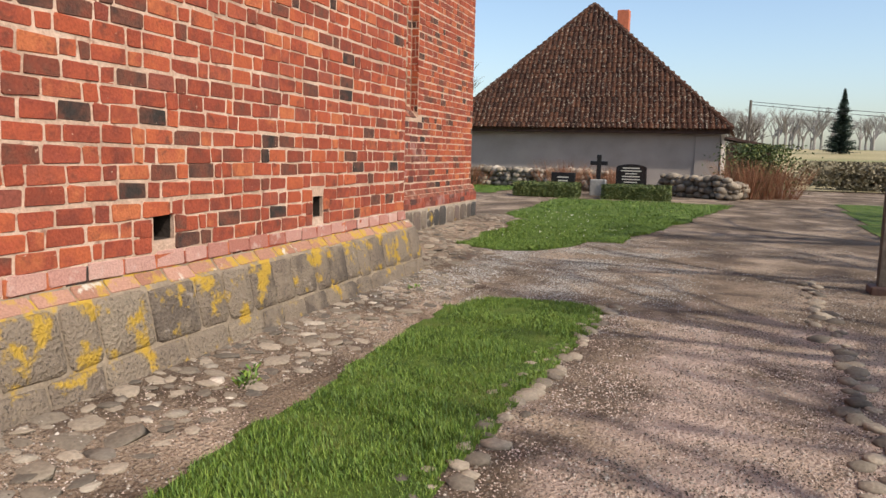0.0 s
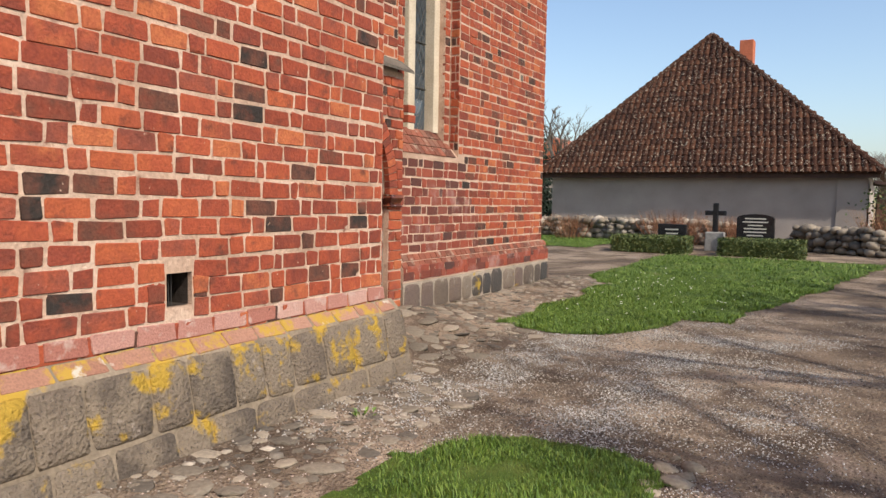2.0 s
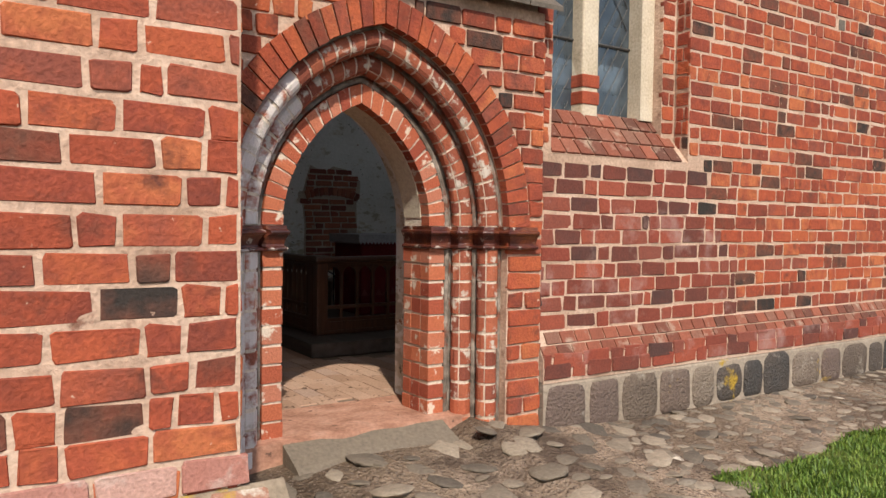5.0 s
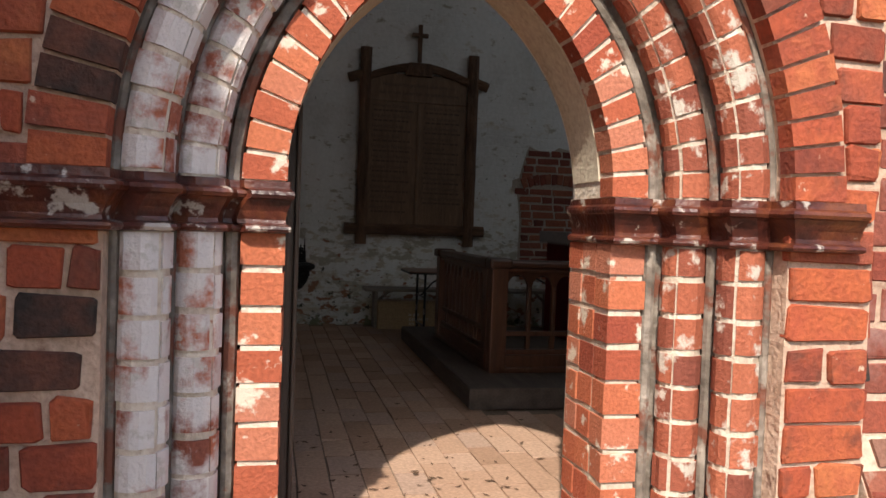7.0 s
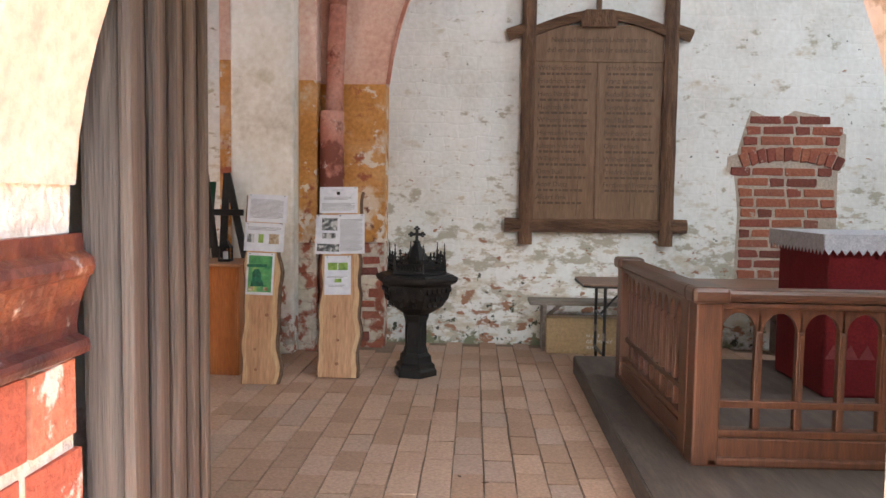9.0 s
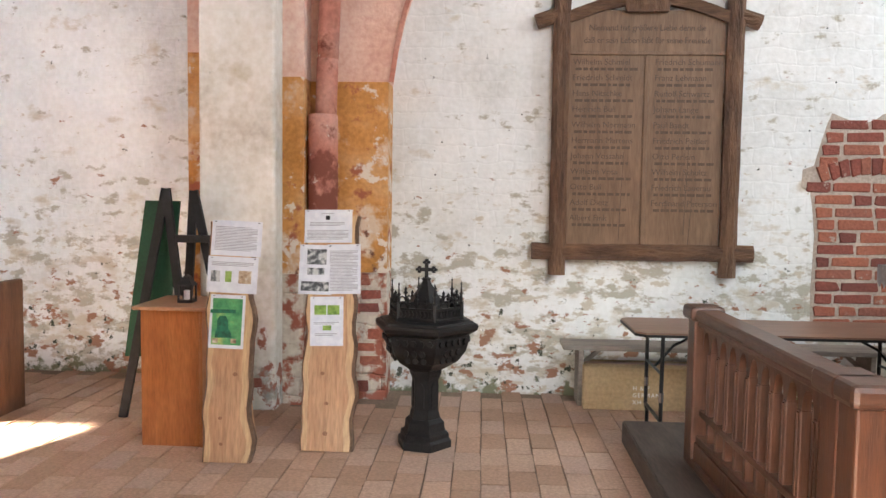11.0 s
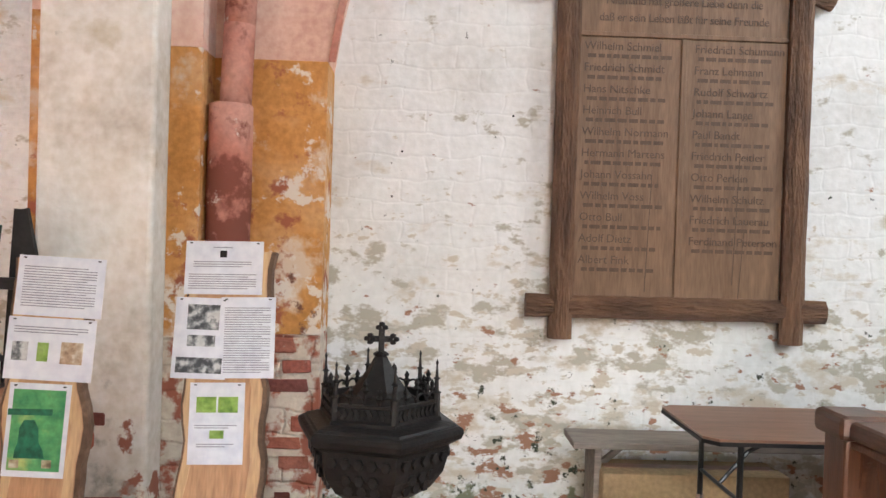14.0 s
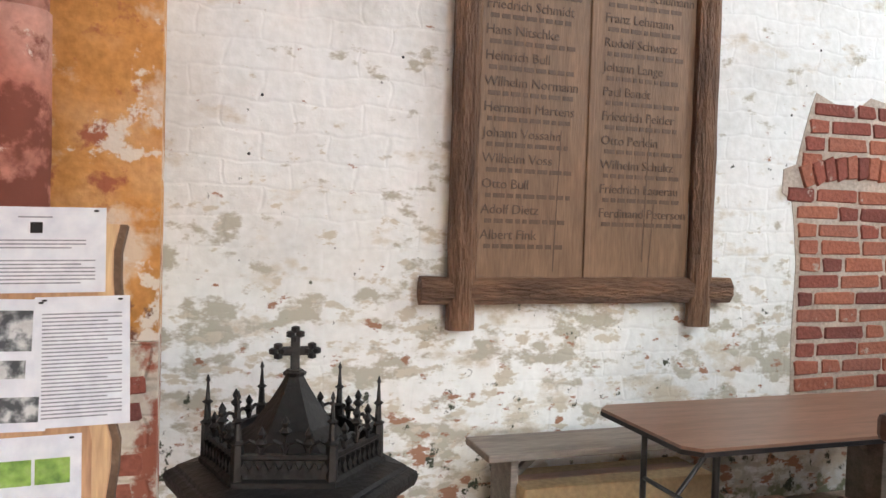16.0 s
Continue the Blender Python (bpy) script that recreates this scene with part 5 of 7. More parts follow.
def balustrade(at, rz, length, n, end_post, label):
    t = thing("balustrade", at, label, "balustrade", rz, "altar rails")
    H = 0.80
    part("base_board", box(B(), 0.0, length, -0.045, 0.045, 0.0, 0.13, 0.008), rail_wood, t)
    part("base_moulding", box(B(), 0.0, length, -0.06, 0.06, 0.0, 0.045, 0.012), rail_wood, t)
    part("sill_rail", box(B(), 0.045, length, -0.035, 0.035, 0.13, 0.165, 0.006), rail_wood, t)
    part("middle_rail", box(B(), 0.045, length, -0.022, 0.022, 0.26, 0.295, 0.006), rail_wood, t)
    bm = box(B(), -0.055, length, -0.065, 0.065, H - 0.055, H, 0.018)
    part("cap_rail", bm, rail_top_wood, t, "wide moulded handrail")
    part("neck_moulding", box(B(), -0.03, length, -0.045, 0.045, H - 0.085, H - 0.057, 0.008), rail_wood, t)
    step = (length - 0.10) / n
    for k in range(1, n):
        x = 0.05 + k * step
        bm = box(B(), x - 0.017, x + 0.017, -0.02, 0.02, 0.16, H - 0.19, 0.006)
        box(bm, x - 0.008, x + 0.008, -0.027, 0.027, 0.30, H - 0.2, 0.003)
        part("baluster", bm, rail_wood, t)
    for k in range(n):
        x0, x1 = 0.05 + k * step, 0.05 + (k + 1) * step
        m, top, low = (x0 + x1) / 2, H - 0.086, H - 0.20
        arc = [(x0 + 0.015 + (m - x0 - 0.015) * (1 - math.cos(a * 1.5708 / 6)), low + (top - 0.02 - low) * math.sin(a * 1.5708 / 6)) for a in range(7)]
        left = [(x0 - 0.004, low), (x0 - 0.004, top), (m, top)] + [(x, z) for x, z in reversed(arc)]
        bm = slab(B(), [(x, -0.016, z) for x, z in left], (0, 0.032, 0))
        slab(bm, [(2 * m - x, -0.016, z) for x, z in left], (0, 0.032, 0))
        part("gothic_arch", bm, rail_wood, t)
    for x in ([0.0, length] if end_post else [0.0]):
        part("post", box(B(), x - 0.06, x + 0.06, -0.06, 0.06, 0, H - 0.05, 0.01), rail_wood, t)
        bm = box(B(), x - 0.085, x + 0.085, -0.085, 0.085, H - 0.062, H + 0.012, 0.02)
        part("post_cap", bm, rail_top_wood, t)
    return t


balustrade((1.06, 3.36, PLAT), 0, 3.6, 19, False, "brown carved oak altar rail with pointed arches")
balustrade((1.03, 4.93, PLAT), 271, 1.46, 11, True, "brown oak altar rail returning to a capped end post")

# altar
altar = thing("altar", (3.0, 4.95, PLAT), "altar covered by a dark red cloth with white lace", "altar")
bm = box(B(), -0.85, 0.85, -0.38, 0.38, 0.0, 0.985, 0.02)
part("altar_cloth", bm, red_cloth, altar, "dark red cloth hanging to the floor")
bm = box(B(), -0.9, 0.9, -0.42, 0.42, 0.987, 1.0, 0.004)
part("altar_top", bm, lace, altar, "white cloth on the top")
bm = B()
for face in ((-0.9, -0.424, 1, 0, 36, 0.05), (-0.904, -0.42, 0, 1, 17, 0.05)):
    ox, oy, dx, dy, n, w = face
    for k in range(n):
        a, b = k * w, (k + 1) * w
        pts = [(ox + dx * a, oy + dy * a, 1.0), (ox + dx * b, oy + dy * b, 1.0), (ox + dx * b, oy + dy * b, 0.91), (ox + dx * (a + b) / 2, oy + dy * (a + b) / 2, 0.875), (ox + dx * a, oy + dy * a, 0.91)]
        slab(bm, pts, (0.003 * dy, 0.003 * dx, 0))
part("lace_edge", bm, lace, altar, "scalloped white lace border")
bm = B()
for k in range(17):
    x = -0.85 + k * 0.1
    slab(bm, [(x, -0.386, 0.24), (x + 0.1, -0.386, 0.24), (x + 0.05, -0.386, 0.33)], (0, 0.004, 0))
part("cloth_fringe", bm, fringe_red, altar, "dull red zigzag border low on the cloth")

# baptismal font
font = thing("baptismal_font", (-0.41, 5.50, FLOOR), "black cast-iron hexagonal baptismal font with crown cover", "font")
T8 = -1.274
part("foot", lathe(B(), [(0.165, 0.0), (0.165, 0.045), (0.15, 0.06), (0.15, 0.085), (0.125, 0.10), (0.12, 0.15), (0.10, 0.17)], 6, turn=T8), iron, font)
part("shaft", lathe(B(), [(0.095, 0.168), (0.09, 0.20), (0.082, 0.22), (0.082, 0.40), (0.092, 0.42), (0.10, 0.445), (0.10, 0.46)], 6, turn=T8), iron, font)
bm = B()
for k in range(6):
    a = T8 + 0.5236 + k * 1.0472
    ux, uy = math.cos(a), math.sin(a)
    tx, ty = -uy, ux
    pts = [(ux * 0.072 + tx * s * 0.018, uy * 0.072 + ty * s * 0.018, z) for s, z in ((-1, 0.24), (1, 0.24), (1, 0.36), (0, 0.385), (-1, 0.36))]
    slab(bm, pts, (ux * 0.006, uy * 0.006, 0))
    part("shaft_panel", bm, iron, font)
    bm = B()
bm.free()
part("bowl", lathe(B(), [(0.10, 0.458), (0.13, 0.475), (0.20, 0.52), (0.245, 0.58), (0.262, 0.64), (0.265, 0.68), (0.285, 0.69), (0.31, 0.705), (0.318, 0.725), (0.315, 0.74), (0.30, 0.748)], 6, turn=T8), iron, font)
bm = B()
for k in range(6):
    a = T8 + 0.5236 + k * 1.0472
    for s in (-2.4, -1.2, 0, 1.2, 2.4):
        for z, r in ((0.645, 0.229), (0.585, 0.214), (0.54, 0.185)):
            if abs(s) > 2 and z < 0.6:
                continue
            c = Vector((math.cos(a) * r - math.sin(a) * s * 0.04, math.sin(a) * r + math.cos(a) * s * 0.04, z))
            w = Vector((-math.sin(a), math.cos(a), 0))
            pts = [c + w * (0.017 * math.cos(q * 1.0472)) + Vector((0, 0, 0.02 * math.sin(q * 1.0472))) for q in range(6)]
            slab(bm, pts, Vector((math.cos(a), math.sin(a), 0.1)) * 0.012)
tagged(part("bowl_relief", bm, iron, font, "cast leaf relief round the bowl"), kind="stuff")
part("cover", lathe(B(), [(0.29, 0.748), (0.285, 0.757), (0.24, 0.765), (0.22, 0.768)], 6, turn=T8), iron, font)
part("crown_band", lathe(B(), [(0.232, 0.766), (0.232, 0.778), (0.220, 0.784), (0.214, 0.825), (0.222, 0.830), (0.222, 0.840), (0.203, 0.840), (0.203, 0.770)], 6, turn=T8), iron, font)
bm = B()
for k in range(6):
    a = T8 + 0.5236 + k * 1.0472
    out, along = Vector((math.cos(a), math.sin(a), 0)), Vector((-math.sin(a), math.cos(a), 0))
    for q in range(-4, 5):
        c = out * 0.184 + along * q * 0.0225 + Vector((0, 0, 0.806))
        slab(bm, [c + along * 0.0095, c + Vector((0, 0, 0.018)), c - along * 0.0095, c - Vector((0, 0, 0.018))], out * 0.012)
tagged(part("band_relief", bm, iron, font, "row of cast leaves round the crown"), kind="stuff")
for k in range(6):
    a = T8 + k * 1.0472
    x, y = 0.212 * math.cos(a), 0.212 * math.sin(a)
    bm = lathe(B(), [(0.016, 0.768), (0.014, 0.86), (0.018, 0.866), (0.009, 0.872), (0.007, 0.91), (0.014, 0.916), (0.006, 0.922), (0.003, 0.965), (0.006, 0.97), (0.001, 0.985)], 6, (x, y, 0))
    part("pinnacle", bm, iron, font)
    x2, y2 = 0.212 * math.cos(a + 1.0472), 0.212 * math.sin(a + 1.0472)
    for f in (0.25, 0.5, 0.75):
        px, py = x + (x2 - x) * f, y + (y2 - y) * f
        top = 0.868 + (0.026 if f == 0.5 else 0.0)
        bm = lathe(B(), [(0.006, 0.835), (0.005, top - 0.012), (0.016, top - 0.002), (0.006, top + 0.008), (0.011, top + 0.018), (0.001, top + 0.035)], 5, (px, py, 0))
        part("fleuron", bm, iron, font)
    bm = B()
    for f in (0.125, 0.375, 0.625, 0.875):
        px, py = x + (x2 - x) * f, y + (y2 - y) * f
        ring = [(px + (x2 - x) * 0.115 * math.cos(q * 0.7854), py + (y2 - y) * 0.115 * math.cos(q * 0.7854), 0.845 + 0.026 * math.sin(q * 0.7854)) for q in range(5)]
        tube(bm, ring, 0.0045, 5)
    part("tracery", bm, iron, font)
part("ogee_roof", lathe(B(), [(0.19, 0.80), (0.15, 0.83), (0.10, 0.865), (0.06, 0.92), (0.035, 0.96), (0.022, 0.985), (0.03, 0.99), (0.02, 1.0)], 6, turn=T8), iron, font)
bm = box(B(), -0.011, 0.011, -0.009, 0.009, 0.995, 1.085, 0.003)
box(bm, -0.042, 0.042, -0.008, 0.008, 1.035, 1.057, 0.003)
for x, z in ((-0.042, 1.046), (0.042, 1.046), (0, 1.088)):
    for dx, dz in ((0.012, 0), (-0.012, 0), (0, 0.012), (0, -0.012)):
        lathe(bm, [(0.003, -0.009), (0.011, -0.006), (0.011, 0.006), (0.003, 0.009)], 8, (x + dx, 0, z + dz))
lathe(bm, [(0.028, 0.985), (0.03, 0.993), (0.014, 1.0)], 8)
part("cross", bm, iron, font)

# display planks with pinned sheets
def sheet_of_paper(host, x0, x1, z0, z1, y, rows, pictures, tilt=0.0, grid=None):
    """Paper with ruled lines of unreadable print and pictures, on the face of a leaning plank."""
    p = part("paper_sheet", box(B(), x0, x1, y - 0.0016, y, z0, z1), paper, host, "printed white sheet in a clear sleeve")
    p.rotation_euler = (0, radians(tilt), 0)
    bm = B()
    for z, a, b in rows:
        box(bm, x0 + a, x0 + b, y - 0.0026, y - 0.0014, z0 + z, z0 + z + 0.0032)
    if rows:
        part("print_line", bm, ink, p)
    for mat, a, b, c, d in pictures:
        part("picture", box(B(), x0 + a, x0 + b, y - 0.003, y - 0.0013, z0 + c, z0 + d), mat, p)
    for x in (x0 + 0.02, x1 - 0.02):
        part("pin", lathe(B(), [(0.004, -0.002), (0.006, 0.0), (0.004, 0.002)], 8, (x, y - 0.005, z1 - 0.008)), black_paint, p)


def lines(z0, z1, a, b, step=0.0085):
    n = int((z1 - z0) / step)
    return [(z0 + k * step, a, b - (0.03 * ((k * 7) % 5 == 0))) for k in range(n)]


def display_plank(at, lean, height, w0, w1, label, seed):
    r = random.Random(seed)
    t = new("display_plank")
    t.matrix_basis = pose(*at, -lean, 0, rnd.uniform(-1, 1))
    tagged(t, label, "display board", group="display planks")
    n = 22
    left = [(-w0 + 0.018 * noise.noise((k * 0.33, seed, 0)) * 1.6 + (w0 - w1) * (k / n) ** 0.8 * 0.6, height * k / n) for k in range(n + 1)]
    right = [(w0 + 0.03 * noise.noise((k * 0.28, seed + 9, 0)) * 1.6 - (w0 - w1) * (k / n) ** 0.8 * 0.6, height * k / n) for k in range(n + 1)]
    def strip(off_l, off_r, y0, y1, a, b):
        bm = B()
        for k in range(n):
            (xa, za), (xb, zb) = a[k], a[k + 1]
            (xc, zc), (xd, zd) = b[k + 1], b[k]
            slab(bm, [(xa + off_l, y0, za), (xb + off_l, y0, zb), (xc + off_r, y0, zc), (xd + off_r, y0, zd)], (0, y1 - y0, 0))
        bmesh.ops.remove_doubles(bm, verts=bm.verts, dist=0.0004)
        return bm
    part("board", strip(0, 0, -0.045, 0.0, left, right), plank_wood, t)
    l2 = [(x + 0.03 + 0.012 * noise.noise((k * 0.5, seed + 3, 1)), z) for k, (x, z) in enumerate(left)]
    r2 = [(x - 0.035 - 0.015 * noise.noise((k * 0.4, seed + 5, 1)), z) for k, (x, z) in enumerate(right)]
    part("sapwood", strip(0.003, 0, -0.047, -0.0448, left, l2), sap_wood, t, "pale sapwood edge")
    part("sapwood", strip(0, -0.003, -0.047, -0.0448, r2, right), sap_wood, t, "pale sapwood edge")
    part("bark_edge", strip(-0.008, 0.0, -0.043, 0.004, left, left), bark_wood, t, "dark bark edge")
    part("bark_edge", strip(0.0, 0.016, -0.043, 0.004, right, right), bark_wood, t, "dark bark edge")
    for k in range(3):
        x, z, w = r.uniform(-0.05, 0.05), 0.10 + k * 0.17 * r.uniform(0.8, 1.2), r.uniform(0.008, 0.016)
        pts = [(x + w * math.cos(a * 0.6283), -0.0472, z + w * 0.8 * math.sin(a * 0.6283)) for a in range(10)]
        part("knot", slab(B(), pts, (0, 0.001, 0)), knot_wood, t, "dark knot in the wood")
    bm = slab(B(), [(0.02, 0.0, height * 0.55), (0.05, 0.0, height * 0.55), (0.05, 0.30 + lean * 0.01, 0.06), (0.02, 0.30 + lean * 0.01, 0.06)], (0, 0.02, 0.01))
    part("prop", bm, plank_wood, t, "wooden prop behind the plank")
    return t


pl = display_plank((-1.47, 5.12, FLOOR), 6.5, 1.32, 0.12, 0.11, "upright natural-edge wooden plank with pinned sheets and green picture", 4)
sheet_of_paper(pl, -0.155, 0.125, 1.13, 1.325, -0.048, lines(0.03, 0.17, 0.02, 0.255), [], 2)
sheet_of_paper(pl, -0.165, 0.115, 0.925, 1.125, -0.049, lines(0.15, 0.18, 0.02, 0.255), [(photo_dark, 0.02, 0.07, 0.06, 0.12), (photo_green, 0.10, 0.135, 0.06, 0.12), (photo_warm, 0.175, 0.245, 0.055, 0.125)], 2)
sheet_of_paper(pl, -0.13, 0.065, 0.62, 0.915, -0.048, [], [(photo_teal, 0.015, 0.18, 0.02, 0.275)], 1.5)
bell = [(-0.046, 0.68), (0.05, 0.68), (0.044, 0.705), (0.03, 0.73), (0.026, 0.775), (0.012, 0.80), (-0.02, 0.80), (-0.033, 0.775), (-0.035, 0.73), (-0.043, 0.705)]
part("picture", slab(B(), [(x - 0.032, -0.0525, z) for x, z in bell], (0, 0.001, 0)), bell_teal, pl, "green bronze bell in a photograph")
part("picture", box(B(), -0.105, 0.035, -0.0525, -0.0515, 0.815, 0.835), bell_teal, pl)
for x in (-0.09, 0.012):
    part("picture", box(B(), x, x + 0.03, -0.0525, -0.0515, 0.65, 0.675), photo_warm, pl)
pl = display_plank((-0.965, 5.35, FLOOR), 8.5, 1.36, 0.14, 0.13, "upright natural-edge wooden plank with pinned photographs and text sheets", 11)
sheet_of_paper(pl, -0.145, 0.137, 1.20, 1.395, -0.048, lines(0.02, 0.085, 0.015, 0.26) + lines(0.10, 0.13, 0.03, 0.24) + [(0.17, 0.10, 0.17)], [(black_paint, 0.125, 0.15, 0.135, 0.16)], -1)
sheet_of_paper(pl, -0.20, -0.005, 0.895, 1.185, -0.048, [], [(photo_dark, 0.045, 0.16, 0.175, 0.265), (photo_dark, 0.05, 0.15, 0.115, 0.155), (photo_dark, 0.015, 0.18, 0.02, 0.075)], 0.5)
sheet_of_paper(pl, 0.003, 0.20, 0.90, 1.19, -0.049, lines(0.02, 0.265, 0.015, 0.18), [], -1.5)
sheet_of_paper(pl, -0.095, 0.10, 0.60, 0.885, -0.048, lines(0.125, 0.15, 0.02, 0.17) + lines(0.06, 0.08, 0.03, 0.16), [(photo_green, 0.025, 0.095, 0.18, 0.235), (photo_green, 0.102, 0.172, 0.18, 0.235), (photo_green, 0.075, 0.125, 0.09, 0.118)], -1.5)

# cabinet, lantern, easel
cab = thing("cabinet", (-2.05, 5.33, FLOOR), "reddish veneered wooden cabinet with overhanging top", "cabinet")
part("body", box(B(), 0, 0.345, 0.0, 0.42, 0.0, 0.80, 0.005), cab_wood, cab)
part("side_panel", box(B(), 0.347, 0.365, -0.01, 0.42, 0.0, 0.80, 0.004), cab_wood, cab)
part("top", box(B(), -0.035, 0.40, -0.04, 0.46, 0.80, 0.822, 0.007), cab_top, cab)
lan = thing("lantern", (-1.84, 5.5, FLOOR + 0.822), "small black metal lantern on the cabinet", "lantern")
part("base", box(B(), -0.045, 0.045, -0.045, 0.045, 0, 0.018, 0.004), black_paint, lan)
for x in (-0.038, 0.038):
    for y in (-0.038, 0.038):
        part("post", box(B(), x - 0.005, x + 0.005, y - 0.005, y + 0.005, 0.018, 0.10), black_paint, lan)
part("roof", lathe(B(), [(0.066, 0.10), (0.062, 0.11), (0.035, 0.135), (0.028, 0.155), (0.012, 0.165)], 4, turn=0.7854), black_paint, lan)
part("candle", lathe(B(), [(0.02, 0.018), (0.02, 0.07), (0.004, 0.075)], 12), paper, lan)
bm = tube(B(), [(0.02 * math.cos(a * 0.5236), 0, 0.165 + 0.028 * math.sin(a * 0.5236)) for a in range(7)], 0.002, 5)
part("handle", bm, black_paint, lan)
ea = thing("easel", (-2.13, 5.95, FLOOR), "black wooden easel holding a dark green board", "easel")


def lath(p, q, w, t):
    """Flat bar from p to q, w wide and t thick."""
    bm = B()
    p, q = Vector(p), Vector(q)
    side = (q - p).cross(Vector((0, 1, 0))).normalized() * w / 2
    slab(bm, [p - side, p + side, q + side, q - side], (0, t, 0))
    return bm


for p, q in (((-0.29, -0.10, 0), (-0.03, 0.0, 1.50)), ((0.20, -0.12, 0.0), (-0.03, 0.0, 1.50)), ((0.46, 0.02, 0), (0.14, 0.04, 1.49)), ((0.02, 0.12, 0.0), (0.14, 0.04, 1.49))):
    part("leg", lath(p, q, 0.055, 0.025), black_paint, ea)
part("crossbar", box(B(), 0.04, 0.29, -0.02, 0.01, 1.15, 1.20, 0.004), black_paint, ea)
bd = part("green_board", slab(B(), [(-0.33, 0.03, 0.38), (-0.05, 0.03, 0.38), (0.04, 0.06, 1.42), (-0.19, 0.06, 1.42)], (0, 0.025, 0)), green_cloth, ea, "dark green cloth-covered board")

# folding table
tab = thing("folding_table", (0.84, 5.58, FLOOR), "brown veneered folding table with black steel legs", "table")
c = 0.05
bm = slab(B(), [(c, 0, 0.668), (1.83 - c, 0, 0.668), (1.83, c, 0.668), (1.83, 0.60 - c, 0.668), (1.83 - c, 0.60, 0.668), (c, 0.60, 0.668), (0, 0.60 - c, 0.668), (0, c, 0.668)], (0, 0, 0.019))
part("tabletop", bm, table_wood, tab)
bm = slab(B(), [(c, -0.004, 0.660), (1.83 - c, -0.004, 0.660), (1.834, c, 0.660), (1.834, 0.60 - c, 0.660), (1.83 - c, 0.604, 0.660), (c, 0.604, 0.660), (-0.004, 0.60 - c, 0.660), (-0.004, c, 0.660)], (0, 0, 0.016))
part("edge_trim", bm, black_paint, tab, "black edge strip")
for x, s in ((0.17, 1), (1.66, -1)):
    for y in (0.09, 0.51):
        part("leg", tube(B(), [(x, y, 0.66), (x, y, 0.13), (x, y + (0.05 if y < 0.3 else -0.05), 0.10), (x, y + (0.05 if y < 0.3 else -0.05), 0.0)], 0.0125, 10), black_metal, tab)
        part("leg_sleeve", rod(B(), (x, y, 0.25), (x, y, 0.31), 0.016, n=10), chrome, tab)
    part("foot_rail", tube(B(), [(x, 0.09, 0.13), (x, 0.51, 0.13)], 0.011, 8), black_metal, tab)
    part("brace", tube(B(), [(x, 0.30, 0.42), (x + s * 0.12, 0.30, 0.56), (x + s * 0.30, 0.30, 0.655)], 0.009, 8), black_metal, tab)
    part("brace_bar", tube(B(), [(x, 0.09, 0.42), (x, 0.51, 0.42)], 0.009, 8), black_metal, tab)

# bench and carton by the wall
be = thing("bench", (0.50, 6.42, FLOOR), "plain grey wooden bench along the wall", "bench")
part("seat", box(B(), 0, 2.3, 0, 0.28, 0.405, 0.44, 0.006), bench_wood, be)
for x, s in ((0.13, 1), (2.15, -1)):
    part("leg", box(B(), x - 0.018, x + 0.018, 0.03, 0.25, 0, 0.405, 0.004), bench_wood, be)
    part("brace", slab(B(), [(x + s * 0.018, 0.12, 0.26), (x + s * 0.018, 0.12, 0.30), (x + s * 0.14, 0.12, 0.404), (x + s * 0.18, 0.12, 0.404)], (0, 0.03, 0)), bench_wood, be)
bx = thing("carton", (0.64, 6.37, FLOOR), "long brown cardboard carton with white printing on the floor", "carton")
part("box", box(B(), 0.0, 0.92, 0.0, 0.27, 0.0, 0.30, 0.006), card, bx)
part("flap", box(B(), 0.004, 0.916, -0.004, 0.13, 0.3005, 0.304, 0.001), card, bx)
part("tape", box(B(), 0.03, 0.89, 0.10, 0.17, 0.3045, 0.3055), cab_top, bx, "brown packing tape")


def lettered(name, text, size, at, host, mat, depth=0.001, spacing=1.0, align="LEFT", rx=90):
    cu = bpy.data.curves.new(name, "FONT")
    cu.body, cu.size, cu.extrude, cu.align_x, cu.space_character = text, size, depth, align, spacing
    cu.resolution_u = 2
    cu.materials.append(mat)
    ob = new(name, cu)
    ob.parent, ob.matrix_basis = host, pose(*at, rx, 0, 0)
    return ob


lettered("printed_word", "GERMANY", 0.042, (0.34, -0.002, 0.095), bx, white_print, spacing=1.2)
lettered("printed_word", "H & F", 0.042, (0.34, -0.002, 0.145), bx, white_print, spacing=1.2)
lettered("printed_word", "XH", 0.042, (0.34, -0.002, 0.045), bx, white_print, spacing=1.2)
bm = B()
for z in (0.05, 0.068):
    box(bm, 0.71, 0.76, -0.003, -0.001, z, z + 0.007)
part("printed_bars", bm, white_print, bx)

# pew end at the edge of the nave
pw = thing("pew", (-3.24, 5.5, FLOOR), "dark brown wooden church pew", "pew")
part("end_panel", box(B(), 0.0, 0.05, 0.0, 0.55, 0.0, 0.88, 0.012), pew_wood, pw)
part("seat", box(B(), -2.2, 0.0, 0.05, 0.45, 0.40, 0.44, 0.006), pew_wood, pw)
part("backrest", box(B(), -2.2, 0.0, 0.47, 0.51, 0.45, 0.86, 0.006), pew_wood, pw)

# memorial board
mb = thing("memorial_board", (1.08, NORTH, 1.25), "brown carved oak war memorial board with two columns of names", "memorial board")
Z = lambda z: z - 1.25


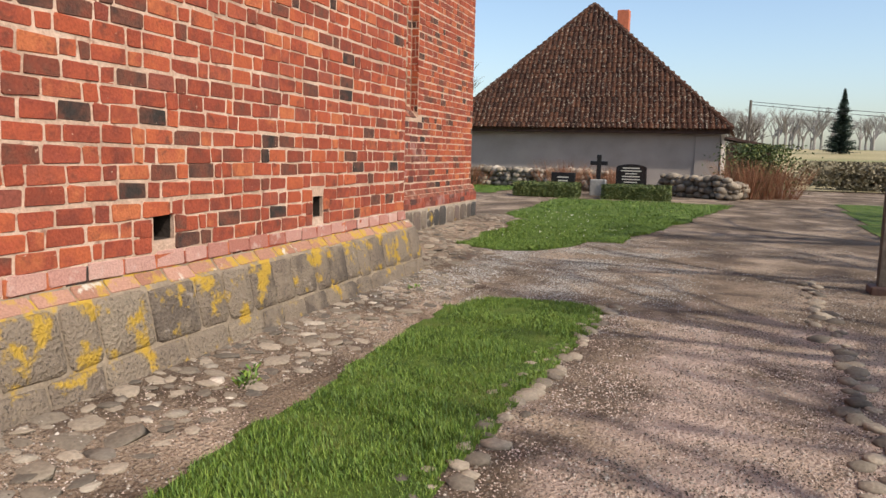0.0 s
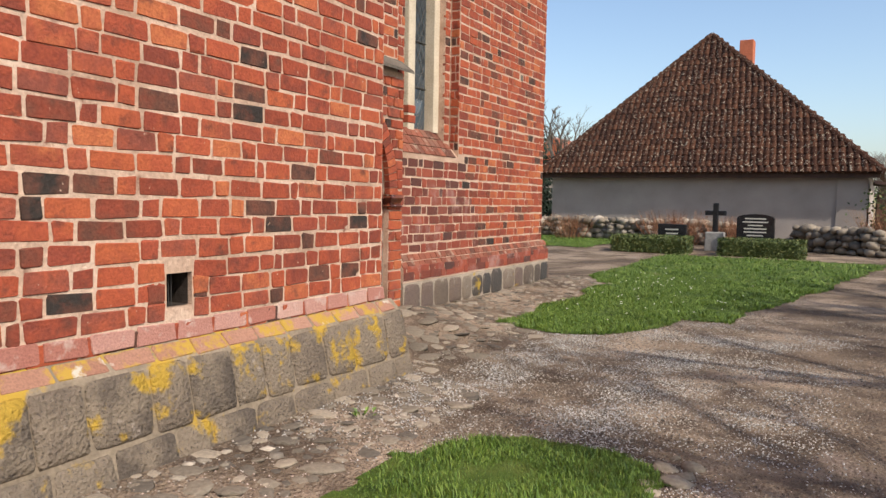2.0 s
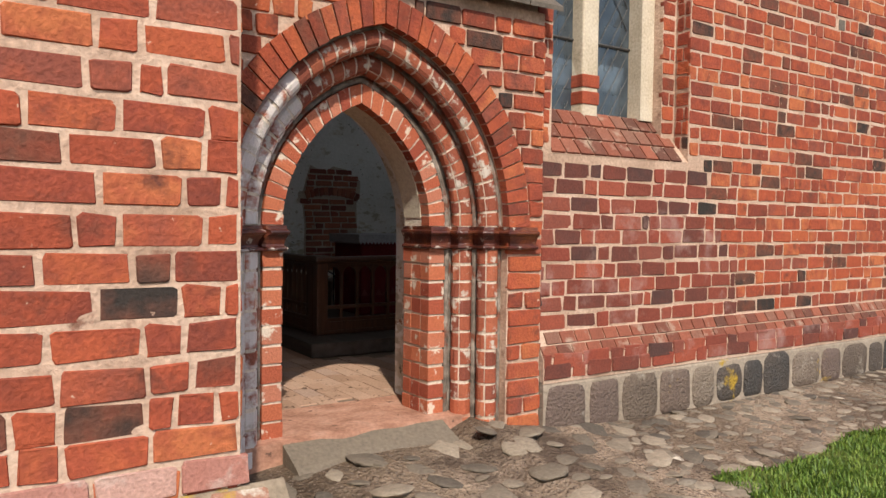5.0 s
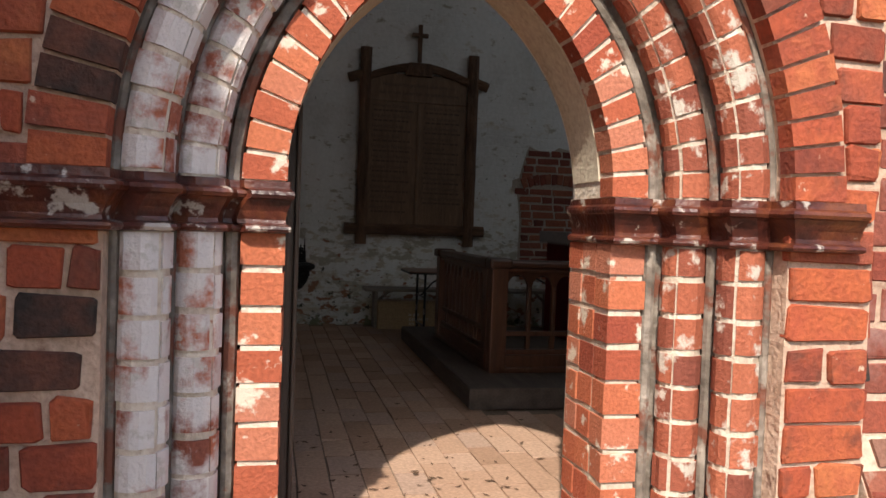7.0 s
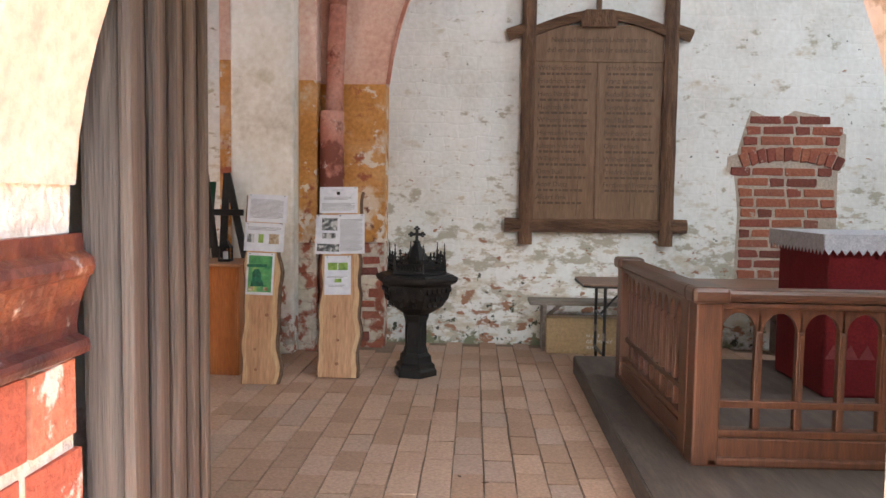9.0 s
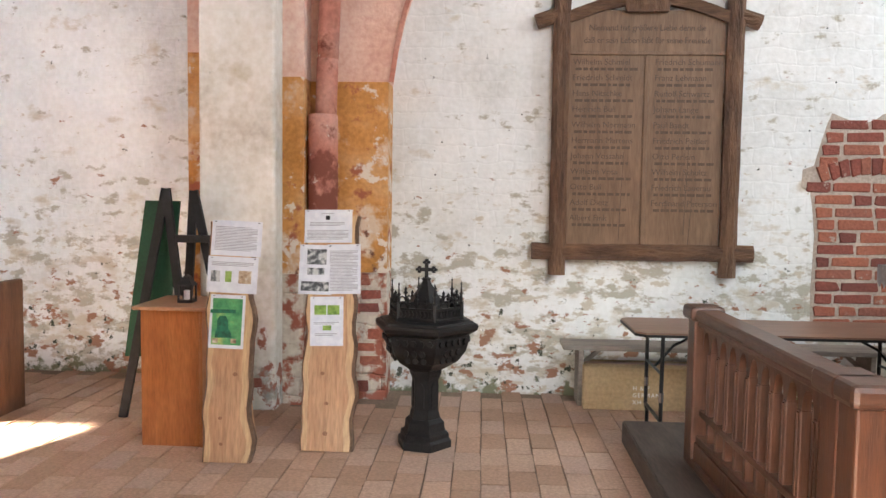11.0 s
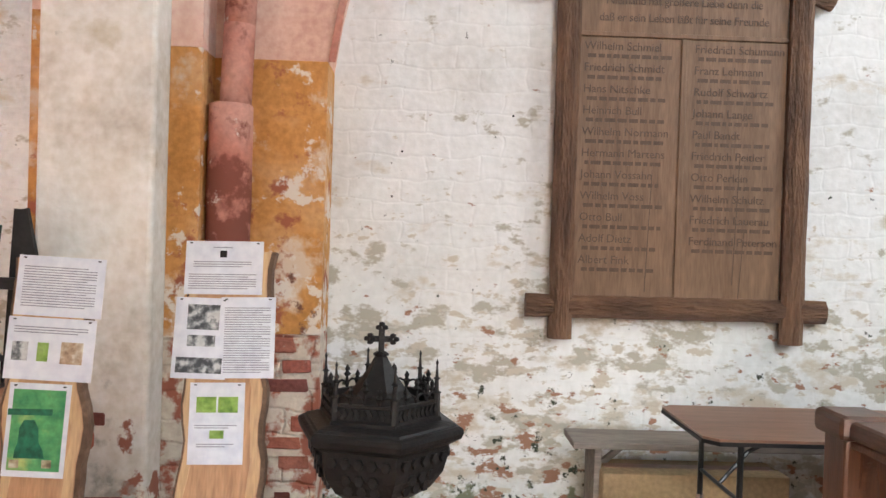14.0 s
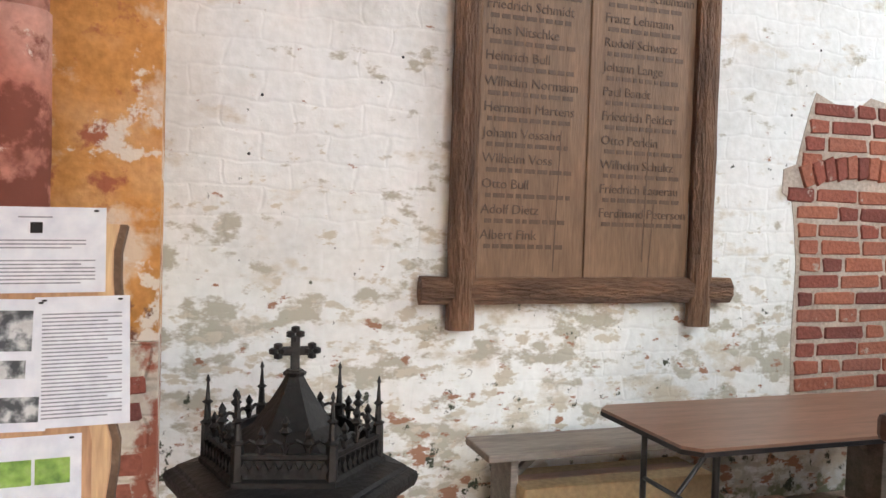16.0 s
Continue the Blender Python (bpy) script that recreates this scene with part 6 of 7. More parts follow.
def beam(name, p, q, w, host):
    """Rough-hewn beam with an octagonal, wavy outline."""
    p, q = Vector(p), Vector(q)
    n = max(6, int((q - p).length / 0.05))
    bm, rings = B(), []
    way = (q - p).normalized()
    side = Vector((0, 1, 0)).cross(way)
    for k in range(n + 1):
        c = p + (q - p) * k / n
        ring = []
        for a in range(8):
            ang = a * 0.7854 + 0.3927
            rr = w / 2 * (1.06 + 0.10 * noise.noise((c.x * 6 + a, c.z * 6, a * 2.3)))
            ring.append(bm.verts.new(c + side * math.cos(ang) * rr + Vector((0, 1, 0)) * math.sin(ang) * rr * 0.7))
        rings.append(ring)
    for a, b in zip(rings, rings[1:]):
        for k in range(8):
            bm.faces.new((a[k], a[(k + 1) % 8], b[(k + 1) % 8], b[k]))
    bm.faces.new(rings[0])
    bm.faces.new(rings[-1])
    return part(name, bm, beam_flat if abs(way.x) > 0.7 else beam_wood, host)


for x in (-0.615, 0.625):
    beam("post", (x, -0.055, Z(1.29)), (x, -0.055, Z(3.48)), 0.125, mb)
beam("lower_beam", (-0.80, -0.045, Z(1.462)), (0.81, -0.045, Z(1.468)), 0.125, mb)
part("panel", box(B(), -0.555, 0.0, -0.045, -0.01, Z(1.52), Z(2.90), 0.004), board_wood, mb)
part("panel", box(B(), 0.012, 0.56, -0.045, -0.01, Z(1.52), Z(2.90), 0.004), board_wood, mb)
part("panel_strip", box(B(), -0.012, 0.022, -0.055, -0.008, Z(1.52), Z(2.90), 0.006), board_wood, mb)
part("top_panel", box(B(), -0.555, 0.56, -0.043, -0.008, Z(2.925), Z(3.22)), board_wood, mb)
part("frame_strip", box(B(), -0.56, 0.565, -0.056, -0.01, Z(2.90), Z(2.925), 0.005), board_wood, mb)
arcs = [(-0.58 + 1.17 * k / 16, Z(3.12) + 0.145 * math.sin(3.1416 * (k / 16))) for k in range(17)]
bm = B()
for (xa, za), (xb, zb) in zip(arcs, arcs[1:]):
    slab(bm, [(xa, -0.075, za), (xb, -0.075, zb), (xb, -0.075, zb + 0.085), (xa, -0.075, za + 0.085)], (0, 0.06, 0))
bmesh.ops.remove_doubles(bm, verts=bm.verts, dist=0.0005)
part("arched_beam", bm, beam_flat, mb)
bm = slab(B(), [(-0.16, -0.095, Z(3.20)), (0.14, -0.095, Z(3.20)), (0.15, -0.095, Z(3.27)), (0.11, -0.095, Z(3.345)), (-0.13, -0.095, Z(3.345)), (-0.17, -0.095, Z(3.27))], (0, 0.05, 0))
box(bm, -0.06, 0.04, -0.105, -0.09, Z(3.235), Z(3.315), 0.004)
part("cartouche", bm, beam_wood, mb, "carved scroll with an emblem")
for sx in (-1, 1):
    beam("eave_stub", (sx * 0.60, -0.05, Z(3.20)), (sx * 0.80, -0.05, Z(3.13)), 0.11, mb)
beam("cross_shaft", (-0.01, -0.05, Z(3.36)), (-0.01, -0.05, Z(3.78)), 0.05, mb)
beam("cross_arm", (-0.10, -0.05, Z(3.66)), (0.08, -0.05, Z(3.66)), 0.05, mb)
lettered("inscription", "Niemand hat größere Liebe denn die", 0.062, (0.0, -0.0445, Z(3.075)), mb, letter_wood, 0.002, 0.92, "CENTER")
lettered("inscription", "daß er sein Leben läßt für seine Freunde", 0.062, (0.0, -0.0445, Z(2.985)), mb, letter_wood, 0.002, 0.92, "CENTER")
LEFT = ["Wilhelm Schmiel", "Friedrich Schmidt", "Hans Nitschke", "Heinrich Bull", "Wilhelm Normann", "Hermann Martens", "Johann Vossahn", "Wilhelm Voss", "Otto Bull", "Adolf Dietz", "Albert Fink"]
RIGHT = ["Friedrich Schumann", "Franz Lehmann", "Rudolf Schwartz", "Johann Lange", "Paul Bandt", "Friedrich Peitler", "Otto Perlein", "Wilhelm Schultz", "Friedrich Lauerau", "Ferdinand Peterson"]
for col, x in ((LEFT, -0.53), (RIGHT, 0.06)):
    for k, line in enumerate(col):
        z = Z(2.83) - k * 0.1135
        lettered("inscription", line, 0.062, (x, -0.0465, z), mb, letter_wood, 0.002, 0.98)
        bm = B()
        xx = x + 0.02
        while xx < x + 0.42:
            w = rnd.uniform(0.02, 0.06)
            box(bm, xx, xx + w, -0.0475, -0.044, z - 0.042, z - 0.022)
            xx += w + 0.012
        tagged(part("small_line", bm, letter_wood, mb), kind="stuff")
for x, z0, z1 in ((-0.17, 1.55, 2.2), (0.30, 1.6, 2.3), (0.335, 1.52, 1.9)):
    bm = slab(B(), [(x, -0.0468, Z(z0)), (x + 0.006, -0.0468, Z(z0)), (x + 0.026, -0.0468, Z(z1)), (x + 0.023, -0.0468, Z(z1))], (0, 0.003, 0))
    part("crack", bm, letter_wood, mb, "long drying crack")

# nails, plaster scars and small iron bits on the walls
for k in range(26):
    x, z = rnd.uniform(-0.6, 5.0), rnd.uniform(1.2, 3.6)
    if 0.2 < x < 2.0 and z > 1.2:
        continue
    bm = lathe(B(), [(0.006, 0), (0.007, 0.003), (0.003, 0.008)], 6)
    ob = tagged(part("wall_nail", bm, iron), "small rusty nail in the whitewashed wall", "nail", group="wall nails")
    ob.matrix_basis = pose(x, NORTH + 0.002, z, 90, 0, 0)

# all that stands in the choir and nave, set to its place behind the portal
INNER = Matrix.Translation((-0.19, -0.30, 0))
FIXED = ("wall_south_inner", "wall_south_plaster", "wall_nave_plaster", "wall_nave_inner", "wall_west", "ceiling", "threshold", "door_sill")
for ob in list(scene.objects):
    if ob not in OUTER and not ob.parent and not ob.name.startswith(FIXED):
        ob.matrix_basis = INNER @ ob.matrix_basis

# ---------------------------------------------------------------- outdoors: house, graves, walls, trees
def boulder_mesh(seed, mat, cuts=1):
    r = random.Random(seed)
    bm = B()
    bmesh.ops.create_icosphere(bm, subdivisions=cuts, radius=0.5)
    for v in bm.verts:
        v.co *= 1 + 0.35 * noise.noise(v.co * 1.7 + Vector((seed * 3.1, 0, 0)))
    for f in bm.faces:
        f.smooth = True
    me = bpy.data.meshes.new("stone")
    bm.to_mesh(me)
    bm.free()
    me.materials.append(mat)
    return me


single = [boulder_mesh(k, cobble_mat) for k in range(8)]
joined = [boulder_mesh(k + 20, cobble_far) for k in range(8)]


def stones(name, label, category, places, limit=300, host=None):
    """places: (x, y, z, sx, sy, sz). The first ones are objects of their own, the rest one mesh."""
    host = host or tagged(new(name), label, category, kind="structure")
    vs, fs = [], []
    for k, (x, y, z, sx, sy, sz) in enumerate(places):
        m = pose(x, y, z, rnd.uniform(-12, 12), rnd.uniform(-12, 12), rnd.uniform(0, 360)) @ Matrix.Diagonal((sx, sy, sz, 1))
        if k < limit:
            ob = new("stone", single[rnd.randrange(8)])
            ob.parent, ob.matrix_basis = host, m
        else:
            me, base = joined[rnd.randrange(8)], len(vs)
            vs += [tuple(m @ v.co) for v in me.vertices]
            fs += [tuple(base + q for q in p.vertices) for p in me.polygons]
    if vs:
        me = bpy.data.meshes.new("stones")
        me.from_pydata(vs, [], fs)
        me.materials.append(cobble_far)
        me.polygons.foreach_set("use_smooth", [True] * len(me.polygons))
        ob = tagged(new("stones", me), kind="stuff")
        ob.parent = host


def strewn(n, area, keep, size, seed, flat=0.27):
    r, out, tries = random.Random(seed), [], 0
    taken = []
    while len(out) < n and tries < n * 40:
        tries += 1
        x, y = r.uniform(area[0], area[1]), r.uniform(area[2], area[3])
        s = r.uniform(*size)
        if not keep(x, y) or any(abs(x - a) + abs(y - b) < (s + c) * 0.55 for a, b, c in taken[-220:]):
            continue
        taken.append((x, y, s))
        out.append((x, y, ground_z(x, y) - 0.30 * s * flat, s * r.uniform(0.9, 1.35), s, s * flat))
    return out


stones("cobble_gutter", "uneven cobbles along the foot of the church wall", "cobbles", strewn(520, (-8.5, -1.4, -2.5, -1.74), lambda x, y: y > -2.45 + 0.12 * noise.noise((x, 0, 0)), (0.09, 0.30), 1))
stones("cobble_ramp", "rough cobbles rising to the portal", "cobbles", strewn(360, (-1.4, 1.9, -1.75, -0.1), lambda x, y: y < (-0.12 if abs(x + 0.15) < 0.6 else -0.16) and not (x < -1.2 and y < -1.5), (0.13, 0.38), 2, 0.22))
stones("cobble_gutter", "uneven cobbles at the foot of the choir wall", "cobbles", strewn(380, (1.4, 6.9, -1.3, -0.15), lambda x, y: y > -1.15 + 0.25 * noise.noise((x * 0.8, 1, 0)), (0.10, 0.28), 3))
edge = [(x, -3.98 - 0.12 * (x + 7) / 5 + rnd.uniform(-0.1, 0.1), rnd.uniform(0.07, 0.19)) for x in [-8.5 + 0.105 * k for k in range(62)]]
edge += [(x, -3.75 - 0.1 * (x + 7) / 5 + rnd.uniform(-0.22, 0.05), rnd.uniform(0.05, 0.12)) for x in [-8.5 + 0.16 * k for k in range(30)]]
stones("path_edging", "half-buried stones edging the gravel path", "edging", [(x, y, ground_z(x, y) - 0.01 * s, s * 1.2, s, s * 0.5) for x, y, s in edge])
edge = [(x, -6.05 - 0.05 * (x + 4) + rnd.uniform(-0.12, 0.12), rnd.uniform(0.08, 0.2)) for x in [-6.5 + 0.13 * k for k in range(56)]]
stones("path_edging", "half-buried stones along the far side of the path", "edging", [(x, y, ground_z(x, y), s * 1.2, s, s * 0.5) for x, y, s in edge])
# weeds between the cobbles
for x, y, n in ((-6.05, -2.30, 34), (-5.85, -2.22, 16), (-2.6, -2.1, 10)):
    wd = thing("weed", (x, y, ground_z(x, y)), "small green weed growing between cobbles at the wall", "weed")
    bm = B()
    for k in range(n):
        a, d, h = rnd.uniform(0, 6.28), rnd.uniform(0.0, 0.11), rnd.uniform(0.01, 0.06)
        c, s, w = math.cos(a), math.sin(a), rnd.uniform(0.010, 0.018)
        p = Vector((d * c * 1.3, d * s * 0.7, h))
        vs = [bm.verts.new(p + Vector(q)) for q in ((0, 0, -h * 0.6), (c * w - s * w, s * w + c * w, 0.004), (c * w * 2.4, s * w * 2.4, 0.010), (c * w + s * w, s * w - c * w, 0.004))]
        bm.faces.new(vs)
    part("leaves", bm, blade, wd)
# pebbles
r = random.Random(5)
vs, fs = [], []
for k in range(190000):
    x, y = r.uniform(-8.5, 4.5), r.uniform(-7.5, -1.4)
    if in_strip(x, y) or in_lawn(x, y) or (x < -1.3 and y > -1.75):
        continue
    if r.random() > 0.30 + 0.7 * noise.noise((x * 0.7, y * 0.7, 4)) + (0.5 if x > -3 and y > -4.2 else 0):
        continue
    s, z, a = r.uniform(0.0035, 0.011) * (1.7 if r.random() < 0.05 else 1), ground_z(x, y), r.uniform(0, 3)
    base = len(vs)
    c, d = math.cos(a) * s, math.sin(a) * s
    vs += [(x + c, y + d, z), (x - d * .8, y + c * .8, z), (x - c, y - d, z), (x + d * .8, y - c * .8, z), (x + r.uniform(-.3, .3) * s, y, z + s * 0.75)]
    fs += [(base, base + 1, base + 4), (base + 1, base + 2, base + 4), (base + 2, base + 3, base + 4), (base + 3, base, base + 4)]
me = bpy.data.meshes.new("pebbles")
me.from_pydata(vs, [], fs)
me.materials.append(pebble_pale)
tagged(new("pebbles", me), "scattered pale pebbles on the gravel", "gravel", kind="stuff")



def grit(name, n, area, size, mat, lean, seed, label):
    """Small angular grit lying in drifts."""
    r = random.Random(seed)
    vs, fs = [], []
    for k in range(n):
        x, y = r.uniform(area[0], area[1]), r.uniform(area[2], area[3])
        fade = min(1, min(x - area[0], area[1] - x, y - area[2], area[3] - y) / 0.9 + 0.25 * noise.noise((x * 2.3, y * 2.3, 3)))
        if r.random() > fade * (lean + 1.1 * noise.noise((x * 1.6, y * 1.6, seed))) or in_strip(x, y) or in_lawn(x, y):
            continue
        q, z, a = r.uniform(*size), ground_z(x, y), r.uniform(0, 3)
        c, d, base = math.cos(a) * q, math.sin(a) * q, len(vs)
        vs += [(x + c, y + d, z), (x - d * .8, y + c * .8, z), (x - c, y - d, z), (x + d * .8, y - c * .8, z), (x + r.uniform(-.4, .4) * q, y, z + q * r.uniform(0.6, 1.1))]
        fs += [(base, base + 1, base + 4), (base + 1, base + 2, base + 4), (base + 2, base + 3, base + 4), (base + 3, base, base + 4)]
    me = bpy.data.meshes.new(name)
    me.from_pydata(vs, [], fs)
    me.materials.append(mat)
    tagged(new(name, me), label, "gravel", kind="stuff")


grit("grit", 125000, (-3.4, 3.6, -5.2, -1.3), (0.004, 0.010), grit_white, 0.38, 71, "whitish grit drifted over dark earth before the portal")
grit("grit", 135000, (-9.6, -2.0, -7.4, -3.4), (0.003, 0.009), grit_mixed, 0.5, 72, "pinkish and dark grit on the drive")
grit("grit", 26000, (-8.5, -1.4, -3.0, -1.8), (0.003, 0.009), grit_mixed, 0.4, 73, "mixed grit between the cobbles at the wall")

# farmhouse with a hipped roof
HR, HL = Vector((21.5, -5.55, 0)), Vector((21.9, 6.25, 0))
span = (HL - HR).length
hz = ground_z(21, 0)
house = new("farmhouse")
ang = math.degrees(math.atan2(HL.y - HR.y, HL.x - HR.x))
house.matrix_basis = pose(HR.x, HR.y, hz - 0.1, 0, 0, ang)
tagged(house, "low grey rendered farmhouse with steep dark tiled hipped roof", "house")
EAVE, DEEP = 2.72 - hz + 0.1, 11.0
part("wall", box(B(), 0.35, span - 0.35, -DEEP, -0.35, 0, EAVE), render_mat, house, "grey rendered wall")
part("corner_pilaster", box(B(), 0.33, 1.25, -0.36, -0.30, 0, EAVE - 0.02, 0.01), render_mat, house)
AP = Vector((span / 2 + 0.15, -3.2, 8.35 - hz))
part("fascia", box(B(), 0.0, span, -0.12, 0.0, EAVE - 0.16, EAVE + 0.05), dark_wood, house, "dark brown boarded eaves")
part("eaves_soffit", box(B(), 0.0, span, -0.5, -0.12, EAVE - 0.05, EAVE + 0.02), dark_wood, house)


def tiles(bm, a, b, top, rows, lift=0.03):
    """Pantiles on the triangle a, b, top, seen as rows of rolls."""
    a, b, top = Vector(a), Vector(b), Vector(top)
    along = (b - a).normalized()
    nrm = along.cross(top - a).normalized()
    if nrm.z < 0:
        nrm = -nrm
    for i in range(rows):
        f0, f1 = i / rows, (i + 1.12) / rows
        p, q = a + (top - a) * f0, b + (top - b) * f0
        up = (a + (top - a) * min(f1, 1) - p)
        up = up - along * up.dot(along)
        ln = (q - p).length
        n = int(ln / 0.21)
        for k in range(n):
            o = p + along * (k + 0.5) * ln / max(n, 1) + nrm * lift * rnd.uniform(0.8, 1.2)
            w = 0.10
            prof = [(-w, 0.0), (-w * 0.35, 0.055), (w * 0.25, 0.05), (w, 0.005)]
            lo = [bm.verts.new(o + along * x + nrm * (h + 0.025)) for x, h in prof]
            hi = [bm.verts.new(o + along * x + nrm * h + up) for x, h in prof]
            dn = [bm.verts.new(o + along * x + nrm * (h - 0.02)) for x, h in prof]
            for s in range(3):
                bm.faces.new((lo[s], lo[s + 1], hi[s + 1], hi[s]))
                bm.faces.new((dn[s], dn[s + 1], lo[s + 1], lo[s]))


E0, E1 = Vector((-0.1, 0.15, EAVE)), Vector((span + 0.1, 0.15, EAVE))
bm = tiles_bm = B()
tiles(tiles_bm, E0, E1, AP, 26)
me_roof = bpy.data.meshes.new("roof_tiles")
tiles_bm.to_mesh(me_roof)
tiles_bm.free()
me_roof.materials.append(tile_mat)
ob = tagged(new("roof_tiles", me_roof), kind="stuff")
ob.parent = house
bm = B()
BACK = Vector((span / 2, -DEEP - 4, AP.z))
v = [bm.verts.new(p) for p in (E0, E1, AP, BACK, Vector((-0.1, -DEEP - 4, EAVE)), Vector((span + 0.1, -DEEP - 4, EAVE)))]
bm.faces.new((v[0], v[1], v[2]))
bm.faces.new((v[0], v[2], v[3], v[4]))
bm.faces.new((v[1], v[5], v[3], v[2]))
part("roof", bm, tile_mat, house, "dark weathered pantile roof with lichen")
for a in (E0, E1):
    n = 30
    for k in range(n):
        p, q = a + (AP - a) * k / n, a + (AP - a) * (k + 1.1) / n
        part("hip_tile", rod(B(), p + Vector((0, 0, 0.04)), q + Vector((0, 0, 0.02)), 0.12, 0.10, 8), tile_mat, house)
part("chimney", box(B(), AP.x - 1.34, AP.x - 0.82, -5.0, -4.45, AP.z - 2, AP.z - 0.02, 0.015), red_tile, house, "red brick chimney")

# dry-stone wall
def stone_wall(x0, y0, x1, y1, h, seed, label):
    r = random.Random(seed)
    ln = math.hypot(x1 - x0, y1 - y0)
    out = []
    z = 0.0
    rows = int(h / 0.2) + 1
    for i in range(rows):
        u = r.uniform(0, 0.2)
        while u < ln:
            s = r.uniform(0.22, 0.46)
            x, y = x0 + (x1 - x0) * u / ln, y0 + (y1 - y0) * u / ln
            for off in (0.0, 0.4):
                out.append((x + off + r.uniform(-.07, .07), y + r.uniform(-.05, .05), ground_z(x, y) + 0.1 + i * 0.19 + r.uniform(-.04, .04), s * 1.15, s * 1.1, s * 0.8))
            u += s * 0.82
    r.shuffle(out)
    stones("stone_wall", label, "stone wall", out, 150)


stone_wall(19.2, -1.5, 22.2, 8.5, 0.75, 31, "low dry-stone wall of rounded field stones")
stone_wall(16.8, -5.6, 18.6, -3.2, 0.65, 32, "sunlit heap-like field stone wall at the drive")
stone_wall(17.6, -6.1, 16.8, -5.6, 0.6, 33, "rounded end of the field stone wall")


def leafy(name, at, size, n, leaf, mat, label, category, seed, shape="box"):
    r = random.Random(seed)
    t = thing(name, at, label, category)
    vs, fs = [], []
    for k in range(n):
        if shape == "box":
            p = Vector((r.uniform(-1, 1), r.uniform(-1, 1), r.uniform(0, 1)))
            ax = r.randrange(3)
            p[ax] = (1 if r.random() < 0.5 else -1) if ax < 2 else 1
            p = Vector((p.x * size[0], p.y * size[1], p.z * size[2])) * r.uniform(0.86, 1.03)
            p += Vector((0, 0, 0.05 * noise.noise(p * 3)))
        else:
            p = Vector((r.gauss(0, 0.5) * size[0], r.gauss(0, 0.5) * size[1], r.uniform(0, 1) ** 0.7 * size[2]))
        a = Vector((r.uniform(-1, 1), r.uniform(-1, 1), r.uniform(-0.3, 1))).normalized() * leaf
        b = a.cross(Vector((r.uniform(-1, 1), r.uniform(-1, 1), r.uniform(-1, 1)))).normalized() * leaf * 0.6
        base = len(vs)
        vs += [tuple(p - a), tuple(p + b), tuple(p + a), tuple(p - b)]
        fs.append((base, base + 1, base + 2, base + 3))
    me = bpy.data.meshes.new("leaves")
    me.from_pydata(vs, [], fs)
    me.materials.append(mat)
    ob = tagged(new("leaves", me), kind="stuff")
    ob.parent = t
    if shape == "box":
        bm = box(B(), -size[0] * 0.9, size[0] * 0.9, -size[1] * 0.9, size[1] * 0.9, 0, size[2] * 0.92, 0.05)
        part("foliage_core", bm, hedge_mat, t)
    return t


GX = 15.4
gz = ground_z(GX, -1)
leafy("hedge", (GX - 0.4, 0.15, gz), (0.5, 1.05, 0.46), 5200, 0.035, hedge_mat, "low clipped box hedge before the graves", "hedge", 1)
leafy("hedge", (GX - 0.2, -2.75, gz), (0.5, 1.05, 0.46), 5200, 0.035, hedge_mat, "low clipped box hedge before the dark gravestone", "hedge", 2)
gr = thing("gravestone", (GX + 0.9, -0.15, gz), "small polished black gravestone with pale lettering", "gravestone", rz=-4)
part("slab", box(B(), -0.07, 0.07, -0.42, 0.42, 0.1, 0.78, 0.015), black_stone, gr)
part("base", box(B(), -0.14, 0.14, -0.5, 0.5, -0.05, 0.12, 0.02), grey_stone, gr)
bm = B()
for k in range(3):
    box(bm, -0.0745, -0.071, -0.2 + 0.02 * k, 0.2 - 0.03 * k, 0.6 - k * 0.12, 0.64 - k * 0.12)
part("lettering", bm, lettering, gr)
gr = thing("gravestone", (GX + 0.9, -2.45, gz), "larger arched black gravestone with pale lettering", "gravestone", rz=-4)
prof = [(-0.5, 0.2), (0.5, 0.2), (0.5, 1.0)] + [(0.5 * math.cos(a * 0.3142), 1.0 + 0.13 * math.sin(a * 0.3142)) for a in range(1, 10)] + [(-0.5, 1.0)]
part("slab", slab(B(), [(-0.08, y, z) for y, z in prof], (0.16, 0, 0)), black_stone, gr)
part("base", box(B(), -0.15, 0.15, -0.58, 0.58, -0.05, 0.21, 0.02), grey_stone, gr)
bm = B()
for k in range(7):
    w = [0.28, 0.34, 0.2, 0.3, 0.3, 0.22, 0.26][k]
    box(bm, -0.0845, -0.081, -w, w, 0.98 - k * 0.095, 1.015 - k * 0.095)
part("lettering", bm, lettering, gr)
gr = thing("grave_cross", (GX + 1.3, -1.3, gz), "black stone cross on a stepped base between the graves", "gravestone", rz=-4)
bm = box(B(), -0.06, 0.06, -0.075, 0.075, 0.55, 1.42, 0.02)
part("upright", bm, black_stone, gr)
part("arm", box(B(), -0.055, 0.055, -0.30, 0.30, 1.06, 1.20, 0.02), black_stone, gr)
part("base", box(B(), -0.16, 0.16, -0.26, 0.26, 0.0, 0.57, 0.03), grey_stone, gr)


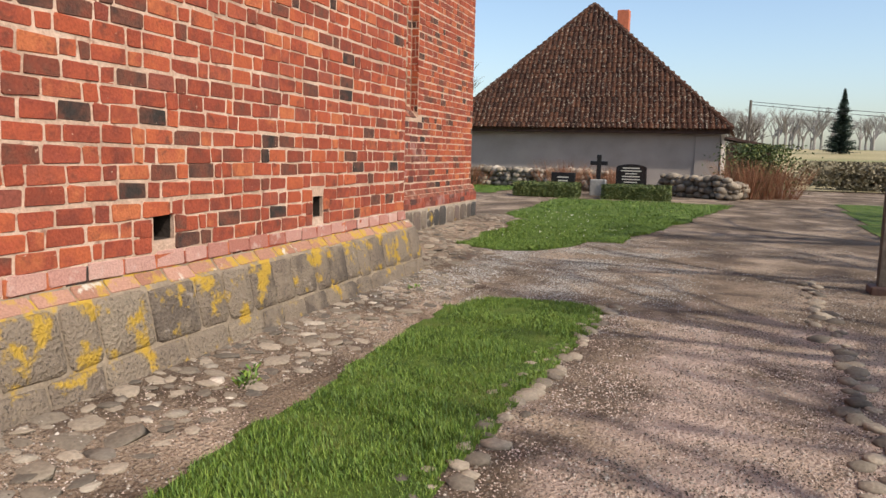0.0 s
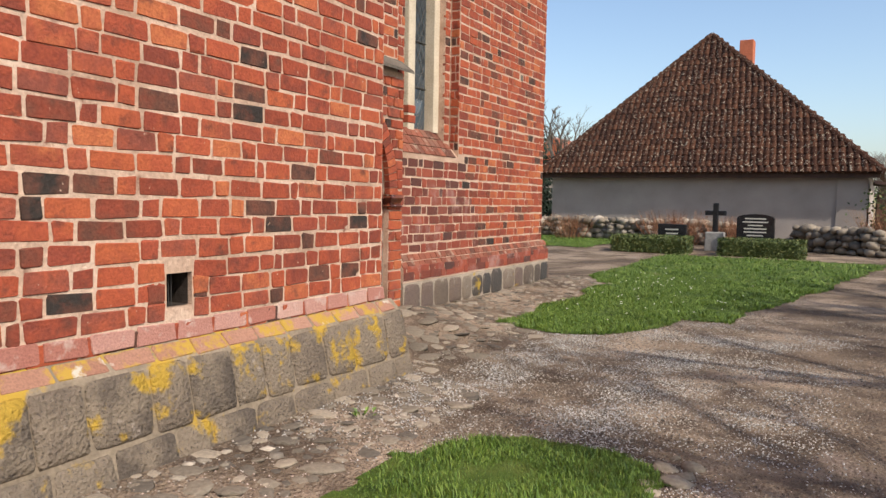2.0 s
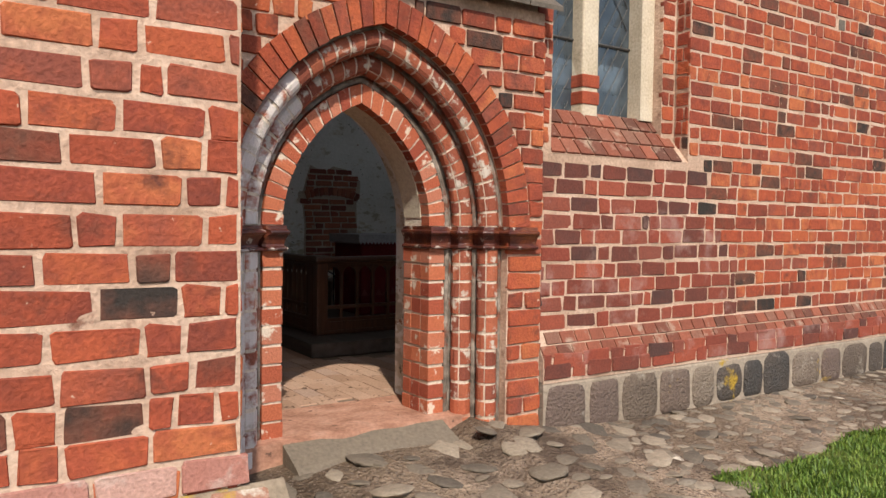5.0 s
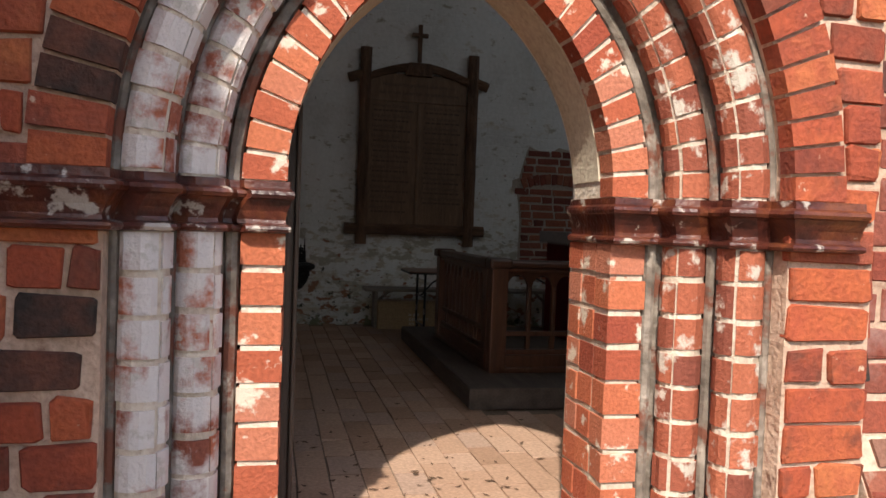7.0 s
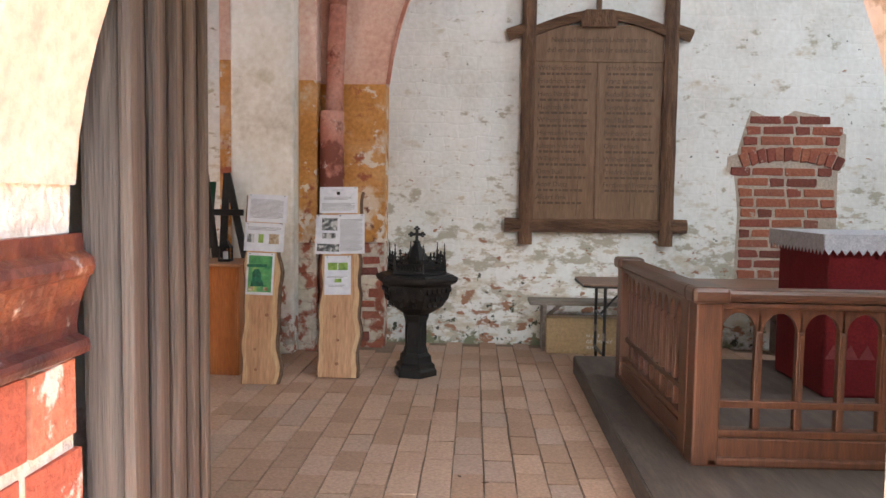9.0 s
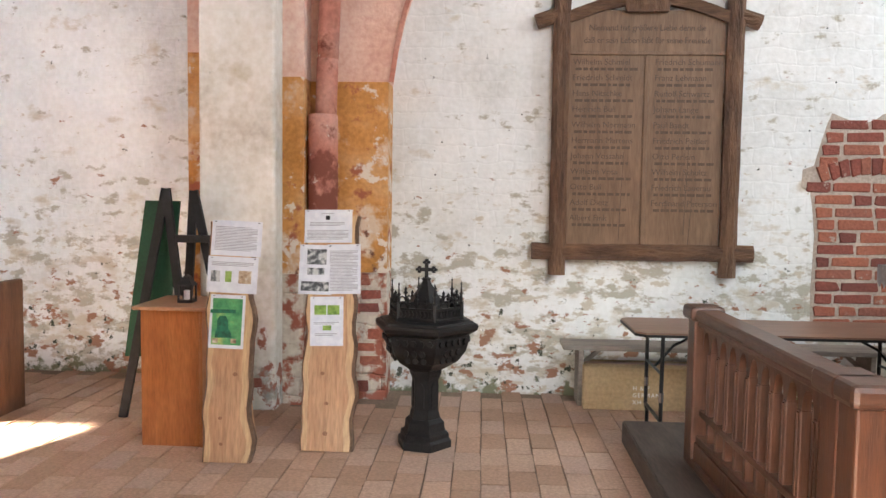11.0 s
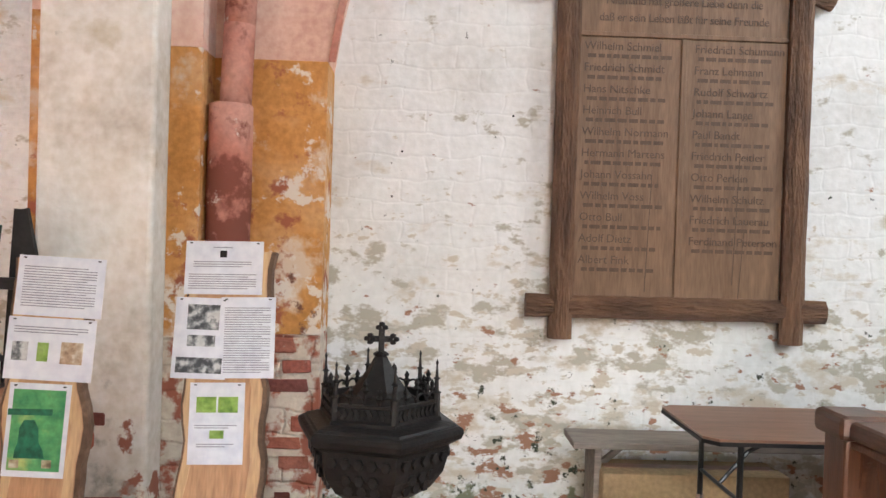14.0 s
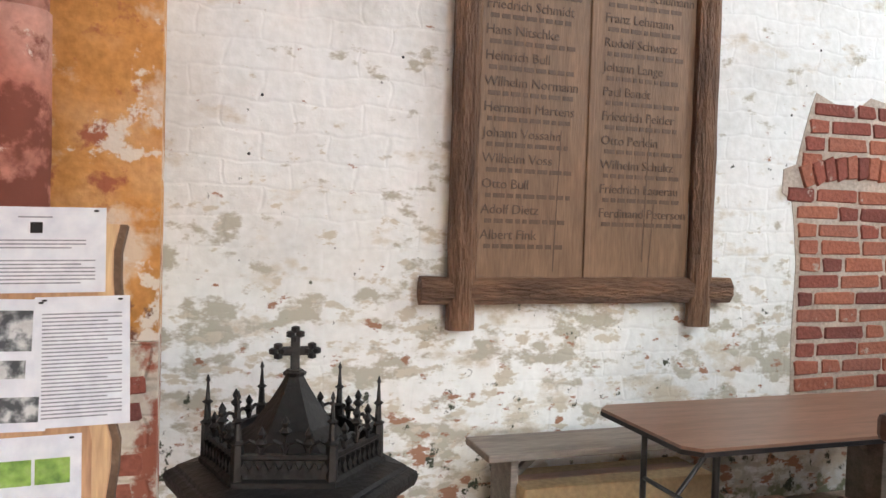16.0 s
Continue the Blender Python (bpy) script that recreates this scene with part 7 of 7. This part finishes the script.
def shrub(at, h, spread, n, mat, label, seed, kind_name="shrub"):
    r = random.Random(seed)
    t = thing(kind_name, at, label, "shrub")
    bm = B()
    for k in range(n):
        a, s = r.uniform(0, 6.28), r.uniform(0, spread)
        p = Vector((math.cos(a) * s * 0.5, math.sin(a) * s * 0.5, 0))
        q = p + Vector((math.cos(a) * s * 0.5, math.sin(a) * s * 0.5, h * r.uniform(0.6, 1.05)))
        m = (p + q) / 2 + Vector((r.uniform(-.1, .1), r.uniform(-.1, .1), 0))
        rod(bm, p, m, 0.008, 0.006, 3, False)
        rod(bm, m, q, 0.006, 0.003, 3, False)
        for j in range(2):
            e = m + (q - m) * r.uniform(0.2, 0.8) + Vector((r.uniform(-.15, .15), r.uniform(-.15, .15), r.uniform(0.05, 0.2)))
            rod(bm, m, e, 0.004, 0.002, 3, False)
    tagged(part("brushwood", bm, mat, t), kind="stuff")
    return t


for k, (x, y, h, s, n) in enumerate(((18.6, 0.3, 1.15, 1.4, 170), (18.4, -1.6, 1.0, 1.2, 120), (20.2, 4.4, 0.9, 1.0, 90), (20.6, 6.4, 0.9, 1.2, 90), (18.2, -6.2, 1.35, 1.6, 220), (19.0, -7.2, 1.2, 1.6, 200))):
    shrub((x, y, ground_z(x, y)), h, s, n, twig_mat, "leafless shrub of thin reddish-brown twigs", k)
leafy("evergreen_shrub", (19.6, -6.6, ground_z(19, -6)), (0.9, 1.1, 1.9), 3500, 0.06, hedge_mat, "dark evergreen shrub beside the house", "shrub", 5, "round")
leafy("field_thicket", (34, -11.5, ground_z(34, -11)), (1.6, 2.2, 1.3), 6000, 0.09, thicket_mat, "grey-brown leafless thicket at the field edge", "thicket", 6, "round")
leafy("field_thicket", (28, -11.8, ground_z(28, -11)), (1.4, 2.0, 1.2), 6000, 0.09, thicket_mat, "grey-brown leafless thicket at the field edge", "thicket", 7, "round")
shed = thing("lean_to", (21.5, -6.6, ground_z(21, -6)), "small brown lean-to shed beside the house", "shed")
part("roof", slab(B(), [(0, -0.8, 1.75), (0, 1.2, 2.1), (0, 1.2, 2.2), (0, -0.8, 1.85)], (3, 0, 0)), dark_wood, shed)
part("wall", box(B(), 0.2, 2.8, -0.6, 1.1, 0, 1.8), pew_wood, shed)


def tree(at, h, seed, mat, label, spread=0.5, depth=4, twist=0.5, name="tree", thick=0.03):
    r = random.Random(seed)
    t = thing(name, at, label, "tree")
    trunk, crown = B(), B()

    def grow(p, d, ln, rad, lvl):
        q = p + d * ln
        rod(trunk if lvl == 0 else crown, p, q, rad, rad * 0.7, 7 if lvl < 2 else 4, False)
        if lvl >= depth:
            return
        for k in range(3 if lvl else 5):
            a = r.uniform(0, 6.28)
            nd = (d + Vector((math.cos(a), math.sin(a), r.uniform(-0.1, 0.5))) * r.uniform(0.35, 0.95) * spread * 1.6).normalized()
            grow(p + d * ln * r.uniform(0.55, 1.0), nd, ln * r.uniform(0.5, 0.78), rad * r.uniform(0.4, 0.62), lvl + 1)
    grow(Vector((0, 0, 0)), Vector((r.uniform(-.05, .05), r.uniform(-.05, .05), 1)).normalized(), h * 0.38, h * thick, 0)
    part("trunk", trunk, mat, t)
    part("crown", crown, mat, t)
    return t


tree((38, -6.6, ground_z(38, -6)), 5.5, 3, bark, "bare gnarled tree behind the farmhouse", 0.8)
tree((44, -6.2, ground_z(44, -6)), 5.5, 4, bark, "bare gnarled tree behind the farmhouse", 0.8)
master = [tree((150 + k * 6, -10 - k * 6, ground_z(150, -15)), 8.5, 10 + k, far_tree, "bare tree on the far ridge, paled for haze", 0.55, 5) for k in range(3)]
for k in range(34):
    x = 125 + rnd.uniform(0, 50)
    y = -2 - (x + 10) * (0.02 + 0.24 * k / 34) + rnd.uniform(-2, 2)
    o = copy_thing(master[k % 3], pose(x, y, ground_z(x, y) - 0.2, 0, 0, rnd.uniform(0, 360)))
master2 = [tree((45 + k * 4, 20 + k * 3, ground_z(45, 20)), 9, 30 + k, bark, "bare spring tree behind the farmhouse", 0.6, 5) for k in range(2)]
for k in range(7):
    x, y = 42 + k * 4, 13 + k * 3.4
    copy_thing(master2[k % 2], pose(x, y, ground_z(x, y), 0, 0, k * 50))


def spruce(at, h, seed, label):
    r = random.Random(seed)
    t = thing("spruce", at, label, "tree")
    part("trunk", rod(B(), (0, 0, 0), (0, 0, h), h * 0.018, 0.02, 8), bark, t)
    vs, fs = [], []
    n = int(h * 5)
    for k in range(n):
        z = h * (0.08 + 0.92 * k / n)
        reach = (h - z) * 0.27 + 0.12
        for j in range(13):
            a, z = r.uniform(0, 6.28), h * (0.08 + 0.92 * k / n) + r.uniform(-0.2, 0.2)
            rr = reach * r.uniform(0.6, 1.1)
            for s in range(6):
                f0, f1 = s / 6, (s + 1) / 6
                w = 0.42 * (h / 10) * (1.15 - f0)
                for side in (-1, 1):
                    base = len(vs)
                    droop = lambda f: z - 0.28 * rr * f + 0.10 * rr * f * f * 2
                    p = (math.cos(a) * rr * f0, math.sin(a) * rr * f0, droop(f0))
                    q = (math.cos(a) * rr * f1, math.sin(a) * rr * f1, droop(f1))
                    e = (q[0] - math.sin(a) * w * side, q[1] + math.cos(a) * w * side, q[2] - w * r.uniform(0.3, 1.6))
                    vs += [p, q, e]
                    fs.append((base, base + 1, base + 2))
    me = bpy.data.meshes.new("crown")
    me.from_pydata(vs, [], fs)
    me.materials.append(needle)
    ob = new("crown", me)
    ob.parent = t


spruce((95, -19.6, ground_z(95, -19.6)), 8.0, 1, "tall dark spruce standing alone on the ridge")
spruce((27, 8.6, ground_z(27, 8.6)), 6.2, 2, "dark green spruce beside the farmhouse")
# neighbouring roof
nb = thing("neighbour_house", (55, 15, ground_z(55, 15)), "distant house with a bright red tiled roof", "house")
part("wall", box(B(), 0, 8, 0, 7, 0, 3), render_mat, nb)
part("roof", slab(B(), [(0, -0.4, 3), (0, 7.4, 3), (0, 3.5, 6.4)], (8, 0, 0)), red_tile, nb)
# pole with wires, post at the drive
po = thing("utility_pole", (50, -7.3, ground_z(50, -7.3)), "weathered wooden utility pole carrying wires", "pole")
part("pole", rod(B(), (0, 0, 0), (0, 0, 5.4), 0.13, 0.09, 10), bark, po)
for k, (z, y2, z2) in enumerate(((5.3, -60, 6.0), (5.1, -60, 5.2))):
    bm = B()
    pts = []
    for s in range(15):
        f = s / 14
        pts.append((20 * f, y2 * f, z + (z2 - z) * f - 2.2 * 4 * f * (1 - f) * 0.6))
    tube(bm, pts, 0.02, 4)
    part("wire", bm, black_paint, po)
gp = thing("gate_post", (0.1, -7.05, ground_z(0.1, -7.05)), "dark wooden gate post beside the drive", "post")
part("post", box(B(), -0.07, 0.07, -0.07, 0.07, 0, 1.35, 0.01), bark, gp)
part("foot", box(B(), -0.16, 0.16, -0.16, 0.16, -0.02, 0.09, 0.02), dark_wood, gp)
part("twig_top", rod(B(), (0, 0, 1.3), (0.05, 0, 1.5), 0.05, 0.02, 6), twig_mat, gp)
# churchyard trees that shade the drive
for k, (x, y, h) in enumerate(((-9.0, -11.5, 9.5), (-4.5, -11.0, 10), (-0.5, -11.8, 10), (4.5, -11.5, 10.5), (9.5, -13.5, 10))):
    tree((x, y, ground_z(x, y)), h, 50 + k, bark, "bare churchyard tree beside the drive", 0.75, 4)
# lawn flowers
r = random.Random(8)
bm = B()
for k in range(55):
    x, y = r.gauss(6.5, 1.6), r.gauss(-2.0, 0.6)
    if in_lawn(x, y):
        z = ground_z(x, y) + 0.07
        lathe(bm, [(0.004, -0.004), (0.014, 0.0), (0.004, 0.005)], 6, (x, y, z))
for k in range(26):
    x, y = r.uniform(2.5, 8), r.uniform(-3.5, -1.5)
    if in_lawn(x, y):
        lathe(bm, [(0.004, -0.004), (0.014, 0.0), (0.004, 0.005)], 6, (x, y, ground_z(x, y) + 0.07))
tagged(part("daisies", bm, white_print), "small white daisies scattered in the lawn", "flowers", kind="stuff")
